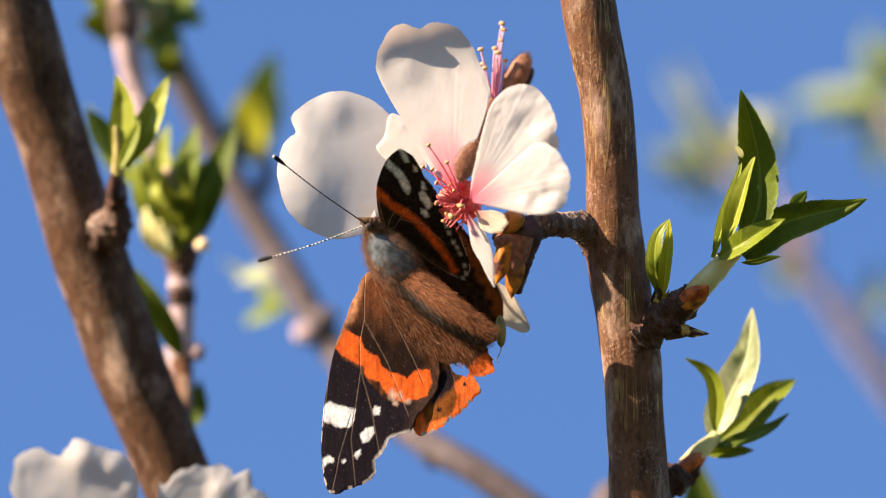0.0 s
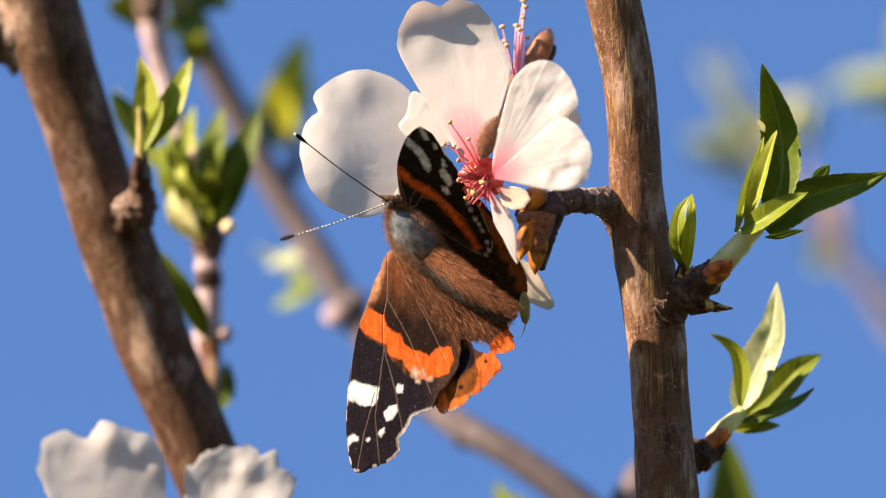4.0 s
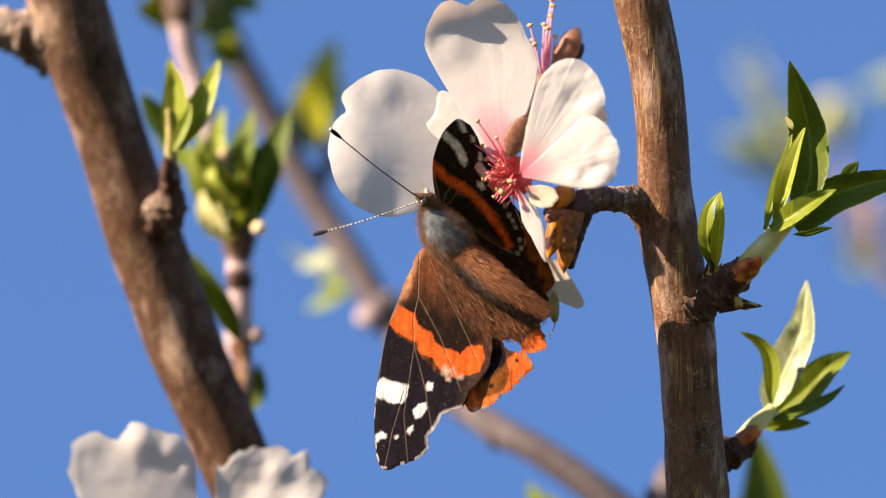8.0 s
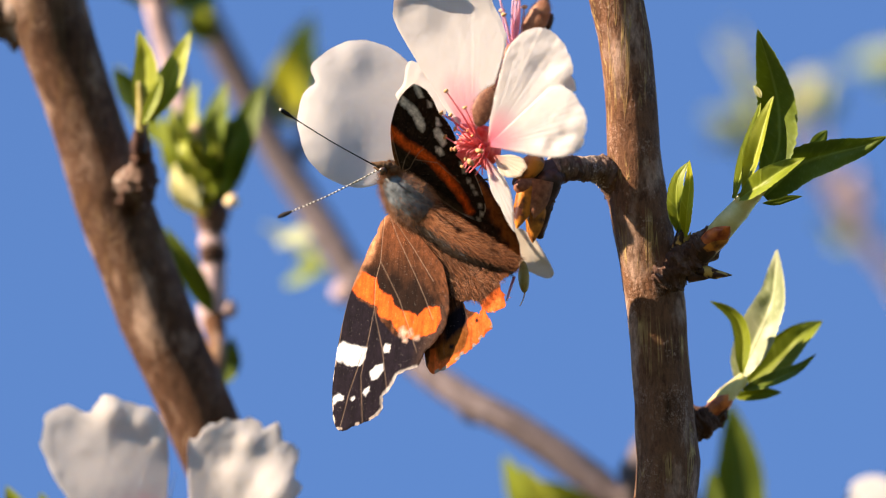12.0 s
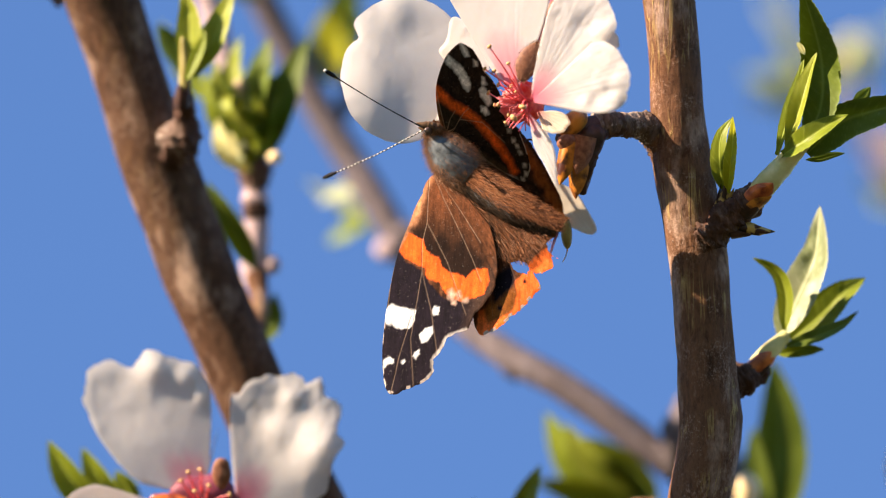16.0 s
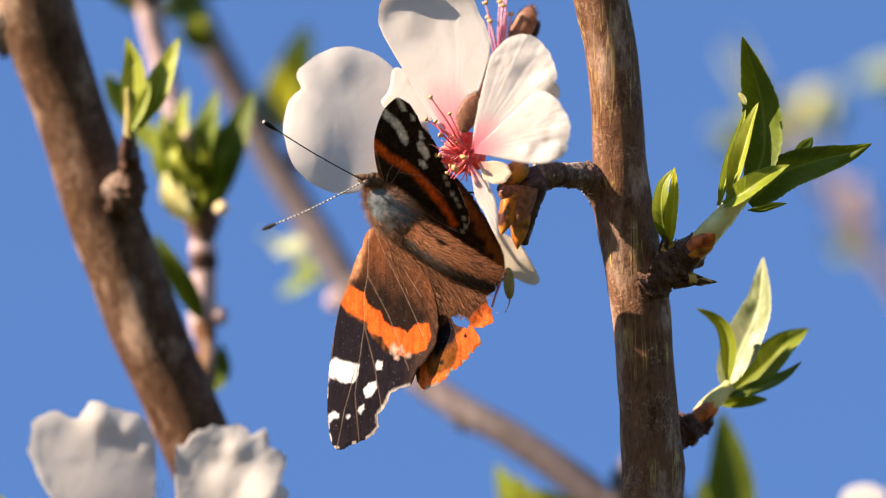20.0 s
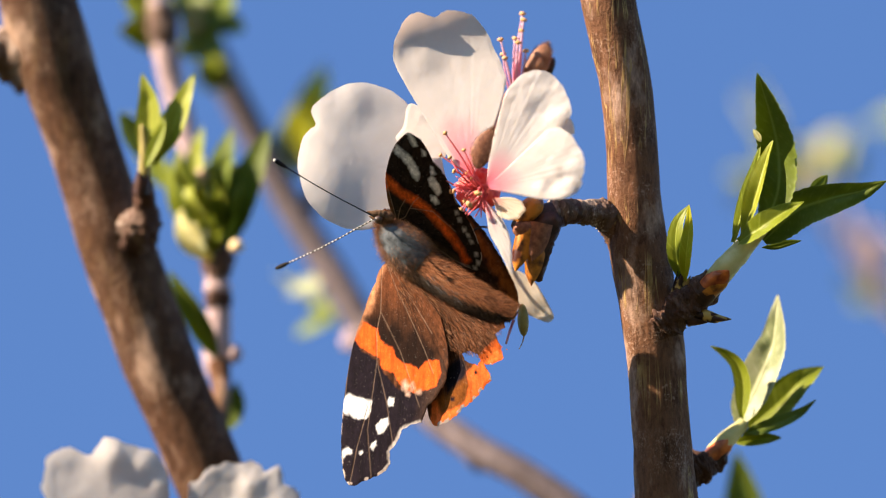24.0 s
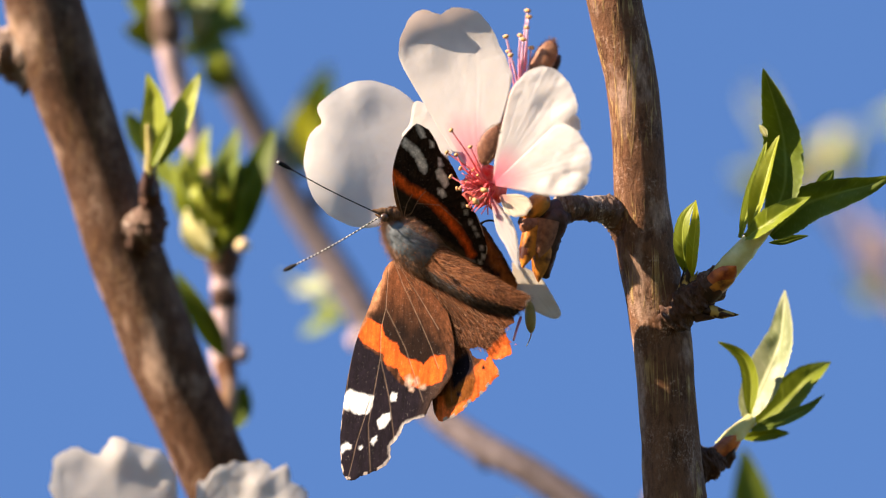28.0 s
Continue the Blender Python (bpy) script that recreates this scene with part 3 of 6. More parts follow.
def paint(g, base, layers, veins=(), soft=0.12, wobble=0.2, streak=0.0, grain=0.0, vein_tint=0.12):
    """Colours of a wing: layers of (outlines, colour) over the base colour, with frayed edges."""
    u, w = g[..., 0], g[..., 2]
    p = np.stack([u, u * 0, w], -1)
    un, wn_ = u + wobble * fuzz(p, 1.1) * 0.6 + wobble * 0.5 * fuzz(p, 4.0), w + wobble * fuzz(p + 9, 1.1) * 0.6 + wobble * 0.5 * fuzz(p + 5, 4.0)
    col = np.ones((*u.shape, 4))
    col[..., :3] = base
    col[..., :3] *= np.clip(1 + grain * np.asarray(streak) + 0.5 * grain * fuzz(p, 3.4), 0.2, 2)[..., None]
    for outlines, colour, *blur in layers:
        for o in outlines:
            k = np.clip(0.5 - dist_to(o, un, wn_) / (blur[0] if blur else soft) / 2, 0, 1)[..., None]
            col[..., :3] = col[..., :3] * (1 - k) + np.asarray(colour) * k
    ridge = np.zeros(u.shape)
    for a, b in veins:
        k = np.exp(-(dist_line(a, b, u, w) / 0.07) ** 2)
        ridge = np.maximum(ridge, k)
    k = (vein_tint * ridge)[..., None]
    col[..., :3] = col[..., :3] * (1 - k) + np.array((0.36, 0.24, 0.17)) * k
    col[..., :3] *= (1 + 0.25 * fuzz(p, 2.2))[..., None]
    return np.clip(col, 0, 1), ridge


def wing(name, base, a0, a1, radii, colours, label, thick=0.12, fringe=(2, 3), na=380, nr=150, tears=(), **shape):
    g, rho, share, streak = fan(base, a0, a1, radii, na=na, nr=nr, **shape)
    col, ridge = colours(g, fuzz(np.stack([np.repeat(np.linspace(0, 110, na)[:, None], nr, 1), rho * 5, rho * 0], -1), 1.0))
    pale = (rho > 0.984) & (fuzz(g, 1.8) > 0.05) & (share > fringe[0]) & (share < fringe[1])
    col[pale, :3] = (0.36, 0.29, 0.25)
    verts, faces, attrs = shell(g, thick, {"pattern": col, "vein": ridge})
    for tear in tears:
        gone = dist_to(tear, verts[:, 0] + 0.15 * fuzz(verts, 2.0), verts[:, 2] + 0.15 * fuzz(verts + 4, 2.0)) < 0
        faces = [f for f in faces if not gone[list(f)].any()]
    return part(name, (verts, faces, attrs), WING, bf, label)


def flat_colours(g, rho):
    band = [(-11.72, -8.11), (-12.84, -10.59), (-11.94, -11.49), (-10.82, -12.16), (-9.31, -12.84), (-8.86, -14.34), (-7.06, -15.02), (-6.16, -16.44), (-4.21, -17.49), (-2.71, -17.27), (-1.05, -16.67), (-0.30, -14.94), (-0.68, -13.14), (-1.80, -13.21), (-2.71, -13.44), (-3.61, -14.42), (-4.51, -13.81), (-5.93, -13.51), (-6.91, -12.84), (-7.36, -11.41), (-8.41, -11.19), (-9.24, -10.44), (-9.69, -8.93)]
    black = [(-12.92, -10.06), (-16.82, -20.95), (-14.57, -32.96), (-6.31, -31.46), (-1.05, -20.95), (-2.18, -17.34), (-3.68, -17.64), (-6.46, -17.04), (-8.41, -15.09), (-9.69, -13.14), (-11.94, -11.94)]
    gold = [(-9.02, 0.08), (-8.42, -0.08), (-9.32, -2.03), (-9.93, -4.06), (-10.45, -6.32), (-11.43, -8.65), (-12.71, -10.00), (-12.56, -8.35), (-11.28, -5.04), (-10.08, -2.18)]
    root = [(-9.17, 0.08), (-6.32, -0.83), (-3.31, -2.93), (-1.05, -5.94), (-1.80, -7.82), (-4.81, -5.94), (-7.07, -5.94), (-9.70, -6.32), (-10.83, -5.94)]
    inner = [(-11.57, -7.66), (-10.06, -10.06), (-7.81, -11.94), (-6.46, -14.04), (-3.68, -14.94), (-1.43, -13.59), (-1.05, -11.94), (-2.93, -10.81), (-4.21, -8.93), (-5.56, -10.44), (-7.06, -8.33), (-8.11, -9.08), (-9.16, -7.28), (-10.44, -7.43)]
    dim = [(-11.3, -7.0), (-9.9, -5.6), (-8.0, -6.2), (-6.2, -5.6), (-4.4, -6.4), (-2.6, -8.0), (-1.0, -11.2), (-1.4, -13.6), (-3.7, -14.9), (-6.5, -14.0), (-7.8, -11.9), (-10.1, -10.1)]
    hem = [(-8.34, -27.86), (-7.66, -26.80), (-7.81, -25.38), (-7.06, -24.25), (-6.39, -23.28), (-6.08, -22.30), (-4.81, -21.70), (-3.16, -21.25), (-2.93, -21.85), (-4.43, -22.22), (-5.41, -22.82), (-5.71, -23.73), (-6.46, -24.78), (-7.14, -25.68), (-7.06, -26.95), (-7.66, -28.31)]
    pale = [[(-5.87, -16.17), (-5.41, -15.87), (-4.96, -16.47), (-5.41, -17.37), (-5.87, -17.07)], [(-4.81, -16.47), (-4.36, -16.17), (-4.06, -16.92), (-4.51, -17.22)], [(-5.26, -17.37), (-4.81, -17.37), (-4.81, -17.97), (-5.26, -17.82)], [(-3.76, -17.37), (-3.23, -17.22), (-3.16, -17.67), (-3.68, -17.75)]]
    bare = [(-2.71, -17.34), (-3.16, -19.45), (-3.31, -21.40), (-6.31, -23.73), (-7.06, -26.20), (-4.06, -23.95), (0.45, -16.44), (0.45, -11.94)]
    spots = [[(-14.72, -18.70), (-13.44, -17.64), (-12.17, -18.24), (-10.21, -18.70), (-10.36, -19.82), (-10.82, -21.10), (-12.17, -21.10), (-13.82, -20.35), (-14.72, -20.05)], [(-7.74, -18.09), (-6.99, -18.24), (-7.06, -19.30), (-7.74, -19.30), (-7.96, -18.70)], [(-9.61, -22.07), (-8.94, -21.10), (-7.81, -20.80), (-7.66, -21.70), (-8.41, -22.82), (-9.31, -23.05)],
             [(-10.21, -24.85), (-10.06, -24.25), (-9.54, -23.95), (-9.46, -24.55), (-9.91, -25.15)], [(-14.34, -25.30), (-13.44, -24.78), (-12.84, -25.15), (-12.92, -25.75), (-13.82, -25.90), (-14.27, -26.35)], [(-11.94, -25.60), (-11.49, -25.23), (-11.27, -25.45), (-11.57, -25.83)]]
    runs = [[(-9.16, 0.08), (-9.24, -3.68), (-9.24, -6.76), (-9.76, -9.46), (-9.61, -13.44), (-10.74, -22.45), (-10.06, -28.83)], [(-9.24, -6.76), (-7.81, -9.31), (-6.24, -12.16), (-4.96, -15.32), (-3.31, -19.45)], [(-8.41, -0.67), (-7.06, -3.68), (-5.71, -6.23), (-4.21, -9.08), (-2.86, -11.79), (-1.50, -14.94)],
            [(-9.69, 0.00), (-10.82, -2.93), (-11.64, -5.18), (-12.84, -8.56), (-13.82, -14.94), (-14.27, -20.95)], [(-9.61, -13.44), (-8.11, -18.70), (-7.06, -24.33)], [(-10.74, -19.45), (-12.17, -24.70), (-13.07, -29.58)], [(-7.81, -1.05), (-4.81, -5.18), (-1.80, -9.68)]]
    veins = [pair for run in runs for pair in zip(run, run[1:])]
    col, ridge = paint(g, BROWN, [([root], (0.150, 0.047, 0.0190), 2.6), ([dim], (0.050, 0.019, 0.009), 3.2), ([gold], (0.58, 0.25, 0.125), 0.5), ([black], BLACK), ([bare], (0.048, 0.026, 0.019), 0.9), ([inner], (0.030, 0.0125, 0.007), 2.2), ([inner], (0.016, 0.007, 0.0045), 0.5), ([band], ORANGE), (pale, (0.56, 0.36, 0.27), 0.3), ([hem], (0.40, 0.35, 0.32), 0.16), (spots, WHITE)], veins, streak=rho, grain=1.0, vein_tint=0.36)
    return col, ridge


def hind_colours(g, rho):
    rim = [(-2.56, -22.86), (-2.26, -18.72), (-1.21, -18.57), (-0.91, -20.37), (0.60, -19.77), (2.33, -18.72), (2.85, -16.84), (2.55, -15.11), (4.06, -13.76), (4.66, -12.25), (6.16, -11.05), (8.72, -9.70), (9.85, -12.70), (7.22, -16.46), (1.20, -23.23)]
    dusk = [(-1.51, -18.72), (0.45, -16.61), (2.10, -15.56), (2.93, -16.61), (2.55, -18.72), (0.67, -19.92), (-0.91, -20.52)]
    dark = [(-0.68, -14.96), (1.65, -12.86), (2.55, -13.61), (2.70, -15.34), (1.20, -16.77), (-0.15, -17.97)]
    dots = [[(0.45, -18.34), (0.97, -18.27), (0.97, -18.87), (0.45, -18.87)], [(3.68, -14.96), (4.06, -14.66), (4.21, -15.26), (3.76, -15.41)]]
    return paint(g, BROWN, [([rim], (0.74, 0.135, 0.030)), ([dusk], (0.20, 0.060, 0.012), 0.3), ([dark], BLACK, 0.3), (dots, BLACK)], [([(-1.81, -2.18)][0], e) for e in [(5.71, -11.95), (2.70, -14.96), (-0.30, -19.47)]], streak=rho, grain=0.5)


def raised_colours(g, rho):
    band = [(-8.12, 11.05), (-7.52, 10.75), (-6.92, 10.00), (-5.87, 9.10), (-4.66, 8.50), (-3.68, 7.90), (-2.71, 7.14), (-1.35, 5.79), (0.15, 4.29), (1.35, 2.63), (2.41, 0.98), (3.16, -0.23), (2.41, -0.68), (1.65, 0.68), (0.68, 2.18), (-0.75, 3.68), (-2.26, 5.34), (-3.68, 6.69), (-4.66, 7.14), (-5.41, 7.60), (-6.32, 8.35), (-7.22, 8.95), (-7.97, 9.25)]
    bars = [[(-6.92, 13.76), (-6.54, 14.36), (-5.87, 13.91), (-5.11, 13.31), (-4.36, 12.41), (-3.84, 11.51), (-3.53, 10.75), (-3.84, 10.00), (-4.36, 10.45), (-4.89, 11.51), (-5.87, 12.86)], [(-5.19, 15.94), (-4.81, 15.79), (-4.21, 15.04), (-3.84, 14.21), (-4.29, 14.21), (-4.81, 14.96)], [(-3.31, 13.61), (-2.93, 13.39), (-2.78, 12.86), (-3.16, 12.86)], [(-2.18, 11.51), (-1.80, 11.36), (-1.43, 10.60), (-1.96, 10.53)], [(-2.41, 10.15), (-1.80, 10.30), (-1.20, 9.48), (-0.68, 8.35), (-1.20, 8.12), (-1.80, 8.72), (-2.18, 9.48)], [(-2.03, 7.90), (-1.43, 7.90), (-0.98, 7.14), (-1.43, 6.92), (-1.88, 7.37)]]
    costa = [(-8.20, 10.90), (-7.90, 10.75), (-7.75, 9.10), (-7.29, 7.22), (-6.62, 5.34), (-6.92, 5.19), (-7.67, 7.14), (-8.12, 9.10)]
    cell = [(-7.07, 8.65), (-5.87, 7.60), (-5.11, 7.14), (-5.41, 6.39), (-6.17, 5.64), (-6.62, 6.09), (-7.07, 7.44)]
    fringe = [[(1.13, 6.02), (1.50, 5.94), (1.58, 5.56), (1.28, 5.56)], [(1.50, 5.04), (1.88, 4.96), (1.96, 4.59), (1.65, 4.59)], [(2.11, 3.91), (2.48, 3.84), (2.56, 3.46), (2.26, 3.46)], [(2.63, 3.08), (3.01, 3.01), (3.08, 2.63), (2.78, 2.63)], [(3.01, 2.26), (3.38, 2.18), (3.46, 1.80), (3.16, 1.80)], [(3.68, 0.75), (4.06, 0.68), (4.14, 0.30), (3.84, 0.30)], [(3.99, -0.23), (4.36, -0.30), (4.44, -0.68), (4.14, -0.68)], [(3.61, -0.90), (3.99, -0.98), (4.06, -1.35), (3.76, -1.35)], [(2.63, -0.83), (3.01, -0.90), (3.08, -1.28), (2.78, -1.28)], [(1.88, -0.53), (2.26, -0.60), (2.33, -0.98), (2.03, -0.98)]]
    inner = [(-6.32, 5.19), (-3.31, 3.38), (0.45, 0.68), (2.11, -0.83), (1.65, -1.28), (-0.30, 0.08), (-3.68, 2.48), (-6.47, 4.59)]
    runs = [[(-6.47, 5.19), (-5.41, 5.64), (-4.81, 6.69), (-4.29, 7.44), (-3.68, 7.90)], [(-6.47, 5.19), (-7.07, 7.14), (-7.67, 9.25), (-8.12, 11.36)], [(-6.47, 5.19), (-3.31, 3.08), (0.45, 0.38), (2.33, -0.83)], [(-4.81, 6.69), (-1.80, 6.09), (1.20, 3.46)], [(-6.47, 5.19), (-6.02, 6.84), (-5.41, 7.75)]]
    veins = [pair for run in runs for pair in zip(run, run[1:])]
    return paint(g, (0.022, 0.013, 0.010), [([inner], (0.13, 0.068, 0.036), 0.6), ([costa], (0.20, 0.085, 0.035), 0.25), ([band], ORANGE, 0.3), ([cell], (0.030, 0.020, 0.012), 0.3), (bars, WHITE, 0.2), (fringe, (0.50, 0.47, 0.44), 0.25)], veins, streak=rho, grain=0.35, vein_tint=0.45)


def raised_hind_colours(g, rho):
    rim = [(1.20, 7.20), (3.45, 4.95), (6.45, 0.83), (9.07, -3.67), (9.82, -6.67), (8.32, -6.30), (6.45, -2.17), (3.82, 2.33), (1.57, 5.33)]
    dots = [[(3.76, 2.56), (4.29, 2.48), (4.44, 1.88), (3.84, 1.80)], [(5.04, 0.30), (5.56, 0.23), (5.72, -0.38), (5.11, -0.45)], [(6.32, -2.11), (6.84, -2.18), (6.99, -2.78), (6.39, -2.86)], [(7.37, -4.06), (7.90, -4.14), (8.05, -4.74), (7.44, -4.81)], [(7.97, -6.17), (8.50, -6.24), (8.65, -6.84), (8.05, -6.92)]]
    return paint(g, (0.040, 0.020, 0.012), [([rim], (0.30, 0.085, 0.018), 0.4), (dots, BLACK, 0.3)], streak=rho, grain=0.4)


wing_flat = wing("forewing", (-7.05, -4.0, 0.08), -170.5, -49.6, [1.4, 1.5, 1.7, 1.9, 2.1, 2.3, 2.4, 2.6, 2.8, 3.0, 3.1, 3.3, 3.5, 3.7, 3.9, 4.0, 4.2, 4.9, 5.6, 6.4, 7.1, 7.9, 9.4, 11.3, 13.2, 15.2, 17.4, 20.0, 22.9, 25.8, 28.4, 30.3, 30.5, 29.7, 29.1, 28.6, 27.8, 26.7, 25.5, 24.3, 23.5, 22.5, 21.2, 20.0, 19.6, 19.1, 18.6, 18.1, 17.5, 16.6, 15.7, 14.6, 13.4, 12.2, 11.0, 9.8], flat_colours,
                 "spread forewing with an orange band and white spots", fringe=(0.0, 0.33), na=560, nr=200, tears=([(-8.11, -28.31), (-7.36, -26.95), (-7.51, -25.45), (-6.76, -24.48), (-6.08, -23.50), (-5.78, -22.60), (-4.66, -21.92), (-2.93, -21.47), (-1.43, -22.07), (-3.31, -26.20), (-7.06, -29.58)],), tilt=(-0.32, 0.02), ragged=0.006, ruffle=0.9, grain=0.12)
hind_flat = wing("hindwing", (-3.30, -4.8, 0.83), -114.0, -36.9, [7.4, 7.9, 8.4, 8.9, 9.4, 9.9, 10.4, 10.9, 11.4, 11.9, 12.4, 12.9, 13.4, 13.9, 14.4, 14.9, 15.4, 17.0, 21.2, 22.5, 23.0, 22.8, 22.7, 22.5, 22.3, 22.1, 21.9, 21.5, 21.2, 21.0, 20.9, 20.8, 20.5, 20.2, 20.0, 19.8, 19.6, 19.4, 19.2, 18.0, 17.7, 17.6, 17.7, 17.8, 17.9, 17.4, 16.6, 17.5, 17.0, 16.5, 16.0, 15.6, 15.1, 14.5, 12.9, 11.2], hind_colours,
                 "frayed hindwing with a torn orange margin", fringe=(-0.7, 0.5), na=300, nr=160, tears=([(2.10, -12.55), (3.08, -12.25), (4.06, -12.70), (4.58, -13.61), (4.06, -14.06), (2.85, -13.61), (2.33, -13.31)], [(6.62, -10.15), (8.72, -8.65), (10.23, -11.36), (8.72, -12.48), (7.52, -11.66), (7.07, -11.05)], [(5.11, -13.99), (6.32, -14.29), (8.35, -13.69), (9.32, -14.51), (7.67, -17.07), (6.09, -15.49)]), tilt=(-0.32, 0.02), lift=0.0, ragged=0.008, ruffle=0.5, seed=3.0)
wing_up = wing("forewing", (-6.29, -6.0, 4.94), -37.5, 125.2, [2.8, 11.5, 12.2, 12.0, 11.3, 10.7, 10.1, 9.6, 9.0, 8.7, 8.4, 8.0, 7.8, 7.9, 7.9, 7.9, 8.0, 8.1, 8.2, 8.4, 8.5, 8.7, 9.3, 9.8, 10.4, 10.7, 11.0, 10.4, 9.6, 8.4, 7.2, 6.0, 4.5, 3.3, 2.4, 1.6], raised_colours,
               "raised forewing, black with white spots and an orange band", fringe=(-0.95, 0.35), tilt=(-0.25, -0.75), ragged=0.004, ruffle=0.5, seed=5.0)
hind_up = wing("hindwing", (-4.06, -2.0, 3.46), -84.3, 57.1, [3.8, 4.3, 4.9, 5.5, 6.1, 7.5, 8.9, 10.6, 12.8, 15.1, 16.9, 16.9, 16.5, 15.9, 14.9, 13.7, 12.7, 11.9, 11.0, 10.4, 9.9, 9.5, 9.0, 8.6, 8.3, 8.0, 7.8, 7.5, 7.3, 7.1, 7.2, 7.3, 7.4, 7.4, 7.5, 7.6], raised_hind_colours,
               "raised dark hindwing with a dull orange rim", na=240, nr=100, tilt=(0.1, -0.3), ragged=0.01, ruffle=0.5, seed=6.0)

c0, ax = along((-8.39, -5.4, 5.17), (-2.55, -5.2, -2.77), 2.9, 2.6)
part("thorax", blob(c0, ax, 40, 26, 0.06, 0.8), FUR_GREY, bf, "blue-grey furry thorax")
v, f, a = tube([(-4.42, -4.8, -0.30), (-0.68, -7.0, -3.50), (3.45, -8.9, -6.20), (7.40, -9.9, -8.33)], [1.7, 2.0, 1.75, 0.7], 28, 90, 0.03, 0.8, ridges=0.05)
part("abdomen", (v, f, a), ABDOMEN, bf, "dark grey ringed abdomen")
part("head", blob((-7.6, -6.0, 5.75), ((1.15, 0, 0.2), (0, 1.3, 0), (-0.2, 0, 0.95)), 20, 14, 0.12, 1.2), HEAD, bf)
part("eye", blob((-8.83, -7.2, 5.61), ((0.6, 0, 0), (0, 0.5, 0), (0, 0, 0.6)), 14, 10, 0.02), EYE_MAT, bf)
part("palp", tube([(-7.8, -6.6, 6.10), (-9.00, -6.9, 6.40), (-10.25, -7.1, 6.85)], [0.62, 0.50, 0.08], 12, 20, 0.22, 2.0), HEAD, bf)
part("palp", tube([(-7.9, -6.2, 5.50), (-9.0, -6.6, 5.75), (-10.05, -6.7, 6.20)], [0.55, 0.45, 0.08], 12, 20, 0.22, 2.0), HEAD, bf)
for p, q, r in (((0.45, -3.0, 0.08), (3.83, -1.0, 3.23), (6.47, 1.0, 2.79)), ((-4.81, -2.0, 0.83), (-1.06, 2.0, 3.09), (1.20, 4.0, 6.86)), ((4.96, -1.0, -8.94), (7.22, 1.0, -8.95), (9.12, 4.0, -7.46))):
    part("leg", tube([p, q, r], [0.22, 0.16, 0.1], 8, 16), FUR_DARK, bf, "thin dark leg")


def hairs(roots, ways, length, width, spread, bend=(0, 0, 0)):
    """Many short tapered hairs from roots along ways."""
    n = len(roots)
    ways = unit(ways + RNG.normal(0, spread, (n, 3)))
    size = length * RNG.uniform(0.5, 1.3, (n, 1))
    across = unit(np.cross(ways, RNG.normal(0, 1, (n, 3)) + (0, -2, 0))) * width / 2
    mid = roots + ways * size * 0.5 + np.asarray(bend) * size * 0.1
    tip = roots + ways * size + np.asarray(bend) * size * 0.4
    verts = np.stack([roots - across, roots + across, mid + across * 0.8, mid - across * 0.8, tip], 1).reshape(-1, 3)
    faces = []
    for k in range(0, n * 5, 5):
        faces += [(k, k + 1, k + 2, k + 3), (k + 3, k + 2, k + 4)]
    return verts, faces, {"tint": np.repeat(RNG.random(n) ** 1.7, 5)}


# fur on the thorax, longer and browner at its sides, and along the wing bases
th_v, _, _ = blob(c0, ax, 110, 80, 0.06, 0.8)
out = unit(th_v - c0)
tail = unit(np.subtract((3.45, -4.0, -6.30), (-7.04, -6.0, 3.07)))
pick = RNG.random(len(th_v)) < 0.9
back = ((th_v - c0) @ tail) / 6.0
rim = np.abs((th_v - c0) @ unit(np.cross(tail, (0, 1, 0)))) / 3.0
crown = np.hypot(th_v[:, 0] - (-6.74, -6.0, 2.62)[0], th_v[:, 2] - (-6.74, -6.0, 2.62)[2]) / 3.5
grey = pick & (RNG.random(len(th_v)) > 0.1 + np.clip(crown, 0, 1) ** 2)
part("fur", hairs(th_v[grey], out[grey] * 0.25 + tail * 0.9 + np.array((0.5, 0, 0.35)) * fuzz(th_v[grey], 0.7)[:, None], 0.9, 0.03, 0.12), FUR_GREY, bf, "short grey hairs", "stuff")
brown = pick & ~grey
part("fur", hairs(th_v[brown], out[brown] * 0.3 + tail * 0.95, 0.7, 0.022, 0.2), FUR, bf, "long brown hairs round the thorax", "stuff")
rim_pick = (np.abs(rim) > 0.55) | (back > 0.35)
rv = np.repeat(th_v[rim_pick], 3, 0) + RNG.normal(0, 0.08, (3 * rim_pick.sum(), 3))
part("fur", hairs(rv, unit(rv - c0) * 0.6 + tail * 0.7, 0.75, 0.018, 0.3), FUR_TAN, bf, "tan fuzz round the thorax", "stuff")
sunny = out @ unit(np.array((-1.0, -0.1, 0.35))) > 0.45
sunny &= out[:, 1] > -0.42
sv = np.repeat(th_v[sunny], 2, 0) + RNG.normal(0, 0.06, (2 * sunny.sum(), 3))
part("fur", hairs(sv, unit(sv - c0) * 0.9 + tail * 0.35, 1.15, 0.016, 0.3), FUR_TAN, bf, "soft tan fuzz on the sunny side of the thorax", "stuff")


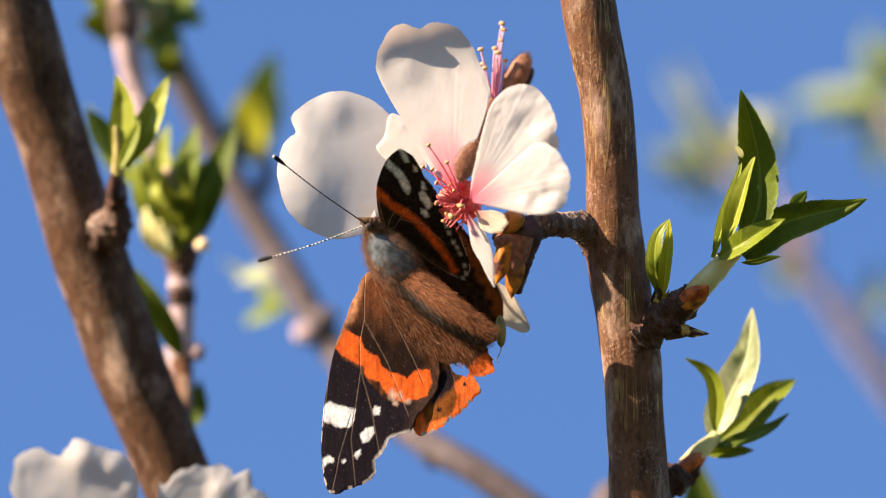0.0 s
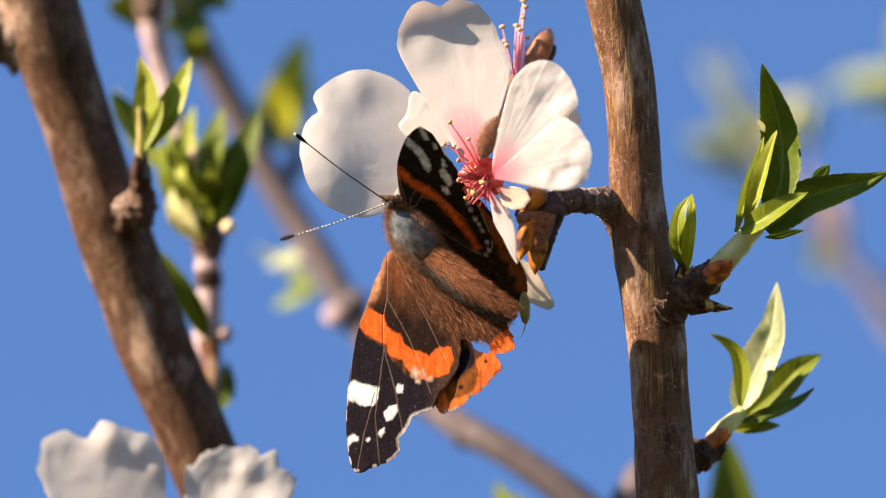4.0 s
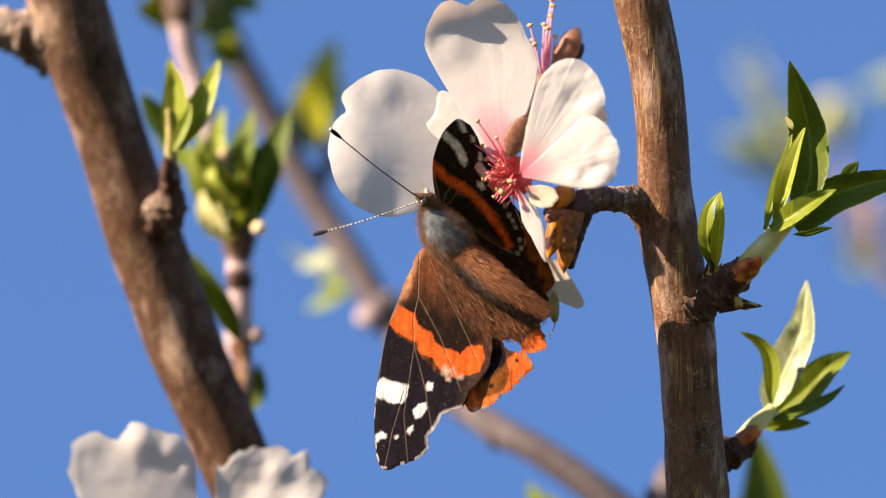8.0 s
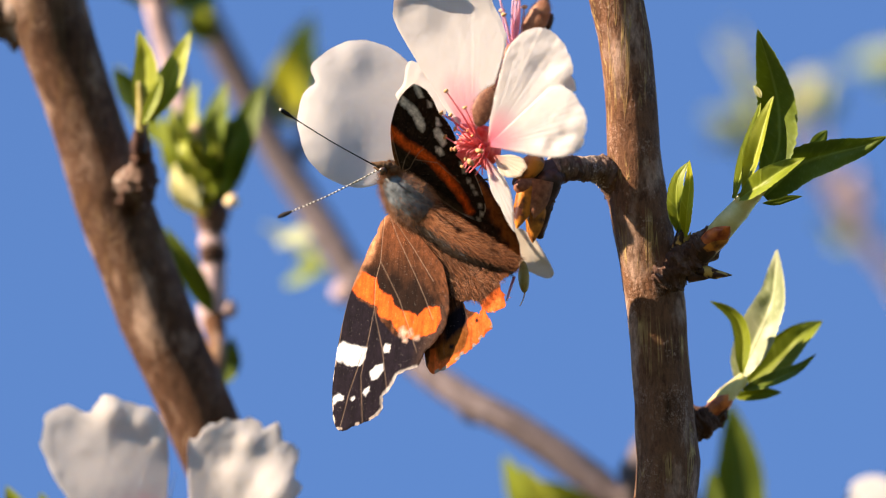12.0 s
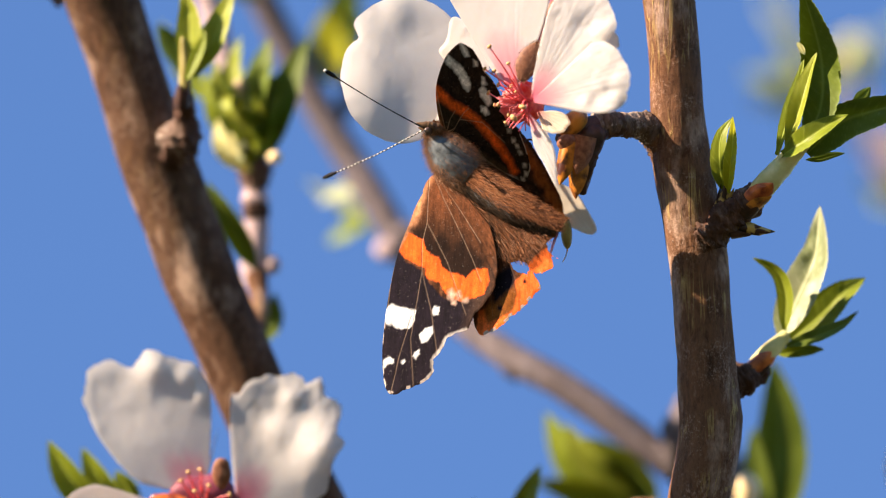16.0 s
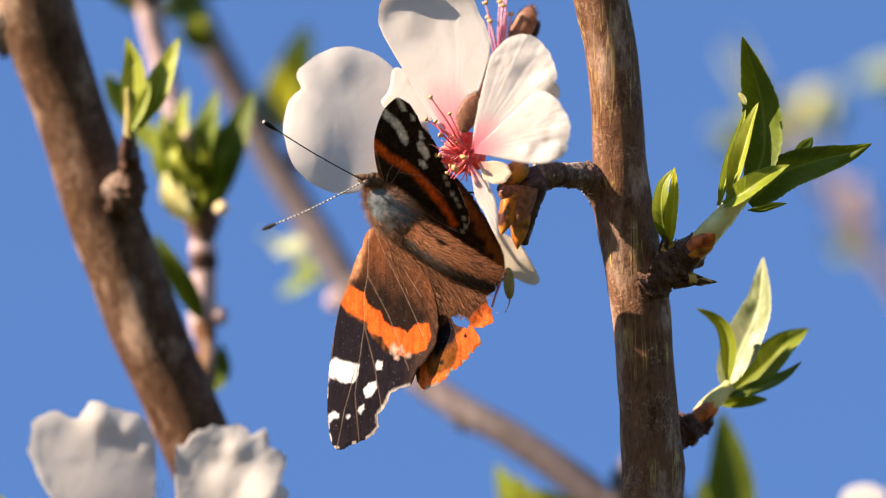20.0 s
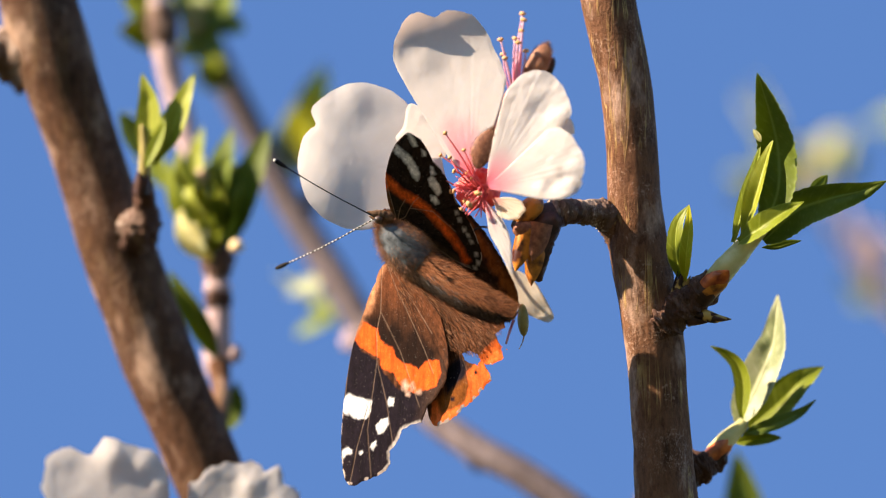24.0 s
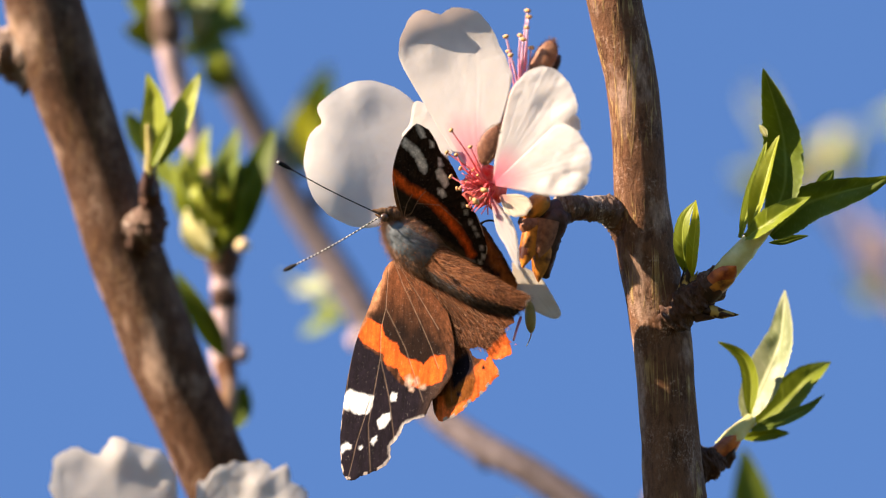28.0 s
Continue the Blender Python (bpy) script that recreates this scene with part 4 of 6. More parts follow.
def abdomen_fur(count, lo, hi, from_, to, size, width, material, label):
    """Hairs over the abdomen: lo and hi say how far round it they grow (-1: under side, 1: upper side), from_ and to how far along."""
    t = RNG.uniform(from_, to, count)
    axis = spline([(-4.42, -4.8, -0.30), (-0.68, -7.0, -3.50), (3.45, -8.9, -6.20), (7.40, -9.9, -8.33)], 300)[(t * 299).astype(int)]
    k = RNG.uniform(lo, hi, count)
    r = (2.25 - 1.3 * np.clip(t - 0.45, 0, 1) * 1.6) * RNG.uniform(0.93, 1.06, count)
    up = np.array([0.55, 0, 0.83])
    root = axis + up * (k * r)[:, None] + np.array([0, -1.0, 0]) * (np.sqrt(1 - np.clip(k, -1, 1) ** 2) * r)[:, None]
    way = np.array([0.72, -0.25, -0.55]) + up * (k * 0.35)[:, None] + np.array([0, -0.15, 0])
    part("fur", hairs(root, way, size, width, 0.14), material, bf, label, "stuff")


abdomen_fur(10000, -0.5, 1.0, 0.0, 1.0, 1.3, 0.035, FUR, "brown hairs along the abdomen")
abdomen_fur(2600, -0.2, 0.9, 0.10, 1.0, 1.0, 0.024, FUR_TAN, "tan sunlit hairs on the abdomen")
abdomen_fur(3000, -1.0, -0.35, 0.0, 1.0, 1.2, 0.035, FUR_DARK, "dark hairs under the abdomen")
abdomen_fur(260, -0.7, -0.2, 0.12, 0.55, 1.2, 0.022, FUR_GREY, "grey hairs on the abdomen's side")
# the abdomen's shadow on the wing, put in as a band of dark hairs
abdomen_shadow = spline([(-3.14, -7.2, -3.67), (0.60, -9.0, -6.43), (5.53, -10.6, -8.89)], 200)[RNG.integers(0, 200, 2600)] + RNG.normal(0, 0.42, (2600, 3)) * (1, 0.25, 1)
part("fur", hairs(abdomen_shadow, np.repeat(tail[None], 2600, 0), 1.2, 0.045, 0.12), FUR_DARK, bf, "dark hairs between abdomen and wing, standing in for the abdomen's shadow", "stuff")
hd_v, _, _ = blob((-7.6, -6.0, 5.75), ((1.15, 0, 0.2), (0, 1.3, 0), (-0.2, 0, 0.95)), 34, 26, 0.12, 1.2)
part("fur", hairs(hd_v, unit(hd_v - np.array((-7.6, -6.0, 5.75))) * 0.5 + np.array((-0.5, -0.1, 0.2)), 0.4, 0.03, 0.25), FUR, bf, "short brown hairs of the head", "stuff")
# brown hairs lying on the hindwing and the root of the forewing
n_ = 4200
k_ = RNG.random((n_, 2))
lo, hi = spline([(-6.30, -5.0, -1.57), (-1.05, -5.0, -5.54), (7.57, -5.0, -9.29)], 100), spline([(-7.05, -5.0, -4.42), (-2.40, -5.0, -10.41), (4.19, -5.0, -12.81)], 100)
at_ = (k_[:, 0] * 99).astype(int)
root_ = lo[at_] * (1 - k_[:, 1:]) + hi[at_] * k_[:, 1:]
flat_root = np.array((-7.05, -4.0, 0.08))
root_[:, 1] = flat_root[1] - 0.32 * (root_[:, 0] - flat_root[0]) + 0.02 * (root_[:, 2] - flat_root[2]) - 0.12 - 0.12 * RNG.random(n_)
way_ = np.array([0.72, -0.28, -0.62]) * (1 - k_[:, 1:]) + np.array([0.42, -0.2, -0.88]) * k_[:, 1:]
part("fur", hairs(root_, way_, 0.8, 0.03, 0.10), FUR, hind_flat, "brown hairs over the wing base", "stuff")
part("fur", hairs(root_[::4] - (0, 0.05, 0), way_[::4], 0.9, 0.022, 0.16), FUR_TAN, hind_flat, "tan hairs over the wing base", "stuff")
part("fur", hairs(root_[1::6] - (0, 0.03, 0), way_[1::6], 1.1, 0.035, 0.12), FUR_DARK, hind_flat, "dark hairs over the wing base", "stuff")


def antenna(tip, pale, name="antenna"):
    p = [(-9.13, -7.0, 5.91), tuple((np.add((-9.13, -7.0, 5.91), tip) / 2 + (0, 0, -0.25)).tolist()), tip]
    v, f, a = tube(p, [0.105, 0.085, 0.095], 8, 121)
    line = np.linspace(0, 1, 121)
    swell = np.where(line > 0.86, 1 + 2.3 * np.sin(np.clip((line - 0.86) / 0.14, 0, 1) * np.pi * 0.85), 1)
    c = spline(p, 121)
    v[:-2] = (c[:, None] + (v[:-2].reshape(121, 8, 3) - c[:, None]) * swell[:, None, None]).reshape(-1, 3)
    band = np.where(line > 0.985, 0.7 if pale < 0.5 else 0.0, np.where(line > 0.86, 0.0, ((line * 28) % 1 < 0.45) * pale))
    a["tint"] = np.concatenate([np.repeat(band, 8), [0, 0.8 if pale < 0.5 else 0.0]])
    return part(name, (v, f, a), HORN, bf, "fine banded antenna with a black club")


antenna((-21.63, -12.0, 14.84), 0.12)
antenna((-23.51, 3.0, 0.83), 0.65)

# ---- the open blossom ----
blossom = thing("almond_blossom", (4.94, -6.0, 8.31), "open white almond blossom with a deep pink heart", "flower", "almond blossoms")
petal(blossom, (2.68, -11.8, 10.15), 65.1, 135.0, [3.5, 9.7, 13.9, 15.0, 15.9, 16.8, 17.7, 19.0, 20.2, 21.1, 22.0, 22.3, 22.5, 22.7, 22.7, 22.3, 22.5, 23.3, 23.5, 23.3, 22.8, 22.1, 21.4, 20.2, 18.4, 10.8, 7.2, 5.9, 4.5, 3.2], tilt=(-0.44, 0.06), cup=-0.9, ruffle=0.35, grain=0.16, fine=0.014, ragged=0.006, crinkle=0.08, pink=0.42, curl=-4.4, curl_power=9, dents=(((-3.2, -12.3, 26.4), 2.0, -0.4),))
petal(blossom, (-0.68, -3.5, 9.83), 101.8, 210.6, [3.7, 5.4, 7.1, 9.1, 11.7, 13.7, 15.2, 16.5, 17.7, 18.5, 19.3, 19.8, 20.2, 20.5, 20.8, 20.7, 19.4, 20.1, 20.4, 20.5, 20.4, 20.3, 20.0, 19.6, 19.3, 18.9, 18.4, 17.7, 17.0, 16.1, 15.2, 14.0, 12.7, 10.0], tilt=(-0.20, 0.12), cup=-1.0, ruffle=1.3, grain=0.14, fine=0.008, ragged=0.006, crinkle=0.06, pink=0.2, seed=1.0, dents=(((-15.69, -3.0, 13.10), 9.0, -1.9), ((-12.99, -3.0, 21.48), 2.4, -0.5)))
petal(blossom, (4.76, -15.8, 9.15), 34.0, 84.0, [12.6, 12.6, 13.2, 14.6, 15.2, 15.5, 15.8, 16.1, 16.3, 16.6, 16.8, 16.9, 17.1, 17.2, 17.3, 17.3, 17.2, 17.0, 16.8, 16.4, 16.0, 15.4, 14.6, 13.8, 12.2, 8.4, 5.0, 3.4], tilt=(-0.30, 0.10), cup=-0.6, ruffle=0.8, grain=0.2, fine=0.026, pink=0.36, seed=2.0, ragged=0.004, crinkle=0.24, dents=(((14.4, -16.0, 18.2), 1.2, -0.5), ((12.0, -16.0, 19.0), 1.6, 0.5)))
petal(blossom, (4.76, -16.4, 9.15), -12.6, 43.0, [7.0, 9.6, 10.9, 11.6, 12.2, 12.6, 12.7, 12.8, 13.1, 13.3, 13.4, 13.5, 13.5, 13.5, 13.5, 13.4, 13.3, 13.2, 13.1, 12.9, 12.6, 12.0, 11.0], tilt=(-0.42, 0.15), cup=-0.5, ruffle=1.0, grain=0.2, fine=0.024, pink=0.40, seed=2.5, ragged=0.012, crinkle=0.2, dents=(((13.68, -16.0, 9.45), 0.9, 0.4), ((15.17, -16.0, 10.34), 0.8, 0.35), ((11.97, -16.0, 8.85), 0.9, -0.3), ((16.06, -16.0, 11.61), 0.8, -0.3)), label="sunlit folded lobe of a petal")
petal(blossom, (4.32, -12.3, 7.91), -80.5, -45.9, [4.5, 5.4, 6.2, 7.0, 9.3, 10.8, 9.7, 8.9, 8.1, 7.4, 6.7, 6.0, 5.3, 4.6, 3.9, 3.2], tilt=(-0.3, 0.3), ruffle=0.6, fine=0.05, pink=0.5, seed=3.0)
petal(blossom, (6.67, 4.0, -0.44), -86.0, -28.0, [4.6, 5.2, 6.0, 6.6, 7.0, 7.4, 8.0, 8.8, 9.6, 9.9, 9.6, 8.0, 6.6, 5.6, 4.8, 4.2], tilt=(-0.14, 0.10), ruffle=0.7, fine=0.01, pink=0, seed=7.0, material=PETAL_CREAM, label="pale petal hanging below the heart")
petal(blossom, (-0.70, -6.2, 13.40), 100.0, 180.0, [4.2, 5.4, 6.6, 7.8, 8.8, 8.6, 7.9, 7.4, 7.2, 7.3, 7.4, 6.6, 5.6, 4.9, 4.2], tilt=(-0.34, 0.10), ruffle=0.4, fine=0.004, crinkle=0.1, pink=0, seed=8.0, label="sunlit inner lobe of a petal")
petal(blossom, (-7.35, -3.4, 6.68), 95.0, 165.0, [1.0, 1.6, 2.2, 2.4, 2.3, 2.2, 1.9, 1.5], tilt=(-0.5, 0.2), fine=0.004, pink=0, seed=8.5, na=40, nr=20, label="small sunlit petal tip behind the head")
petal(blossom, (16.54, -17.6, 16.19), 95.0, 195.0, [1.2, 2.0, 2.6, 3.0, 3.3, 3.5, 3.6, 3.6, 3.4, 2.8, 2.0], tilt=(-0.3, 0.2), fine=0.004, pink=0, seed=2.2, na=40, nr=24, label="rim of a petal folded over")
part("heart", blob((3.50, -9.2, 9.20), ((2.7, 0, 0.3), (0, 1.0, 0), (0, 0, 2.9)), 30, 22, 0.3, 1.3), HEART, blossom, "deep pink cup of the blossom")
part("sepal", blob(*along((3.35, -14.7, 12.06), (5.51, -14.7, 16.75), 1.45, 0.5), 18, 14, 0.12, 0.9), SEPAL, blossom, "brown downy sepal")
part("sepal", blob(*along((5.53, -9.3, 16.37), (7.02, -9.3, 20.63), 0.9, 0.4), 18, 14, 0.12, 0.9), HEART_DARK, blossom, "brown downy sepal")
# the petal's pink base tint also stands in for shade from the stamens
petal(blossom, (5.51, -12.8, 7.90), -72.1, 4.2, [2.4, 2.8, 3.2, 3.6, 3.9, 4.2, 4.5, 4.5, 4.6, 4.7, 4.3, 4.0, 3.2, 2.0], tilt=(-0.2, 0.4), ruffle=0.4, fine=0.1, pink=0.45, seed=9.0, material=PETAL_CREAM, label="small cream petal crossed by thin shadows")
core = np.array((4.03, -11.3, 8.88))
for tip in ((-0.67, -13.0, 16.55), (1.79, -13.0, 14.31), (0.44, -11.0, 11.57), (-1.35, -11.0, 13.66), (-0.15, -11.0, 13.36), (-0.90, -10.0, 10.53), (3.50, -14.0, 8.57), (2.53, -15.0, 7.22), (1.79, -12.0, 7.54), (-0.08, -10.0, 8.89), (1.19, -11.0, 9.63)):
    stamen(blossom, core + RNG.normal(0, 0.5, 3), tip, (RNG.normal(0, 0.2), -0.4, RNG.normal(0, 0.2)), 0.12, 0.29)
for k in range(46):
    a = radians(RNG.uniform(100, 280))
    size = RNG.uniform(1.8, 4.6)
    stamen(blossom, core + RNG.normal(0, 0.4, 3), core + (max(size * math.cos(a), -3.6), RNG.uniform(-1.4, -0.2), size * math.sin(a) * 0.9), (RNG.normal(0, 0.25), -0.3, 0.2), RNG.uniform(0.07, 0.13), 0.26 if k % 12 == 0 else 0)
for tip in ((3.66, -14.0, 8.53), (2.45, -14.0, 7.13)):
    stamen(blossom, core, tip, (0.2, -0.3, -0.2), 0.15, 0.45, FILAMENT_CREAM)
def down(owner, p, q, r, wide):
    """Short pale fuzz over a sepal from p to q."""
    center, axes = along(p, q, r, wide)
    skin, _, _ = blob(center, axes, 34, 26, 0.12, 0.9)
    part("down", hairs(skin, unit(skin - center) * 0.7 + unit(np.subtract(q, p)) * 0.7, 0.6, 0.02, 0.25), FUR_TAN, owner, "short pale fuzz", "stuff")


down(blossom, (3.35, -14.7, 12.06), (5.51, -14.7, 16.75), 1.45, 0.5)
# bud scales and calyx that hold the blossom to its spur
part("foot", tube([(16.53, -5.0, 6.24), (14.20, -6.5, 5.80), (12.46, -8.0, 4.46), (11.62, -8.0, 2.30), (11.38, -8.0, 0.06), (11.43, -7.0, -2.93)], [1.6, 1.55, 1.9, 1.75, 1.4, 0.5], 40, 90, 0.16, 0.9, ridges=0.05), SCALE, blossom, "dark red-brown foot of the blossom")
for p, q, r0, r1, turn, span, m in (((13.60, -7.0, 6.03), (10.30, -8.0, 4.56), 1.60, 1.90, -60, 75, SCALE),
        ((13.20, -7.0, 5.45), (11.60, -8.0, 1.71), 1.60, 1.95, 30, 80, SCALE),
        ((12.30, -8.0, 4.70), (11.15, -8.0, -0.53), 1.95, 1.80, -10, 80, SCALE),
        ((11.79, -9.3, 4.68), (10.70, -9.3, -0.39), 1.80, 1.80, 0, 75, SEPAL), ((10.14, -9.4, 3.95), (8.90, -9.4, -1.87), 1.50, 1.65, -20, 75, SCALE_AMBER), ((11.17, -8.6, 2.45), (10.82, -8.6, -3.68), 1.60, 1.50, -15, 80, SCALE_AMBER),
        ((12.00, -8.0, 2.83), (10.90, -8.0, -2.40), 1.95, 1.60, -60, 80, SCALE_AMBER)):
    part("bud_scale", scale(p, q, r0, r1, turn, span, flare=-0.1), m, blossom)
for p, q, r, wide, m in (((12.06, -9.0, 7.83), (8.52, -9.5, 5.02), 1.5, 1.6, SCALE_AMBER), ((12.27, -8.0, 6.19), (8.06, -9.0, 4.13), 1.1, 1.5, SCALE),
        ((11.03, -9.6, 3.94), (8.12, -10.0, 3.66), 1.2, 1.2, SEPAL)):
    part("bud_scale", blob(*along(p, q, r, wide), 34, 24, 0.15, 0.9), m, blossom)
bud = thing("flower_bud", (9.60, -4.0, -9.30), "small yellow-green bud hanging under the blossom", "bud")
part("bud_body", blob(*along((9.09, -2.0, -5.93), (9.31, -2.0, -10.29), 0.75, 0.8), 18, 12, 0.06), STALK_YELLOW, bud)
part("style", tube([(9.31, -2.0, -10.21), (9.09, -2.0, -11.04), (8.64, -2.0, -11.94)], [0.1, 0.08, 0.06], 6, 10), FILAMENT_CREAM, bud)
part("style", tube([(7.96, -2.0, -8.04), (7.36, -2.0, -9.69), (6.91, -2.0, -11.19)], [0.2, 0.18, 0.15], 8, 10), FILAMENT_PALE, bud)

# ---- the spent blossom behind it ----
spent = thing("almond_blossom", (7.99, 4.0, 21.94), "spent almond blossom of pink stamens and brown sepals", "flower", "almond blossoms")
for tip in ((6.33, 3.0, 29.46), (8.21, 4.0, 29.63), (9.05, 5.0, 30.71), (9.35, 5.0, 32.14), (6.93, 3.0, 26.97), (8.66, 3.0, 29.01), (9.21, 6.0, 32.99), (6.63, 4.0, 27.52), (9.65, 5.0, 27.99)):
    stamen(spent, np.array((7.99, 4.0, 21.94)) + RNG.normal(0, 0.35, 3), tip, (RNG.normal(0, 0.25), 0, 0), 0.16, 0.36, FILAMENT_PALE)
part("sepal", blob(*along((9.67, 5.0, 23.39), (12.59, 5.0, 28.79), 1.55, 0.9), 26, 20, 0.14, 0.8), SEPAL_WARM, spent, "warm brown downy sepal")
part("sepal", blob(*along((11.78, 7.5, 23.87), (13.32, 7.5, 27.33), 0.8, 0.7), 20, 16, 0.14, 0.9), SCALE, spent)
down(spent, (9.67, 5.0, 23.39), (12.59, 5.0, 28.79), 1.55, 0.9)
part("calyx", blob(*along((7.23, 4.0, 19.68), (8.37, 4.0, 23.07), 1.4, 1.4), 18, 12, 0.12), SEPAL, spent)

# ---- lower blossom ----
low = thing("almond_blossom", (-39.21, 19.0, -43.22), "white almond blossom with frilled petals, partly shaded", "flower", "almond blossoms")
petal(low, (-40.35, 19.0, -43.20), 77.4, 166.9, [10.0, 5.3, 8.9, 14.2, 15.8, 17.3, 18.1, 18.5, 18.9, 19.3, 20.0, 20.7, 21.2, 21.3, 20.6, 20.0, 20.6, 22.5, 23.0, 23.2, 23.2, 22.6, 21.9, 21.2, 19.8, 18.4, 17.0, 15.6, 14.2, 13.0, 11.8, 10.6, 9.4, 8.2], tilt=(0.02, 0.03), cup=-0.8, ruffle=0.6, grain=0.22, fine=0.004, pink=0.36, seed=4.0, ragged=0.02, crinkle=0.10, curl=1.6, dents=(((-46.50, 19.0, -25.77), 2.3, -1.3), ((-42.47, 19.0, -26.96), 1.9, -0.9), ((-40.21, 19.0, -29.66), 1.6, -0.6), ((-53.57, 19.0, -30.25), 6.5, 1.2)))
petal(low, (-35.80, 19.0, -44.56), -3.7, 96.0, [7.2, 8.4, 9.5, 10.7, 11.8, 12.6, 13.0, 13.4, 13.8, 14.2, 14.8, 16.4, 16.8, 17.0, 17.3, 18.8, 19.9, 19.4, 19.1, 19.8, 20.6, 19.0, 19.5, 19.6, 19.3, 18.9, 18.5, 18.0, 17.6, 17.0, 16.1, 15.3, 14.4, 6.5], tilt=(0.03, 0.03), cup=-0.8, ruffle=0.6, grain=0.22, fine=0.004, pink=0.36, seed=5.0, ragged=0.025, crinkle=0.17, curl=0.8, dents=(((-28.01, 19.0, -29.82), 2.0, -1.0), ((-29.98, 19.0, -34.36), 2.2, -0.8), ((-23.92, 19.0, -37.49), 5.0, -3.6)))
petal(low, (-42.21, 17.0, -45.96), 154.4, 226.0, [6.7, 12.7, 14.5, 15.7, 16.5, 17.4, 18.1, 18.7, 19.1, 19.1, 19.1, 19.1, 18.5, 17.7, 16.9, 16.1, 14.9, 12.9, 10.9, 8.9], tilt=(0.2, -0.2), cup=-1.5, ruffle=1.5, grain=0.2, pink=0.3, seed=6.0)
petal(low, (-36.14, 17.0, -47.18), -76.7, 19.8, [9.4, 10.1, 10.7, 11.4, 12.1, 12.6, 12.9, 13.3, 13.6, 13.9, 13.9, 13.9, 13.9, 13.9, 13.1, 12.2, 11.3, 10.0, 8.2, 6.5], tilt=(0.1, -0.3), cup=-1.5, ruffle=1.5, grain=0.2, pink=0.3, seed=7.0)
petal(low, (-39.57, 17.0, -47.89), -142.7, -60.2, [11.1, 11.6, 12.1, 12.6, 13.0, 13.5, 13.8, 13.8, 13.8, 13.8, 13.7, 13.7, 13.5, 13.2, 13.0, 12.8, 12.3, 11.4, 10.6, 9.7], tilt=(0.0, -0.3), cup=-1.5, ruffle=1.5, grain=0.2, pink=0.3, seed=8.0)
part("heart", blob((-40.04, 17.0, -43.02), ((4.6, 0, 0), (0, 1.6, 0), (0, 0, 3.0)), 24, 16, 0.2, 0.6), HEART_DARK, low, "dark pink cup of the blossom")
part("sepal", blob(*along((-37.74, 13.0, -41.92), (-37.49, 12.0, -37.66), 1.3, 0.6), 18, 14, 0.12), SEPAL, low)
part("sepal", blob(*along((-47.41, 15.0, -43.20), (-41.30, 14.0, -44.39), 1.3, 0.6), 18, 14, 0.12), SCALE_RED, low)
heart_low = np.array((-40.29, 17.0, -44.84))
for tip in ((-42.11, 13.0, -39.59), (-39.29, 12.0, -41.43), (-40.48, 14.0, -39.32), (-43.11, 13.0, -40.79), (-36.50, 12.0, -42.68), (-41.15, 11.0, -42.14)):
    stamen(low, heart_low + RNG.normal(0, 0.4, 3), tip, (0, -0.6, 0.2), 0.16, 0.3)
low_shoot = thing("leaf_shoot", (-52.75, 31.0, -44.17), "small green leaves behind the lower blossom", "leaf shoot", "leaf shoots")
part("leaf", leaf([(-54.30, 31.0, -45.69), (-58.41, 30.0, -41.02), (-61.79, 30.0, -35.45)], 4.4, 20, 0.5), LEAF, low_shoot)
part("leaf", leaf([(-51.23, 31.0, -45.73), (-54.63, 31.0, -41.08), (-57.25, 31.0, -36.44)], 3.8, 20, 0.5), LEAF, low_shoot)
part("leaf", leaf([(-50.51, 32.0, -45.76), (-50.86, 32.0, -42.68), (-52.74, 32.0, -39.58)], 3.6, 20, 0.4), LEAF, low_shoot)
part("stalk", tube([(-51.22, 31.0, -44.96), (-44.43, 32.0, -50.44), (-31.37, 31.0, -53.66)], [1.0, 1.2, 1.6], 14, 24, 0.06), BARK, low_shoot)
part("stalk", tube([(-40.71, 27.0, -45.79), (-35.13, 30.0, -49.75), (-27.52, 31.0, -52.56)], [1.6, 1.6, 2.0], 14, 24, 0.06), BARK_DARK, low)

part("scar", tube([(24.57, 1.0, -9.17), (25.99, -0.5, -8.42), (27.20, -0.5, -7.68), (28.55, -1.5, -6.79)], [2.3, 2.9, 2.8, 2.3], 40, 40, 0.22, 1.4, ridges=0.12, seed=7.0), BARK_KNOT, branch, "grey cracked ring at the foot of a spur")
part("side_bud", blob((31.24, 0.5, -38.03), ((0.45, 0, 0.2), (0, 0.5, 0), (-0.1, 0, 0.7)), 14, 10, 0.2, 1.5), BARK_DARK, branch, "tiny dark bud")

# ---- leaf shoots on the branch ----
shoot = thing("leaf_shoot", (35.67, -5.0, -2.17), "young green almond leaves unfolding from a spur", "leaf shoot", "leaf shoots")
part("leaf", leaf([(41.08, -7.0, 3.37), (43.22, -7.0, 8.74), (43.26, -7.0, 14.35), (42.06, -9.0, 19.56), (40.56, -11.0, 24.24)], 5.4, 14, 0.42, 0.80, teeth=0.12, n=64, seed=1.0, wave=0.14, base_width=0.3), LEAF_DARK, shoot, "dark toothed upright leaf")
part("leaf", leaf([(38.35, -8.0, 2.34), (40.31, -9.5, 7.84), (41.54, -9.5, 11.86), (42.61, -9.5, 15.44)], 2.8, 26, 0.75, 1.05, n=56, seed=2.0, wave=0.1, curl=25), LEAF_LIME, shoot, "folded yellow-green leaf lit from behind")
part("leaf", leaf([(37.31, -7.5, 1.90), (39.01, -7.5, 7.64), (40.39, -7.5, 12.12), (41.01, -7.5, 15.18)], 1.9, 40, 0.6, 0.8, seed=3.0, base_width=0.4), LEAF, shoot)
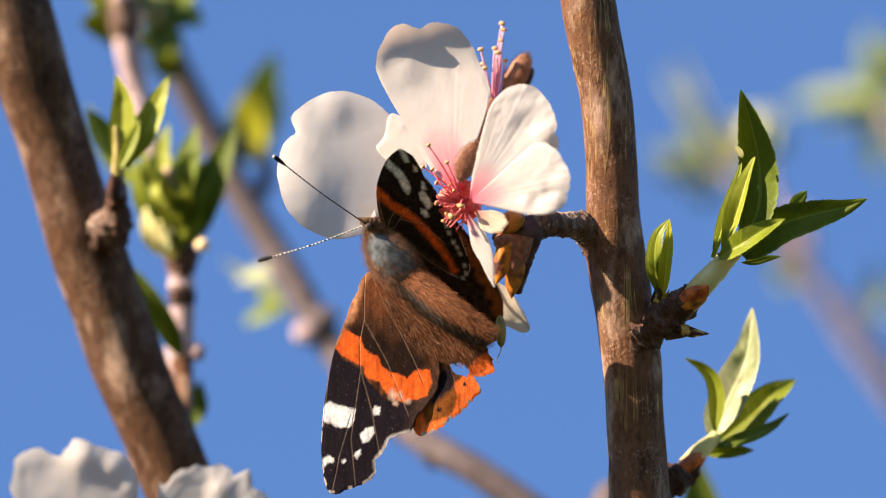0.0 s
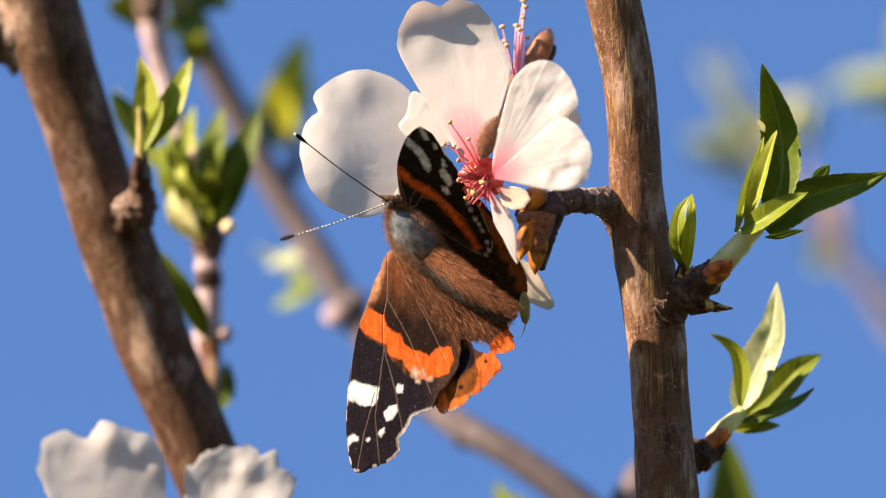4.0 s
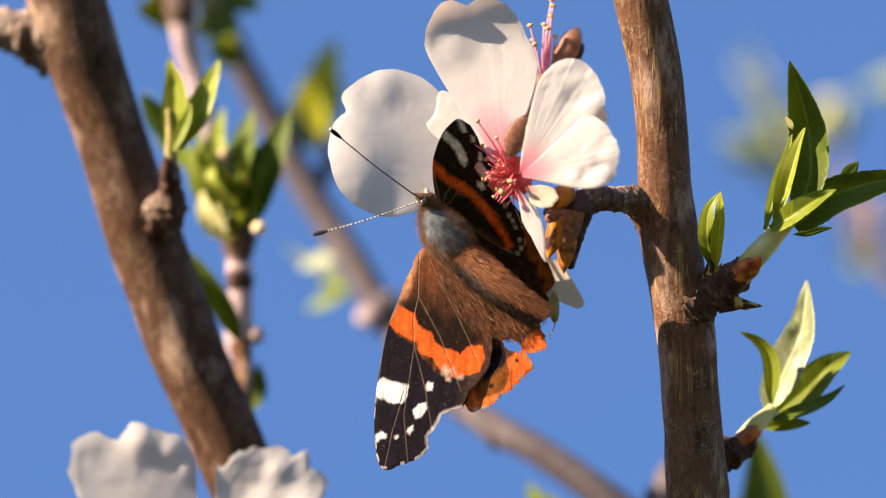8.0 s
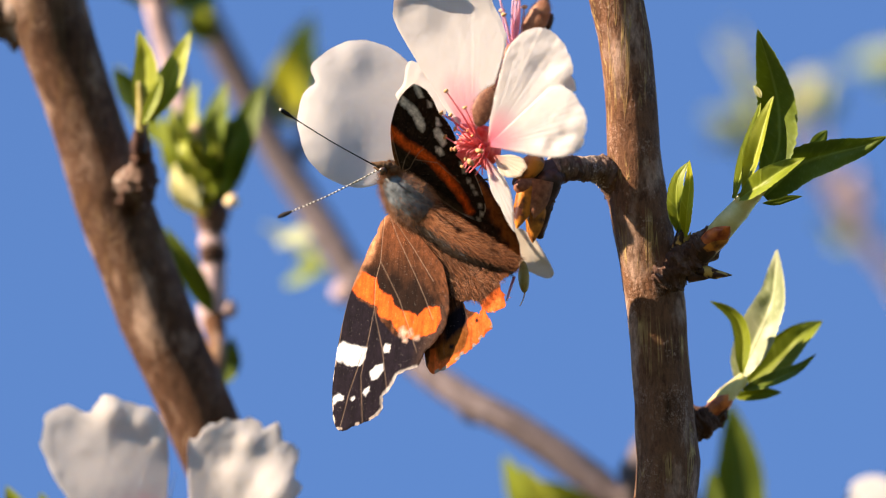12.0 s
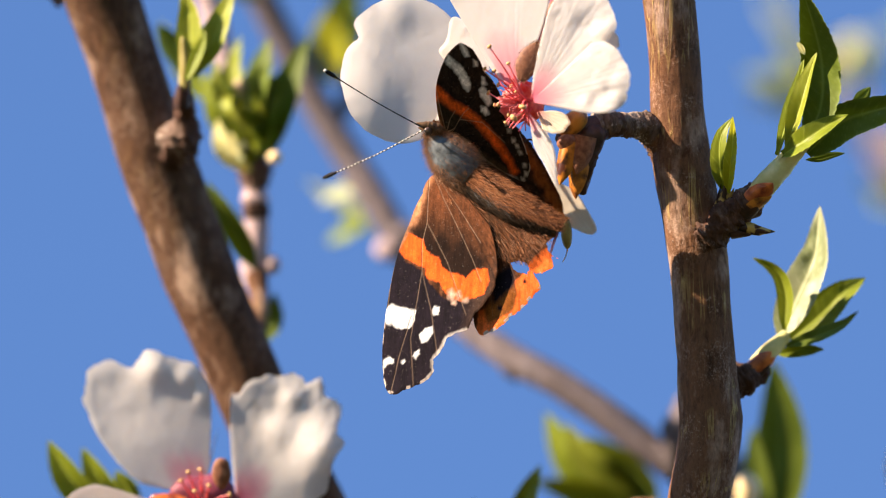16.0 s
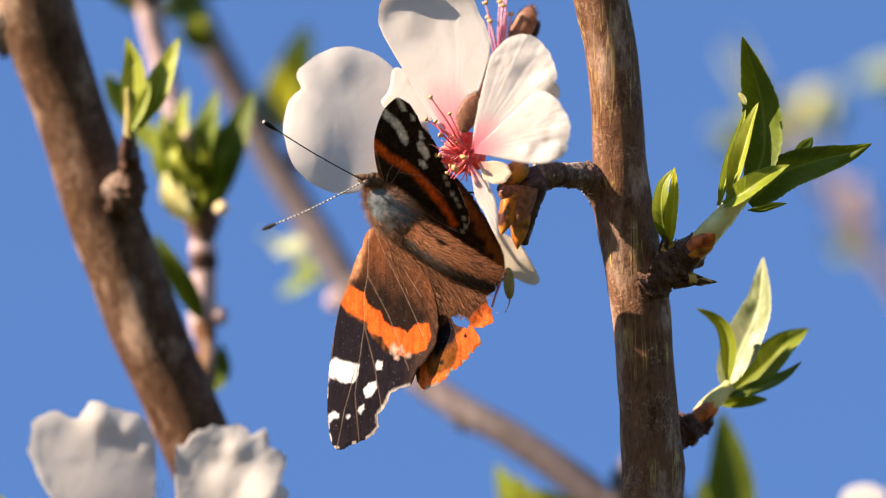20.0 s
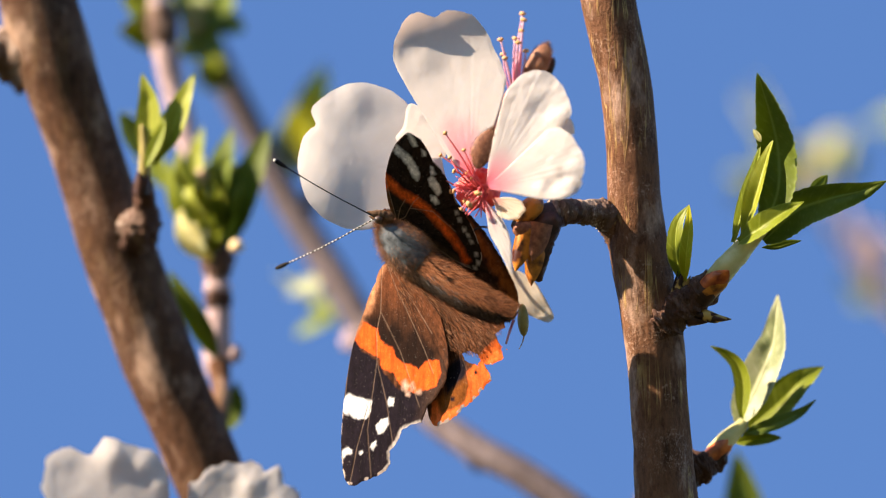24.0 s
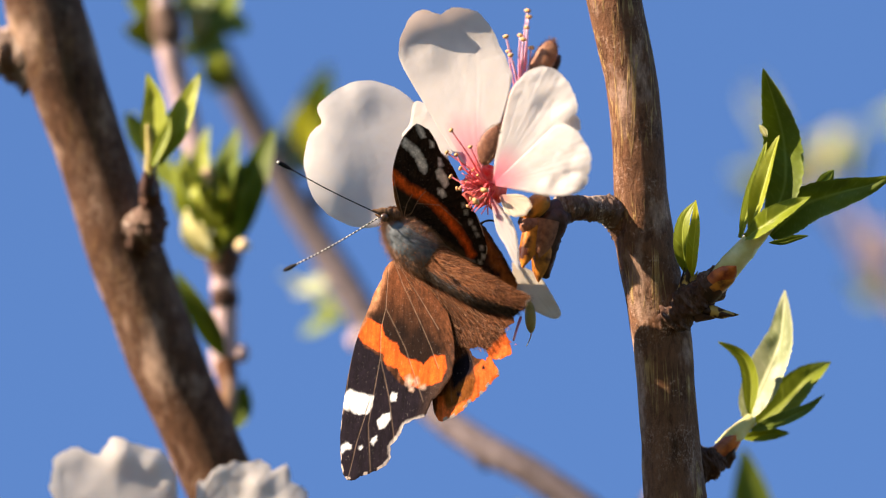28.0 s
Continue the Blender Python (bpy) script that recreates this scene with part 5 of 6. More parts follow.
part("leaf", leaf([(40.98, -9.0, 15.16), (40.54, -9.0, 16.06), (39.95, -9.0, 16.82)], 0.9, 20, 0.3, 0.9, n=20, m=7, seed=3.3), LEAF_CREAM, shoot, "tiny pale leaf tip")
part("leaf", leaf([(41.22, -6.0, 2.11), (45.76, -6.0, 6.18), (50.27, -6.0, 7.69), (54.40, -6.0, 8.69), (57.59, -8.0, 9.89)], 4.9, -8, 0.35, 0.62, teeth=0.09, n=64, seed=4.0, wave=0.14, base_width=0.3), LEAF_DARK, shoot, "dark outstretched leaf")
part("leaf", leaf([(37.97, -8.0, 1.89), (41.14, -11.0, 3.79), (43.91, -11.0, 5.63), (46.69, -11.0, 7.17)], 3.3, 34, 0.55, 0.80, teeth=0.07, seed=5.0, wave=0.18, base_width=0.35), LEAF, shoot, "small bright curled leaf")
part("leaf", leaf([(47.35, -2.0, 8.46), (48.64, -2.0, 9.57), (49.78, -2.0, 10.91)], 1.8, 0, 0.2, 0.9, seed=6.0), LEAF_DARK, shoot)
part("leaf", leaf([(41.03, -5.0, 1.28), (42.75, -5.0, 1.42), (44.40, -5.0, 1.85), (46.28, -5.0, 2.14)], 1.0, 0, 0.3, 0.9, seed=7.0), LEAF_DARK, shoot)
part("stalk", tube([(34.77, -5.0, -3.01), (36.49, -6.0, -1.08), (38.53, -6.0, 1.15), (41.00, -7.0, 3.82)], [1.6, 1.55, 1.35, 1.0], 24, 40, 0.06), STALK, shoot)
for p, q, r0, r1, a, m in (((32.53, -4.0, -5.09), (34.62, -5.0, -3.31), 2.00, 2.05, -20, SCALE),
        ((32.75, -4.0, -5.24), (35.07, -5.0, -3.61), 2.00, 2.05, 80, SCALE),
        ((33.42, -5.0, -4.20), (35.51, -6.0, -2.12), 1.75, 1.85, -60, SCALE_AMBER),
        ((33.87, -5.0, -3.90), (35.96, -6.0, -1.68), 1.70, 1.80, -5, SCALE_RED),
        ((33.87, -5.0, -4.20), (36.56, -6.0, -2.43), 1.70, 1.85, 60, SCALE_RED),
        ((34.30, -5.2, -3.50), (36.70, -6.3, -1.10), 1.80, 1.72, -15, SCALE_RED)):
    part("bud_scale", scale(p, q, r0, r1, a, 60), m, shoot)
leaflet = thing("leaf_shoot", (30.61, -3.0, -3.68), "single small yellow-green leaf on a short bud", "leaf shoot", "leaf shoots")
part("leaf", leaf([(30.39, -3.0, -2.97), (29.73, -4.0, 0.63), (29.91, -4.0, 4.38), (31.35, -4.0, 6.99)], 2.6, 28, 0.35, 0.8, teeth=0.10, seed=8.0, base_width=0.3), LEAF, leaflet)
part("leaf", leaf([(30.75, -4.0, -2.98), (31.04, -6.0, 0.24), (31.45, -6.0, 3.98), (31.40, -6.0, 7.12)], 1.9, 28, 0.5, 0.8, teeth=0.10, seed=9.0, base_width=0.4), LEAF_YELLOW, leaflet)
part("bud_foot", tube([(29.56, -3.0, -5.55), (30.16, -3.0, -4.05), (30.60, -3.5, -2.17)], [1.1, 1.0, 0.5], 16, 20, 0.1), SCALE_BANDED, leaflet)
for a in (-60, 20, 90):
    part("bud_scale", scale((29.71, -3.0, -5.33), (30.75, -3.5, -2.02), 1.05, 0.95, a, 60), SCALE_BANDED, leaflet)
tip_bud = thing("leaf_bud", (33.09, -3.0, -8.33), "small pointed closed leaf bud on the spur", "bud")
part("bud_body", tube([(31.25, -3.0, -7.78), (33.11, -4.0, -7.65), (34.75, -4.0, -8.03), (36.85, -4.0, -8.20)], [1.3, 0.95, 0.65, 0.08], 16, 30, 0.12, 1.4), SCALE_BANDED, tip_bud)
for p, q, r0, r1, a, m in (((31.00, -4.0, -7.93), (33.70, -4.0, -7.80), 1.25, 1.05, -50, SCALE), ((32.35, -4.0, -7.79), (35.05, -4.0, -8.04), 1.05, 0.80, 40, SCALE), ((33.70, -4.0, -7.88), (36.25, -4.0, -8.12), 0.85, 0.50, -20, SCALE)):
    part("bud_scale", scale(p, q, r0, r1, a, 45), m, tip_bud)

shoot2 = thing("leaf_shoot", (35.58, 7.0, -25.61), "pale downy almond leaves unfolding from a spur", "leaf shoot", "leaf shoots")
part("leaf", leaf([(37.60, 9.0, -21.92), (40.37, 9.0, -16.42), (42.53, 9.0, -11.14), (43.04, 9.0, -4.72)], 5.5, 26, 0.32, 0.64, teeth=0.06, n=60, seed=4.0, wave=0.22, base_width=0.3), LEAF_PALE, shoot2, "pale downy underside of a folded leaf")
part("leaf", leaf([(37.82, 9.0, -22.24), (40.72, 10.0, -18.09), (42.46, 10.0, -13.92)], 3.2, 30, 0.5, 0.9, seed=5.0), LEAF, shoot2)
part("leaf", leaf([(38.17, 7.0, -21.29), (38.51, 7.0, -17.14), (37.78, 7.0, -14.19), (36.13, 7.0, -12.59), (33.95, 7.0, -11.59)], 2.4, 25, 0.5, 0.75, seed=6.0, base_width=0.3), LEAF, shoot2, "small back-curled leaf")
part("leaf", leaf([(39.08, 11.0, -22.80), (43.02, 11.0, -19.61), (46.05, 11.0, -16.59), (49.11, 12.0, -14.40)], 5.0, 25, 0.5, 0.7, seed=7.0, wave=0.12), LEAF, shoot2)
part("leaf", leaf([(38.25, 8.0, -23.51), (42.40, 8.0, -22.22), (45.83, 9.0, -20.72), (48.10, 9.0, -18.83)], 1.9, 20, 0.5, 0.75, seed=8.0), LEAF_DARK, shoot2)
part("leaf", leaf([(37.14, 9.0, -24.51), (40.16, 9.0, -24.13), (43.44, 10.0, -23.92)], 1.8, 10, 0.5, 0.8, seed=9.0), LEAF, shoot2)
part("stalk", tube([(34.29, 7.0, -25.98), (36.10, 7.0, -24.10), (38.40, 8.0, -21.99)], [1.25, 1.2, 0.8], 20, 30, 0.05), STALK, shoot2)
for p, q, r0, r1, a, m in (((32.53, 6.0, -27.70), (35.35, 7.0, -25.30), 1.6, 1.8, -30, SCALE), ((33.29, 6.0, -27.10), (35.80, 7.0, -24.40), 1.5, 1.75, -40, SCALE_RED), ((33.51, 6.0, -27.10), (36.56, 7.0, -25.45), 1.5, 1.75, 50, SCALE),
                           ((33.82, 6.0, -26.72), (36.10, 7.0, -24.70), 1.4, 1.7, 10, SCALE_RED)):
    part("bud_scale", scale(p, q, r0, r1, a, 55), m, shoot2)

# ---- buds and twigs behind the limb ----
limb_bud = thing("leaf_shoot", (-42.36, 20.0, 11.51), "opening green leaf bud on the limb's spur", "leaf shoot", "leaf shoots")
part("leaf", leaf([(-41.88, 20.0, 13.58), (-41.46, 20.0, 18.08), (-41.58, 20.0, 22.27), (-42.62, 20.0, 25.94)], 3.8, 22, 0.45, 0.78, seed=1.0, base_width=0.5, wave=0.15), LEAF_LIME, limb_bud)
part("leaf", leaf([(-41.12, 20.0, 13.73), (-38.64, 20.0, 17.83), (-37.09, 20.0, 21.62), (-35.45, 20.0, 25.88)], 3.7, 24, 0.45, 0.80, seed=3.0, base_width=0.45, wave=0.15), LEAF_LIME, limb_bud)
part("leaf", leaf([(-41.63, 21.5, 13.60), (-40.23, 21.5, 16.79), (-39.21, 21.5, 19.22), (-38.97, 21.5, 21.36)], 4.2, 30, 0.4, 0.85, seed=2.0, base_width=0.5), LEAF_DARK, limb_bud)
part("leaf", leaf([(-41.99, 18.5, 13.26), (-40.75, 18.5, 15.77), (-39.81, 18.5, 18.04), (-39.49, 18.5, 19.94)], 2.0, 30, 0.5, 0.85, seed=5.0, base_width=0.5), LEAF, limb_bud)
part("leaf", leaf([(-43.37, 46.0, 14.82), (-45.28, 46.0, 17.93), (-47.19, 46.0, 21.52)], 3.8, -30, 0.4, 0.85, seed=4.0, base_width=0.4), LEAF, limb_bud)
part("stalk", tube([(-42.35, 20.0, 12.06), (-42.25, 20.0, 15.04), (-42.60, 20.0, 18.85)], [0.95, 0.8, 0.35], 14, 24, 0.05), STALK_YELLOW, limb_bud)
for a in (-60, 30):
    part("bud_scale", scale((-42.83, 20.0, 9.48), (-42.50, 20.0, 12.67), 1.15, 1.1, a, 70), SCALE, limb_bud)
twig = thing("almond_twig", (-34.11, 50.0, -20.12), "pale pinkish young twig with ringed scars", "twig")
part("foot", tube([(-31.66, 33.0, -39.88), (-33.85, 38.0, -25.36), (-33.50, 47.0, -16.98), (-34.19, 50.0, -12.35)], [2.2, 1.5, 1.3, 1.7], 20, 60, 0.05, 0.7), BARK, twig, "dark brown lower part of the twig")
part("stem", tube([(-34.03, 50.0, -14.68), (-34.27, 50.0, -11.57), (-33.88, 50.0, -6.14), (-34.11, 50.0, -2.25), (-34.11, 50.0, 2.02)], [1.6, 1.9, 1.7, 1.65, 1.7], 24, 120, 0.05, 0.7, knobs=((0.72, 0.03, 0.2),)), BARK_PINK, twig)
part("ring_scar", tube([(-33.96, 50.0, -5.36), (-34.03, 50.0, -4.19), (-34.03, 50.0, -3.18)], [1.75, 1.95, 1.75], 20, 14, 0.1), BARK_DARK, twig, "dark ring of bud scars")
part("ring_scar", tube([(-34.11, 50.0, -1.16), (-34.03, 50.0, 0.23), (-33.96, 50.0, 1.79), (-33.72, 50.0, 2.80)], [1.75, 2.2, 2.5, 1.9], 20, 18, 0.15), BARK_DARK, twig, "dark ring of bud scars")
part("side_bud", blob((-31.84, 49.0, -11.72), ((1.1, 0, 0.4), (0, 1.0, 0), (-0.3, 0, 1.3)), 14, 10, 0.1), BARK_PINK, twig)
cluster = thing("leaf_shoot", (-34.11, 50.0, 2.02), "dense cluster of half-open green leaves on a twig tip", "leaf shoot", "leaf shoots")
part("leaf", leaf([(-32.95, 50.0, 2.80), (-30.98, 49.0, 8.62), (-28.89, 49.0, 14.06), (-26.73, 50.0, 19.35)], 4.7, 15, 0.3, 0.75, seed=1.0), LEAF_DARK, cluster)
part("leaf", leaf([(-34.50, 50.0, 2.80), (-36.16, 48.0, 8.61), (-36.63, 48.0, 14.05), (-35.90, 50.0, 19.66)], 5.3, 45, 0.4, 0.75, seed=2.0), LEAF, cluster)
part("leaf", leaf([(-35.28, 50.0, 2.80), (-37.58, 49.0, 7.07), (-39.29, 49.0, 10.17), (-40.56, 50.0, 14.84)], 4.3, 45, 0.4, 0.75, seed=3.0), LEAF, cluster)
part("leaf", leaf([(-34.13, 51.0, 3.19), (-33.61, 52.0, 8.64), (-33.16, 53.0, 14.09), (-32.10, 54.0, 19.55)], 5.7, 35, 0.4, 0.75, seed=4.0), LEAF_DARK, cluster)
part("leaf", leaf([(-34.45, 48.0, 2.02), (-35.03, 46.0, 5.50), (-35.57, 46.0, 8.60), (-36.14, 47.0, 12.49)], 3.5, 30, 0.5, 0.75, seed=5.0), LEAF, cluster)
part("leaf", leaf([(-33.77, 52.0, 2.41), (-32.83, 52.0, 7.08), (-32.37, 52.0, 10.97), (-33.63, 53.0, 16.43)], 3.8, 35, 0.5, 0.75, seed=6.0), LEAF_DARK, cluster)
part("sheath", leaf([(-35.23, 48.0, 1.63), (-37.15, 47.0, 3.57), (-38.31, 47.0, 5.51), (-38.96, 48.0, 8.23)], 3.2, 35, 0.6, 0.8, base_width=0.5), LEAF_CREAM, cluster, "cream-coloured bud sheath")
part("sheath", leaf([(-34.59, 47.0, 1.24), (-36.12, 46.0, 2.79), (-36.89, 46.0, 4.34), (-37.53, 47.0, 7.45)], 2.4, 30, 0.6, 0.8, base_width=0.5), LEAF_CREAM, cluster, "cream-coloured bud sheath")
part("leaf", leaf([(-34.02, 46.0, 3.18), (-34.23, 45.0, 7.44), (-34.54, 45.0, 10.15), (-34.02, 46.0, 13.87)], 3.3, 35, 0.5, 0.75, seed=8.0), LEAF, cluster)
part("leaf", leaf([(-35.60, 47.0, 3.57), (-37.12, 46.0, 7.83), (-38.28, 46.0, 10.93), (-38.93, 47.0, 13.88)], 2.7, 40, 0.5, 0.75, seed=9.0), LEAF_DARK, cluster)
part("side_bud", blob((-31.12, 44.0, 2.94), ((1.05, 0, 0), (0, 1.0, 0), (0, 0, 0.95)), 14, 10, 0.06), BUD_CREAM, cluster, "round cream-coloured bud")
part("side_bud", blob((-35.94, 45.0, 12.78), ((0.8, 0, 0), (0, 0.8, 0), (0, 0, 0.9)), 14, 10, 0.06), SEPAL_PALE, cluster)
bunch = np.random.default_rng(31)
for k in range(24):
    far_off = bunch.uniform(0.35, 1.0)
    tip = np.array((-34.07, 48.0, 3.18)) + ((bunch.uniform(-6.5, 4.0)) * far_off, bunch.uniform(-5, 4), far_off * 14.5)
    foot = np.array((-34.09, 49.0, 2.56)) + (bunch.uniform(-1.2, 1.2), 0, bunch.uniform(0, 3))
    part("leaf", leaf([foot, (foot + tip) / 2 + (bunch.uniform(-1.5, 1.0), -1, 0), tip], bunch.uniform(2.2, 4.0), bunch.uniform(15, 60), 0.45, 0.9, n=26, m=9, seed=float(k), base_width=0.4), (LEAF, LEAF_DARK, LEAF_LIME, LEAF_DARK)[k % 4], cluster)
hidden = thing("leaf_shoot", (-35.05, 40.0, -9.18), "dark green leaf half hidden behind the limb", "leaf shoot", "leaf shoots")
part("leaf", leaf([(-33.98, 44.0, -12.30), (-36.02, 42.0, -8.04), (-38.16, 41.0, -4.17), (-40.32, 41.0, -0.31)], 3.2, 10, 0.3, 0.8, seed=3.0), LEAF_DARK, hidden)
part("leaf", leaf([(-33.04, 47.0, -22.41), (-31.51, 48.0, -19.32), (-31.51, 48.0, -15.44)], 2.6, 10, 0.3, 0.8, seed=3.0), LEAF_DARK, hidden)
part("leaf", leaf([(-40.98, 66.0, 11.07), (-44.17, 68.0, 15.80), (-47.69, 70.0, 22.27)], 3.4, 10, 0.3, 0.8, seed=3.0), LEAF, cluster)

twig2 = thing("almond_twig", (-35.82, 74.0, 1.66), "pinkish sunlit twig out of focus", "twig")
part("stem", tube([(-34.05, 51.0, -0.70), (-35.02, 56.0, 3.59), (-37.26, 68.0, 10.30), (-40.50, 72.0, 22.93), (-42.08, 72.0, 30.02), (-42.87, 72.0, 36.33), (-44.84, 72.0, 50.51), (-46.81, 72.0, 74.15)], [1.2, 1.5, 1.7, 1.75, 1.8, 1.8, 1.6, 1.0], 20, 90, 0.05, 0.5), BARK_PINK, twig2)
part("ring_scar", tube([(-42.32, 72.0, 31.60), (-42.63, 72.0, 33.96), (-43.03, 72.0, 37.12)], [1.85, 2.3, 1.9], 18, 14, 0.15), BARK_DARK, twig2)


def tuft(owner, spots, material, width=4.6, seed=0, lean=(5, 45)):
    """Leaves of a far shoot: spots are (base, tip) pairs in the plan."""
    rng = np.random.default_rng(seed)
    for p, q in spots:
        p, q = np.asarray(p, float), np.asarray(q, float)
        mid = (p + q) / 2 + rng.normal(0, 0.8, 3)
        part("leaf", leaf([p, mid, q], width * rng.uniform(0.85, 1.15), rng.uniform(*lean), 0.4, 0.85, n=24, m=9, seed=float(seed)), material, owner)


tuft(cluster, (((-35.35, 46.0, 3.88), (-38.11, 48.0, 9.31)), ((-34.18, 46.0, 4.27), (-34.61, 48.0, 10.86)), ((-33.41, 46.0, 4.65), (-30.34, 48.0, 11.64)), ((-36.90, 46.0, 9.30), (-39.89, 48.0, 13.19)), ((-33.02, 46.0, 9.30), (-33.45, 48.0, 15.52)),), LEAF, 2.6, 25, (10, 45))
tuft(cluster, (((-34.55, 45.0, 5.43), (-36.92, 47.0, 12.41)), ((-33.77, 45.0, 6.20), (-32.11, 47.0, 13.96)), ((-36.10, 45.0, 11.62), (-36.92, 47.0, 17.45)), ((-33.00, 45.0, 3.88), (-31.10, 47.0, 8.14)),), LEAF_LIME, 2.2, 26, (20, 50))
tuft(cluster, (((-35.71, 45.0, 2.33), (-38.08, 47.0, 7.75)), ((-34.94, 45.0, 9.30), (-35.52, 47.0, 13.96)),), LEAF_PALE, 2.2, 27, (20, 45))
top = thing("leaf_shoot", (-38.24, 76.0, 34.84), "blurred green and brown leaf cluster on the twig", "leaf shoot", "leaf shoots")
tuft(top, (((-42.08, 72.0, 33.18), (-48.78, 72.0, 33.81)), ((-42.47, 72.0, 34.75), (-48.38, 72.0, 38.30)), ((-41.40, 76.0, 34.84), (-45.01, 78.0, 42.00))), LEAF, 4.4, 1)
tuft(top, (((-39.08, 78.0, 33.30), (-34.37, 80.0, 31.36)), ((-38.33, 80.0, 34.14), (-31.68, 84.0, 34.22)), ((-38.33, 80.0, 34.93), (-34.06, 84.0, 39.78)), ((-38.68, 78.0, 34.88), (-38.33, 80.0, 42.06))), LEAF_DARK, 5.0, 2)
tuft(top, (((-39.03, 76.0, 33.26), (-41.19, 74.0, 37.16)), ) , LEAF_PALE, 3.0, 3)
tuft(top, (((-35.34, 106.0, 26.49), (-40.12, 104.0, 29.43)), ((-35.34, 106.0, 27.45), (-38.14, 105.0, 32.26))), LEAF, 4.4, 20)

tuft(top, (((-43.07, 76.0, 33.84), (-45.48, 78.0, 32.27)), ((-43.48, 76.0, 35.42), (-46.69, 78.0, 36.22)), ((-39.92, 76.0, 34.65), (-38.35, 78.0, 31.53)), ((-39.37, 76.0, 35.45), (-35.60, 78.0, 34.32)), ((-39.11, 76.0, 32.29), (-36.37, 78.0, 30.76)), ((-40.33, 76.0, 36.23), (-38.96, 78.0, 39.44)),), LEAF_DARK, 3.4, 21)
tuft(top, (((-42.33, 78.0, 35.46), (-43.58, 80.0, 38.65)), ((-40.33, 78.0, 32.31), (-38.77, 80.0, 29.58)), ((-37.97, 78.0, 33.91), (-34.85, 80.0, 35.55)),), LEAF_LIME, 2.6, 22)

far = thing("almond_twig", (-21.28, 108.0, 0.89), "grey-pink twig far behind, out of focus", "twig")
part("stem", tube([(-44.88, 116.0, 56.78), (-39.97, 114.0, 37.30), (-36.28, 112.0, 28.77), (-32.24, 112.0, 20.69), (-28.17, 110.0, 12.59), (-24.10, 108.0, 5.72), (-19.22, 104.0, -1.93), (-14.34, 98.0, -10.33), (-7.49, 88.0, -19.02), (-0.71, 78.0, -24.28), (6.77, 72.0, -28.29), (13.85, 70.0, -33.13), (23.26, 68.0, -40.79), (37.14, 90.0, -56.50), (150, 320, -330), FORK],
                  [1.8, 2.0, 2.1, 2.1, 2.1, 2.2, 2.2, 2.1, 2.0, 2.1, 2.1, 2.2, 2.6, 3.5, 8, 14], 20, 260, 0.06, 0.4, knobs=((0.30, 0.012, 0.25), (0.42, 0.012, 0.3))), BARK_GREY, far)
part("side_twig", tube([(-27.76, 110.0, 11.38), (-24.97, 112.0, 9.37), (-22.98, 114.0, 12.22), (-23.41, 116.0, 16.28)], [1.6, 1.3, 1.2, 0.8], 14, 30, 0.06), BARK_GREY, far)
part("side_bud", blob((-16.96, 96.0, -9.68), ((1.9, 0, 0), (0, 1.6, 0), (0, 0, 1.6)), 14, 10, 0.1), BARK_PINK, far)
part("side_bud", blob((-14.72, 96.0, -7.92), ((2.0, 0, 1.4), (0, 1.6, 0), (-1, 0, 1.6)), 14, 10, 0.1), BARK_GREY, far)
part("side_bud", blob((1.26, 76.0, -25.99), ((2.2, 0, -1.2), (0, 1.6, 0), (1, 0, 2.0)), 14, 10, 0.1), BARK_GREY, far)
far_leaf = thing("leaf_shoot", (-23.66, 116.0, 14.66), "yellow-green leaves glowing far behind", "leaf shoot", "leaf shoots")
tuft(far_leaf, (((-23.82, 116.0, 14.50), (-21.73, 117.0, 30.40)), ((-24.64, 117.0, 16.29), (-22.64, 119.0, 26.86))), LEAF_YELLOW, 7.4, 4)
tuft(far_leaf, (((-24.61, 115.0, 14.65), (-28.64, 114.0, 21.12)),), LEAF_PALE, 3.6, 5)
pale_leaf = thing("leaf_shoot", (-18.01, 104.0, -6.35), "pale yellow leaves far behind", "leaf shoot", "leaf shoots")
tuft(pale_leaf, (((-29.20, 114.0, 0.27), (-18.94, 104.0, -3.21)), ((-27.16, 112.0, -2.58), (-19.33, 104.0, -2.24)),), LEAF_PALE, 2.1, 6, (25, 45))
tuft(pale_leaf, (((-25.99, 112.0, -8.25), (-20.40, 103.0, -6.26)), ((-23.90, 110.0, -5.03), (-19.76, 103.0, -7.47)),), LEAF, 2.6, 7, (35, 50))

# ---- lower right: shoots under the branch ----
under = thing("leaf_shoot", (35.67, 50.0, -47.20), "dark green leaves behind the branch, out of focus", "leaf shoot", "leaf shoots")
part("leaf", leaf([(36.56, 64.0, -49.83), (37.94, 64.0, -39.65), (38.02, 64.0, -33.38), (37.02, 64.0, -25.52)], 7.6, 0, 0.25, 0.75, seed=1.0), LEAF_DARK, under)
part("leaf", leaf([(36.18, 62.0, -47.43), (34.69, 62.0, -41.15), (34.22, 62.0, -34.88)], 3.4, 10, 0.25, 0.8, seed=2.0), LEAF_DARK, under)
part("side_bud", blob((33.25, 52.0, -43.47), ((1.8, 0, 0), (0, 1.6, 0), (0, 0, 2.6)), 14, 10, 0.06), BUD_CREAM, under)
part("stem", tube([(36.08, 51.0, -46.45), (34.05, 54.0, -55.05), (28.43, 60.0, -70.76)], [1.0, 1.2, 1.6], 12, 20), BARK, under)
tuft_low = thing("leaf_shoot", (18.54, 72.0, -47.40), "green leaves on the far twig, out of focus", "leaf shoot", "leaf shoots")
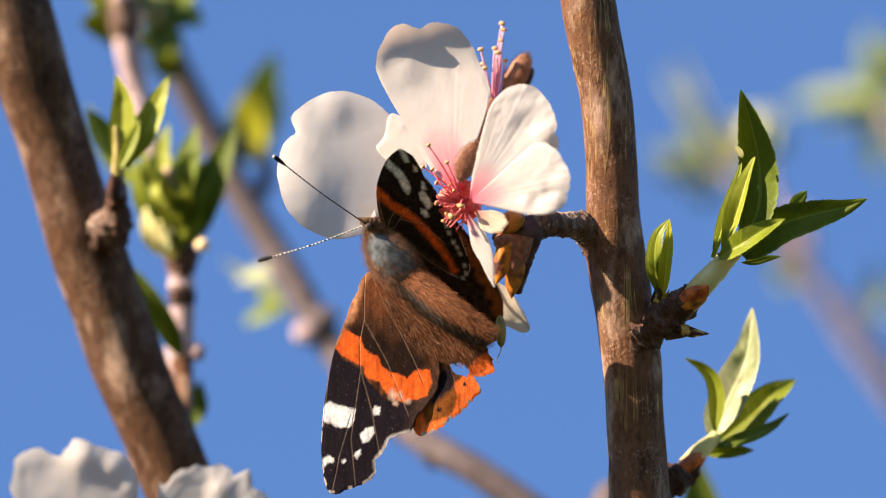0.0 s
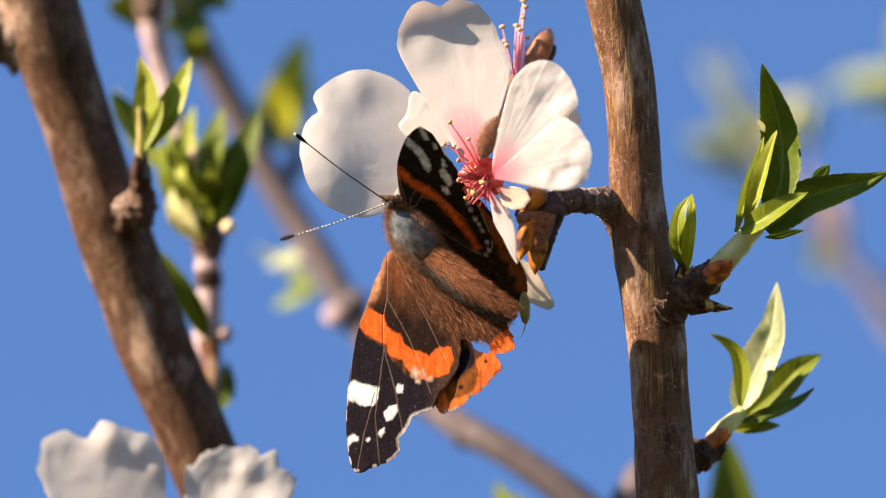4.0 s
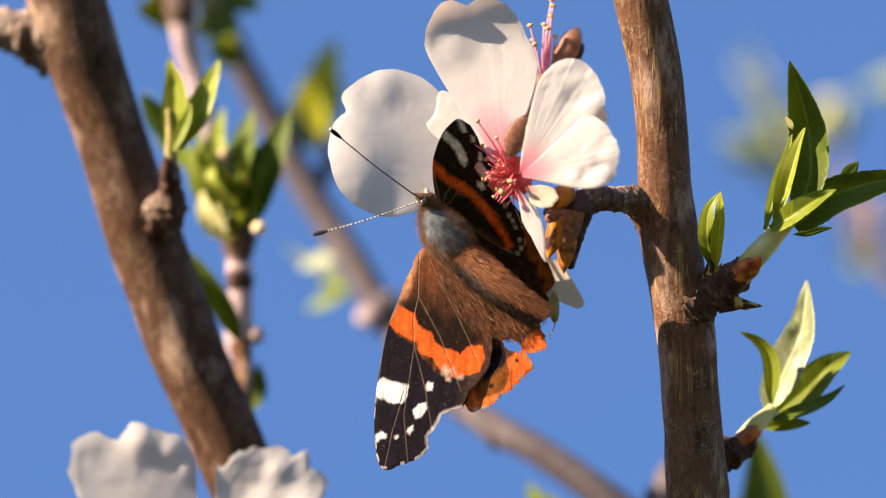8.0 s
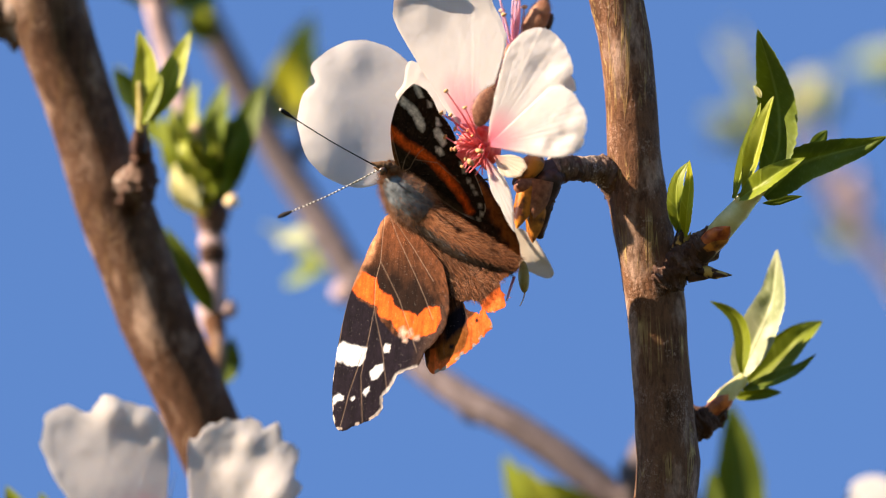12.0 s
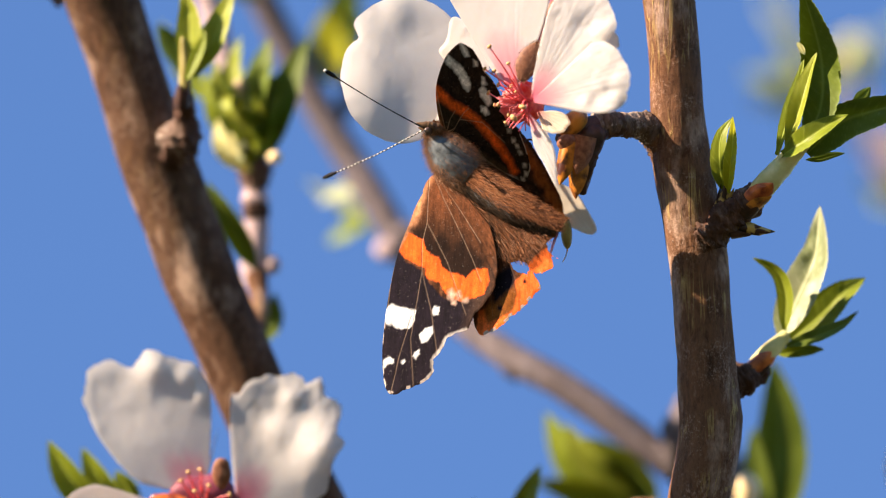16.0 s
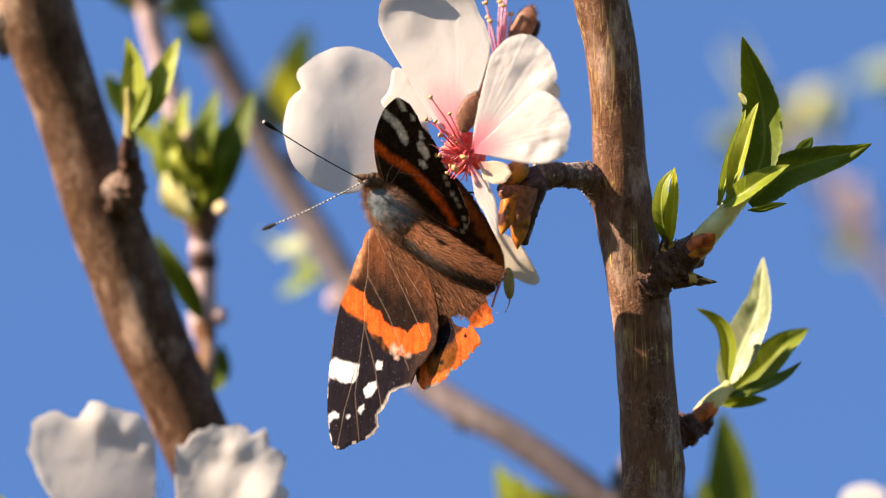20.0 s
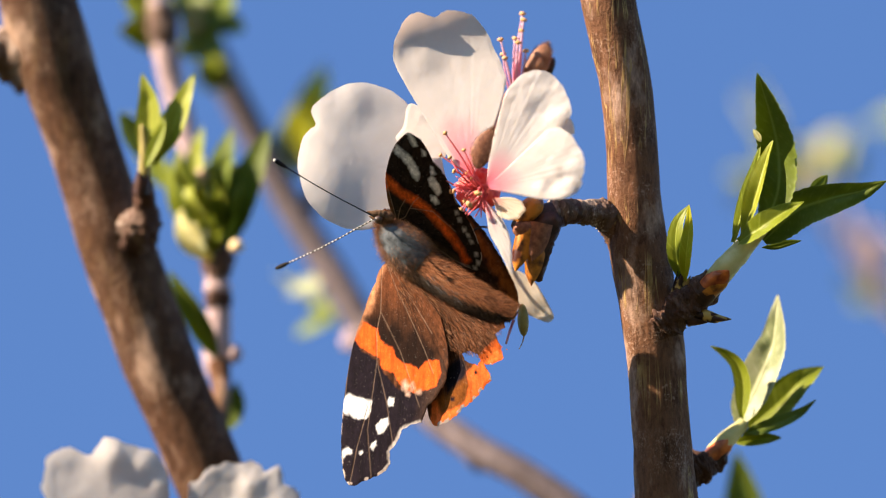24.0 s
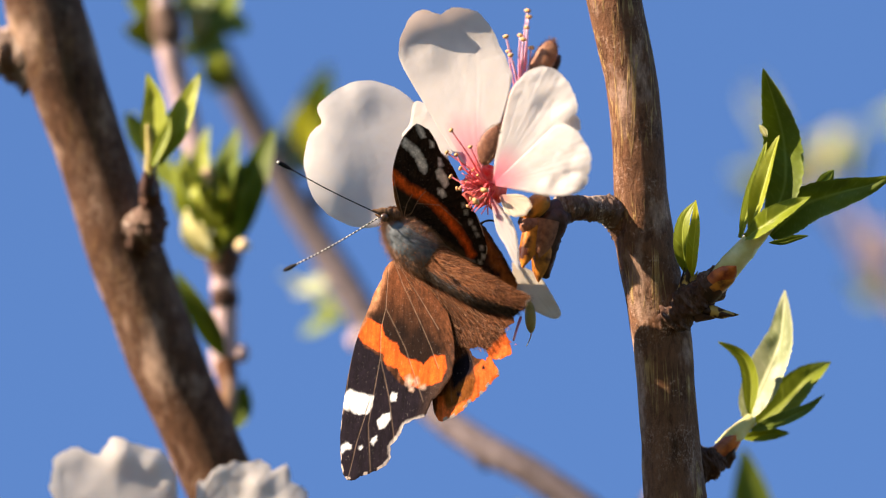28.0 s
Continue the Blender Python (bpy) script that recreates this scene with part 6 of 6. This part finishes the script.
tuft(tuft_low, (((18.56, 72.0, -45.82), (5.31, 74.0, -32.67)), ((20.94, 72.0, -44.28), (10.01, 72.0, -36.25)), ((20.11, 71.0, -47.40), (3.63, 72.0, -42.08))), LEAF, 6.4, 8)
tuft(tuft_low, (((17.80, 70.0, -43.41), (8.08, 70.0, -34.24)),), LEAF_LIME, 4.4, 9)
tuft(tuft_low, (((20.87, 70.0, -49.75), (9.12, 70.0, -45.67)), ((21.69, 70.0, -47.40), (13.93, 70.0, -38.64))), LEAF_DARK, 5.4, 10)
lone = thing("leaf_shoot", (2.03, 34.0, -49.54), "small pale-edged leaf tip", "leaf shoot", "leaf shoots")
part("leaf", leaf([(1.63, 34.0, -51.08), (2.86, 34.0, -44.94), (5.01, 34.0, -39.43)], 3.6, 15, 0.5, 0.8, seed=1.0), LEAF, lone)
part("leaf", leaf([(-1.45, 34.0, -51.04), (-2.93, 34.0, -47.17), (-4.28, 34.0, -43.92)], 2.6, 15, 0.5, 0.8, seed=1.0), LEAF_LIME, lone)
part("stem", tube([(0.89, 34.0, -48.76), (5.37, 36.0, -58.10), (15.36, 20.0, -63.90), (22.92, 8.0, -67.41)], [0.8, 1.0, 1.2, 1.4], 12, 24), BARK, lone)
side = thing("almond_blossom", (58.08, 62.0, -43.26), "white almond blossom at the edge of view, out of focus", "flower", "almond blossoms")
petal(side, (58.85, 62.0, -44.05), 82.9, 216.1, [7.0, 7.7, 8.3, 8.5, 8.6, 8.0, 7.4, 6.8, 6.2, 5.6, 5.1, 4.7, 4.3, 3.9], tilt=(-0.40, 0.15), ruffle=1.0, grain=0.2, pink=0.25, seed=1.0)
petal(side, (59.63, 62.0, -44.06), 5.6, 84.1, [7.0, 7.5, 8.0, 8.5, 9.0, 9.5, 9.7, 9.9, 10.1, 10.3, 10.1, 9.6, 9.0, 8.5], tilt=(-0.45, 0.15), ruffle=1.0, grain=0.2, pink=0.25, seed=2.0)
petal(side, (59.23, 62.0, -44.84), -147.0, -36.8, [4.2, 5.5, 6.8, 7.7, 8.3, 8.9, 9.3, 9.1, 8.8, 8.6, 8.0, 7.1, 6.2, 5.3], tilt=(-0.35, 0.1), ruffle=1.0, grain=0.2, pink=0.25, seed=3.0)
part("heart", blob((59.32, 62.0, -44.38), ((1.8, 0, 0), (0, 1.2, 0), (0, 0, 1.8)), 14, 10, 0.1), HEART, side)

# ---- far twig at the right ----
far_right = thing("almond_twig", (60.15, 225.0, -2.86), "pinkish far twig, strongly out of focus", "twig")
part("stem", tube([(45.73, 225.0, 16.07), (47.93, 225.0, 11.76), (52.29, 225.0, 7.03), (57.08, 225.0, 2.74), (60.59, 225.0, -3.29), (64.52, 225.0, -8.89), (68.01, 225.0, -13.02), (71.68, 225.0, -17.66), (100, 235, -60), (130, 260, -150), (150, 300, -260), (190, 380, -420), (300, 440, -700), to_plan(0.52, 1.0, 0.9), to_plan(0.56, 1.05, -0.05)],
                  [0.4, 0.6, 0.8, 1.0, 1.3, 1.7, 1.9, 2.0, 2.6, 3.0, 3.4, 4.2, 6, 9, 14], 18, 260, 0.06, 0.3), BARK_MAUVE, far_right)
part("side_twig", tube([(57.29, 225.0, 3.41), (54.33, 225.0, 8.64), (52.26, 225.0, 16.01)], [1.0, 0.8, 0.5], 14, 30, 0.06), BARK_PINK, far_right)
for p_ in ((58.81, 225.0, 3.19), (65.38, 225.0, -7.58), (57.76, 225.0, 6.43)):
    part("side_bud", blob(p_, ((1.6, 0, 0.5), (0, 1.5, 0), (-0.5, 0, 2.0)), 14, 10, 0.1), BARK_PINK, far_right)
far_tuft = thing("leaf_shoot", (47.05, 225.0, 12.62), "pale yellow and pinkish young leaves far behind", "leaf shoot", "leaf shoots")
tuft(far_tuft, (((44.64, 225.0, 15.25), (41.80, 227.0, 21.38)), ((45.50, 225.0, 14.80), (44.14, 227.0, 21.78)),), LEAF_PINK, 2.2, 11)
tuft(far_tuft, (((52.25, 225.0, 15.41), (51.51, 227.0, 22.55)), ((52.43, 225.0, 15.41), (54.30, 227.0, 23.81)), ((52.69, 225.0, 16.01), (55.82, 227.0, 21.20)),), LEAF_LIME, 2.6, 12)
tuft(far_tuft, (((34.98, 225.0, 17.10), (44.03, 227.0, 12.69)), ((37.10, 225.0, 13.18), (43.59, 227.0, 12.26)), ((44.47, 225.0, 14.81), (39.43, 227.0, 25.30)),), LEAF_LIME, 2.6, 13)
tuft(far_tuft, (((52.50, 225.0, 0.88), (58.55, 227.0, -2.64)), ((54.19, 225.0, -2.60), (58.10, 227.0, -3.94)), ((69.54, 225.0, -8.85), (69.57, 227.0, -0.21)),), LEAF_LIME, 3.2, 15)
tuft(far_tuft, (((43.22, 225.0, 19.16), (39.08, 227.0, 31.80)), ((41.96, 225.0, 21.77), (37.05, 227.0, 29.23)),), LEAF_PALE, 1.6, 17)
tuft(far_tuft, (((49.04, 225.0, 14.64), (45.63, 227.0, 22.01)), ((49.90, 225.0, 15.07), (52.13, 227.0, 23.31)), ((49.47, 225.0, 14.21), (43.03, 227.0, 17.68)),), LEAF_CREAM, 4.2, 23, (35, 50))
tuft(far_tuft, (((45.58, 225.0, 13.34), (38.70, 227.0, 15.52)), ((46.44, 225.0, 12.48), (40.44, 227.0, 10.93)), ((39.96, 225.0, 14.64), (35.67, 227.0, 12.48)),), LEAF, 3.0, 24, (35, 50))
far_green = thing("leaf_shoot", (71.21, 225.0, 24.04), "bright green young leaves far behind", "leaf shoot", "leaf shoots")
tuft(far_green, (((57.00, 238.0, 24.40), (71.20, 225.0, 24.21)), ((61.29, 236.0, 22.15), (70.34, 225.0, 23.52)), ((63.88, 236.0, 26.26), (70.77, 225.0, 24.90)), ((68.09, 232.0, 19.73), (71.21, 225.0, 24.04)),), LEAF_DARK, 4.8, 16, (35, 50))
tuft(far_green, (((70.33, 225.0, 25.33), (68.32, 230.0, 36.21)), ((71.37, 225.0, 25.34), (71.36, 230.0, 35.36)), ((70.65, 230.0, 13.67), (71.20, 225.0, 24.47)), ((71.64, 225.0, 24.48), (78.63, 218.0, 24.04)),), LEAF_DARK, 4.2, 18, (25, 45))
part("stem", tube([(71.21, 225.0, 24.04), (77.35, 225.0, 11.97), (98, 240, -20), (101, 236, -62)], [1.0, 1.3, 1.8, 2.4], 14, 30), BARK_MAUVE, far_green)


def turned(root, rx, ry, rz):
    """A small turn (a rotation vector in degrees) about root (plan), in the butterfly's own space."""
    v = Vector((rx, ry, rz))
    at = (Vector(root) - Vector(BASES[bf])) * MM
    turn = Matrix.Rotation(radians(v.length), 4, v) if v.length > 1e-6 else Matrix.Identity(4)
    return Matrix.Translation(at) @ turn @ Matrix.Translation(-at)


def motions():
    """The butterfly shifts on the blossom and stirs its wings: shift right and up (mm) and a turn, then each pair of wings."""
    home = PLAN @ Matrix.Translation(Vector(BASES[bf]) * MM)
    walk(bf, [(t, home @ Matrix.Translation((x * MM, 0, z * MM)) @ turned(PIVOT, 0, a, 0)) for t, x, z, a in (
        (0.0, 0.39, 0.04, 0.48),
        (0.5, 0.65, 0.12, -0.64),
        (1.0, 0.39, 0.17, 0.24),
        (1.5, 0.14, 0.08, 0.24),
        (2.0, 0.11, 0.04, 0.34),
        (2.5, 0.07, 0.06, 0.63),
        (3.0, -0.00, -0.00, 0.06),
        (3.5, 0.09, 0.01, 0.50),
        (5.5, 0.51, 0.04, 1.33),
        (6.0, 0.36, -0.01, 0.26),
        (6.5, 0.18, 0.08, 3.43),
        (7.0, 0.29, 0.19, 2.66),
        (7.5, 0.45, 0.12, 2.44),
        (8.0, 0.79, 0.14, 2.77),
        (8.5, 1.14, 0.40, 0.07),
        (9.0, 0.39, 0.17, 2.69),
        (9.5, 0.48, 0.08, 1.47),
        (10.0, 0.24, 0.06, 1.45),
        (10.5, -0.11, 0.61, 0.75),
        (11.0, 0.11, 0.30, 0.18),
        (11.5, -0.38, 0.86, -1.59),
        (12.0, -0.15, 0.77, -4.29),
        (12.5, -0.43, 0.64, -4.84),
        (13.0, -0.31, 0.56, -2.70),
        (13.5, -0.47, 0.43, -3.10),
        (15.5, -0.15, 0.29, -6.08),
        (16.0, 0.08, 0.17, -4.68),
        (16.5, 0.20, 0.29, -4.33),
        (17.0, -0.15, 0.12, -5.90),
        (17.5, -0.19, -0.07, -6.62),
        (18.0, -0.37, 0.22, -4.28),
        (18.5, -0.33, 0.14, -5.10),
        (19.0, -0.24, 0.24, -4.43),
        (19.5, -0.36, 0.21, -4.90),
        (20.0, -0.35, -0.06, -4.26),
        (20.5, -0.45, -0.01, -5.67),
        (22.5, -0.78, -0.05, -5.12),
        (23.0, -0.58, 0.02, -4.94),
        (23.5, -0.32, 0.11, -5.89),
        (24.0, -0.58, -0.04, -5.66),
        (24.5, -0.89, -0.31, -4.71),
        (25.0, -1.18, -0.22, -3.53),
        (25.5, -1.00, -0.05, -4.60),
        (26.0, -0.84, 0.22, -5.62),
        (26.5, -1.18, 0.28, -5.75),
        (27.0, -0.74, 0.01, -5.31),
        (27.5, -0.13, -0.07, -2.83),
        (28.0, -0.57, 0.06, -7.65),
    )])
    walk(wing_flat, [(t, turned(ROOT_FLAT, *v)) for t, *v in (
        (0.0, -1.02, 0.08, 6.10),
        (0.5, -2.68, 2.15, 5.04),
        (1.0, -3.25, 0.35, 1.06),
        (1.5, -1.43, -0.02, 0.29),
        (2.0, 0.52, -0.17, -1.75),
        (2.5, 0.01, -0.41, -1.51),
        (3.0, 0.05, -0.08, -0.05),
        (3.5, -0.28, -0.44, 0.19),
        (5.5, -5.05, 0.08, 4.91),
        (6.0, -4.80, 1.30, 5.88),
        (6.5, -0.86, -3.12, 0.31),
        (7.0, -4.02, -0.90, 0.80),
        (7.5, -2.42, -0.70, 0.16),
        (8.0, -3.80, -0.64, 4.40),
        (8.5, -2.70, 2.87, 3.12),
        (9.0, -2.68, -1.27, -0.34),
        (9.5, -6.57, 1.17, 4.30),
        (10.0, -9.61, 2.16, 7.47),
        (10.5, -11.01, 2.93, 0.00),
        (11.0, -17.96, 4.12, 1.25),
        (11.5, -7.38, 3.55, -7.39),
        (12.0, -13.98, 8.47, -3.25),
        (12.5, -6.21, 6.73, -8.72),
        (13.0, -4.91, 3.90, -7.09),
        (13.5, -4.76, 4.25, -8.19),
        (15.5, -6.92, 7.94, -6.87),
        (16.0, -10.31, 7.34, -2.73),
        (16.5, -11.01, 7.70, -3.73),
        (17.0, -7.83, 8.21, -4.33),
        (17.5, -6.80, 9.08, -1.23),
        (18.0, -4.67, 6.35, -7.33),
        (18.5, -3.20, 7.11, -7.22),
        (19.0, -4.88, 6.60, -6.89),
        (19.5, -4.03, 6.84, -7.26),
        (20.0, -3.28, 5.49, -3.54),
        (20.5, -2.82, 6.87, -6.85),
        (22.5, -1.16, 6.12, -9.01),
        (23.0, -3.19, 6.33, -6.06),
        (23.5, -3.77, 8.24, -6.73),
        (24.0, -2.17, 7.04, -8.33),
        (24.5, -0.01, 5.54, -8.50),
        (25.0, 0.01, 4.44, -9.69),
        (25.5, -0.42, 5.55, -9.86),
        (26.0, -1.87, 6.46, -11.57),
        (26.5, -2.74, 7.39, -12.63),
        (27.0, -4.78, 7.69, -6.59),
        (27.5, -14.39, 7.18, -0.70),
        (28.0, -8.12, 11.07, -3.40),
    )])
    walk(hind_flat, [(t, turned(ROOT_FLAT, *[0.8 * k for k in v])) for t, *v in (
        (0.0, -1.02, 0.08, 6.10),
        (0.5, -2.68, 2.15, 5.04),
        (1.0, -3.25, 0.35, 1.06),
        (1.5, -1.43, -0.02, 0.29),
        (2.0, 0.52, -0.17, -1.75),
        (2.5, 0.01, -0.41, -1.51),
        (3.0, 0.05, -0.08, -0.05),
        (3.5, -0.28, -0.44, 0.19),
        (5.5, -5.05, 0.08, 4.91),
        (6.0, -4.80, 1.30, 5.88),
        (6.5, -0.86, -3.12, 0.31),
        (7.0, -4.02, -0.90, 0.80),
        (7.5, -2.42, -0.70, 0.16),
        (8.0, -3.80, -0.64, 4.40),
        (8.5, -2.70, 2.87, 3.12),
        (9.0, -2.68, -1.27, -0.34),
        (9.5, -6.57, 1.17, 4.30),
        (10.0, -9.61, 2.16, 7.47),
        (10.5, -11.01, 2.93, 0.00),
        (11.0, -17.96, 4.12, 1.25),
        (11.5, -7.38, 3.55, -7.39),
        (12.0, -13.98, 8.47, -3.25),
        (12.5, -6.21, 6.73, -8.72),
        (13.0, -4.91, 3.90, -7.09),
        (13.5, -4.76, 4.25, -8.19),
        (15.5, -6.92, 7.94, -6.87),
        (16.0, -10.31, 7.34, -2.73),
        (16.5, -11.01, 7.70, -3.73),
        (17.0, -7.83, 8.21, -4.33),
        (17.5, -6.80, 9.08, -1.23),
        (18.0, -4.67, 6.35, -7.33),
        (18.5, -3.20, 7.11, -7.22),
        (19.0, -4.88, 6.60, -6.89),
        (19.5, -4.03, 6.84, -7.26),
        (20.0, -3.28, 5.49, -3.54),
        (20.5, -2.82, 6.87, -6.85),
        (22.5, -1.16, 6.12, -9.01),
        (23.0, -3.19, 6.33, -6.06),
        (23.5, -3.77, 8.24, -6.73),
        (24.0, -2.17, 7.04, -8.33),
        (24.5, -0.01, 5.54, -8.50),
        (25.0, 0.01, 4.44, -9.69),
        (25.5, -0.42, 5.55, -9.86),
        (26.0, -1.87, 6.46, -11.57),
        (26.5, -2.74, 7.39, -12.63),
        (27.0, -4.78, 7.69, -6.59),
        (27.5, -14.39, 7.18, -0.70),
        (28.0, -8.12, 11.07, -3.40),
    )])
    walk(wing_up, [(t, turned(ROOT_UP, *v)) for t, *v in (
        (0.0, -0.74, -1.14, 2.67),
        (0.5, -2.78, -0.44, 4.61),
        (1.0, -2.30, -1.22, 2.86),
        (1.5, -1.08, -0.57, 1.44),
        (2.0, -0.98, -0.53, 1.09),
        (2.5, -1.77, -1.36, 1.89),
        (3.0, -0.01, -0.07, 0.02),
        (3.5, 0.11, -0.93, 0.52),
        (5.5, -3.04, -3.07, 6.53),
        (6.0, -3.12, -1.68, 6.20),
        (6.5, -3.31, -4.19, 4.45),
        (7.0, -4.76, -3.55, 5.81),
        (7.5, -5.17, -4.04, 7.53),
        (8.0, -6.38, -5.11, 9.70),
        (8.5, -5.80, -1.43, 9.12),
        (9.0, -6.09, -4.75, 8.23),
        (9.5, -5.15, -3.18, 8.60),
        (10.0, -4.41, -2.73, 7.39),
        (10.5, -6.19, -2.23, 7.52),
        (11.0, -14.27, -8.23, 20.57),
        (11.5, -4.66, 1.60, 1.96),
        (12.0, -6.06, 2.39, 7.15),
        (12.5, -2.02, 6.08, -2.58),
        (13.0, -2.95, 3.05, 1.28),
        (13.5, -3.36, 3.50, -0.98),
        (15.5, -4.30, 5.32, 3.99),
        (16.0, -7.17, 1.89, 9.63),
        (16.5, -8.67, 1.01, 11.93),
        (17.0, -5.31, 4.08, 7.36),
        (17.5, -4.43, 4.73, 6.97),
        (18.0, -5.49, 3.04, 5.47),
        (18.5, -3.23, 5.13, 2.91),
        (19.0, -4.76, 3.72, 4.83),
        (19.5, -3.66, 4.71, 3.25),
        (20.0, -4.92, 2.43, 6.68),
        (20.5, -4.12, 4.67, 4.50),
        (22.5, -3.71, 4.55, 1.88),
        (23.0, -5.89, 2.19, 7.99),
        (23.5, -7.19, 2.97, 9.16),
        (24.0, -5.39, 3.70, 5.58),
        (24.5, -5.52, 2.35, 4.67),
        (25.0, -7.65, 0.68, 7.15),
        (25.5, -5.50, 2.86, 4.55),
        (26.0, -4.55, 4.72, 2.33),
        (26.5, -6.95, 3.22, 5.58),
        (27.0, -8.18, 1.30, 9.91),
        (27.5, -20.39, -10.46, 30.98),
        (28.0, -10.47, 1.64, 15.99),
    )])
    walk(hind_up, [(t, turned(ROOT_UP, *[0.8 * k for k in v])) for t, *v in (
        (0.0, -0.74, -1.14, 2.67),
        (0.5, -2.78, -0.44, 4.61),
        (1.0, -2.30, -1.22, 2.86),
        (1.5, -1.08, -0.57, 1.44),
        (2.0, -0.98, -0.53, 1.09),
        (2.5, -1.77, -1.36, 1.89),
        (3.0, -0.01, -0.07, 0.02),
        (3.5, 0.11, -0.93, 0.52),
        (5.5, -3.04, -3.07, 6.53),
        (6.0, -3.12, -1.68, 6.20),
        (6.5, -3.31, -4.19, 4.45),
        (7.0, -4.76, -3.55, 5.81),
        (7.5, -5.17, -4.04, 7.53),
        (8.0, -6.38, -5.11, 9.70),
        (8.5, -5.80, -1.43, 9.12),
        (9.0, -6.09, -4.75, 8.23),
        (9.5, -5.15, -3.18, 8.60),
        (10.0, -4.41, -2.73, 7.39),
        (10.5, -6.19, -2.23, 7.52),
        (11.0, -14.27, -8.23, 20.57),
        (11.5, -4.66, 1.60, 1.96),
        (12.0, -6.06, 2.39, 7.15),
        (12.5, -2.02, 6.08, -2.58),
        (13.0, -2.95, 3.05, 1.28),
        (13.5, -3.36, 3.50, -0.98),
        (15.5, -4.30, 5.32, 3.99),
        (16.0, -7.17, 1.89, 9.63),
        (16.5, -8.67, 1.01, 11.93),
        (17.0, -5.31, 4.08, 7.36),
        (17.5, -4.43, 4.73, 6.97),
        (18.0, -5.49, 3.04, 5.47),
        (18.5, -3.23, 5.13, 2.91),
        (19.0, -4.76, 3.72, 4.83),
        (19.5, -3.66, 4.71, 3.25),
        (20.0, -4.92, 2.43, 6.68),
        (20.5, -4.12, 4.67, 4.50),
        (22.5, -3.71, 4.55, 1.88),
        (23.0, -5.89, 2.19, 7.99),
        (23.5, -7.19, 2.97, 9.16),
        (24.0, -5.39, 3.70, 5.58),
        (24.5, -5.52, 2.35, 4.67),
        (25.0, -7.65, 0.68, 7.15),
        (25.5, -5.50, 2.86, 4.55),
        (26.0, -4.55, 4.72, 2.33),
        (26.5, -6.95, 3.22, 5.58),
        (27.0, -8.18, 1.30, 9.91),
        (27.5, -20.39, -10.46, 30.98),
        (28.0, -10.47, 1.64, 15.99),
    )])


motions()
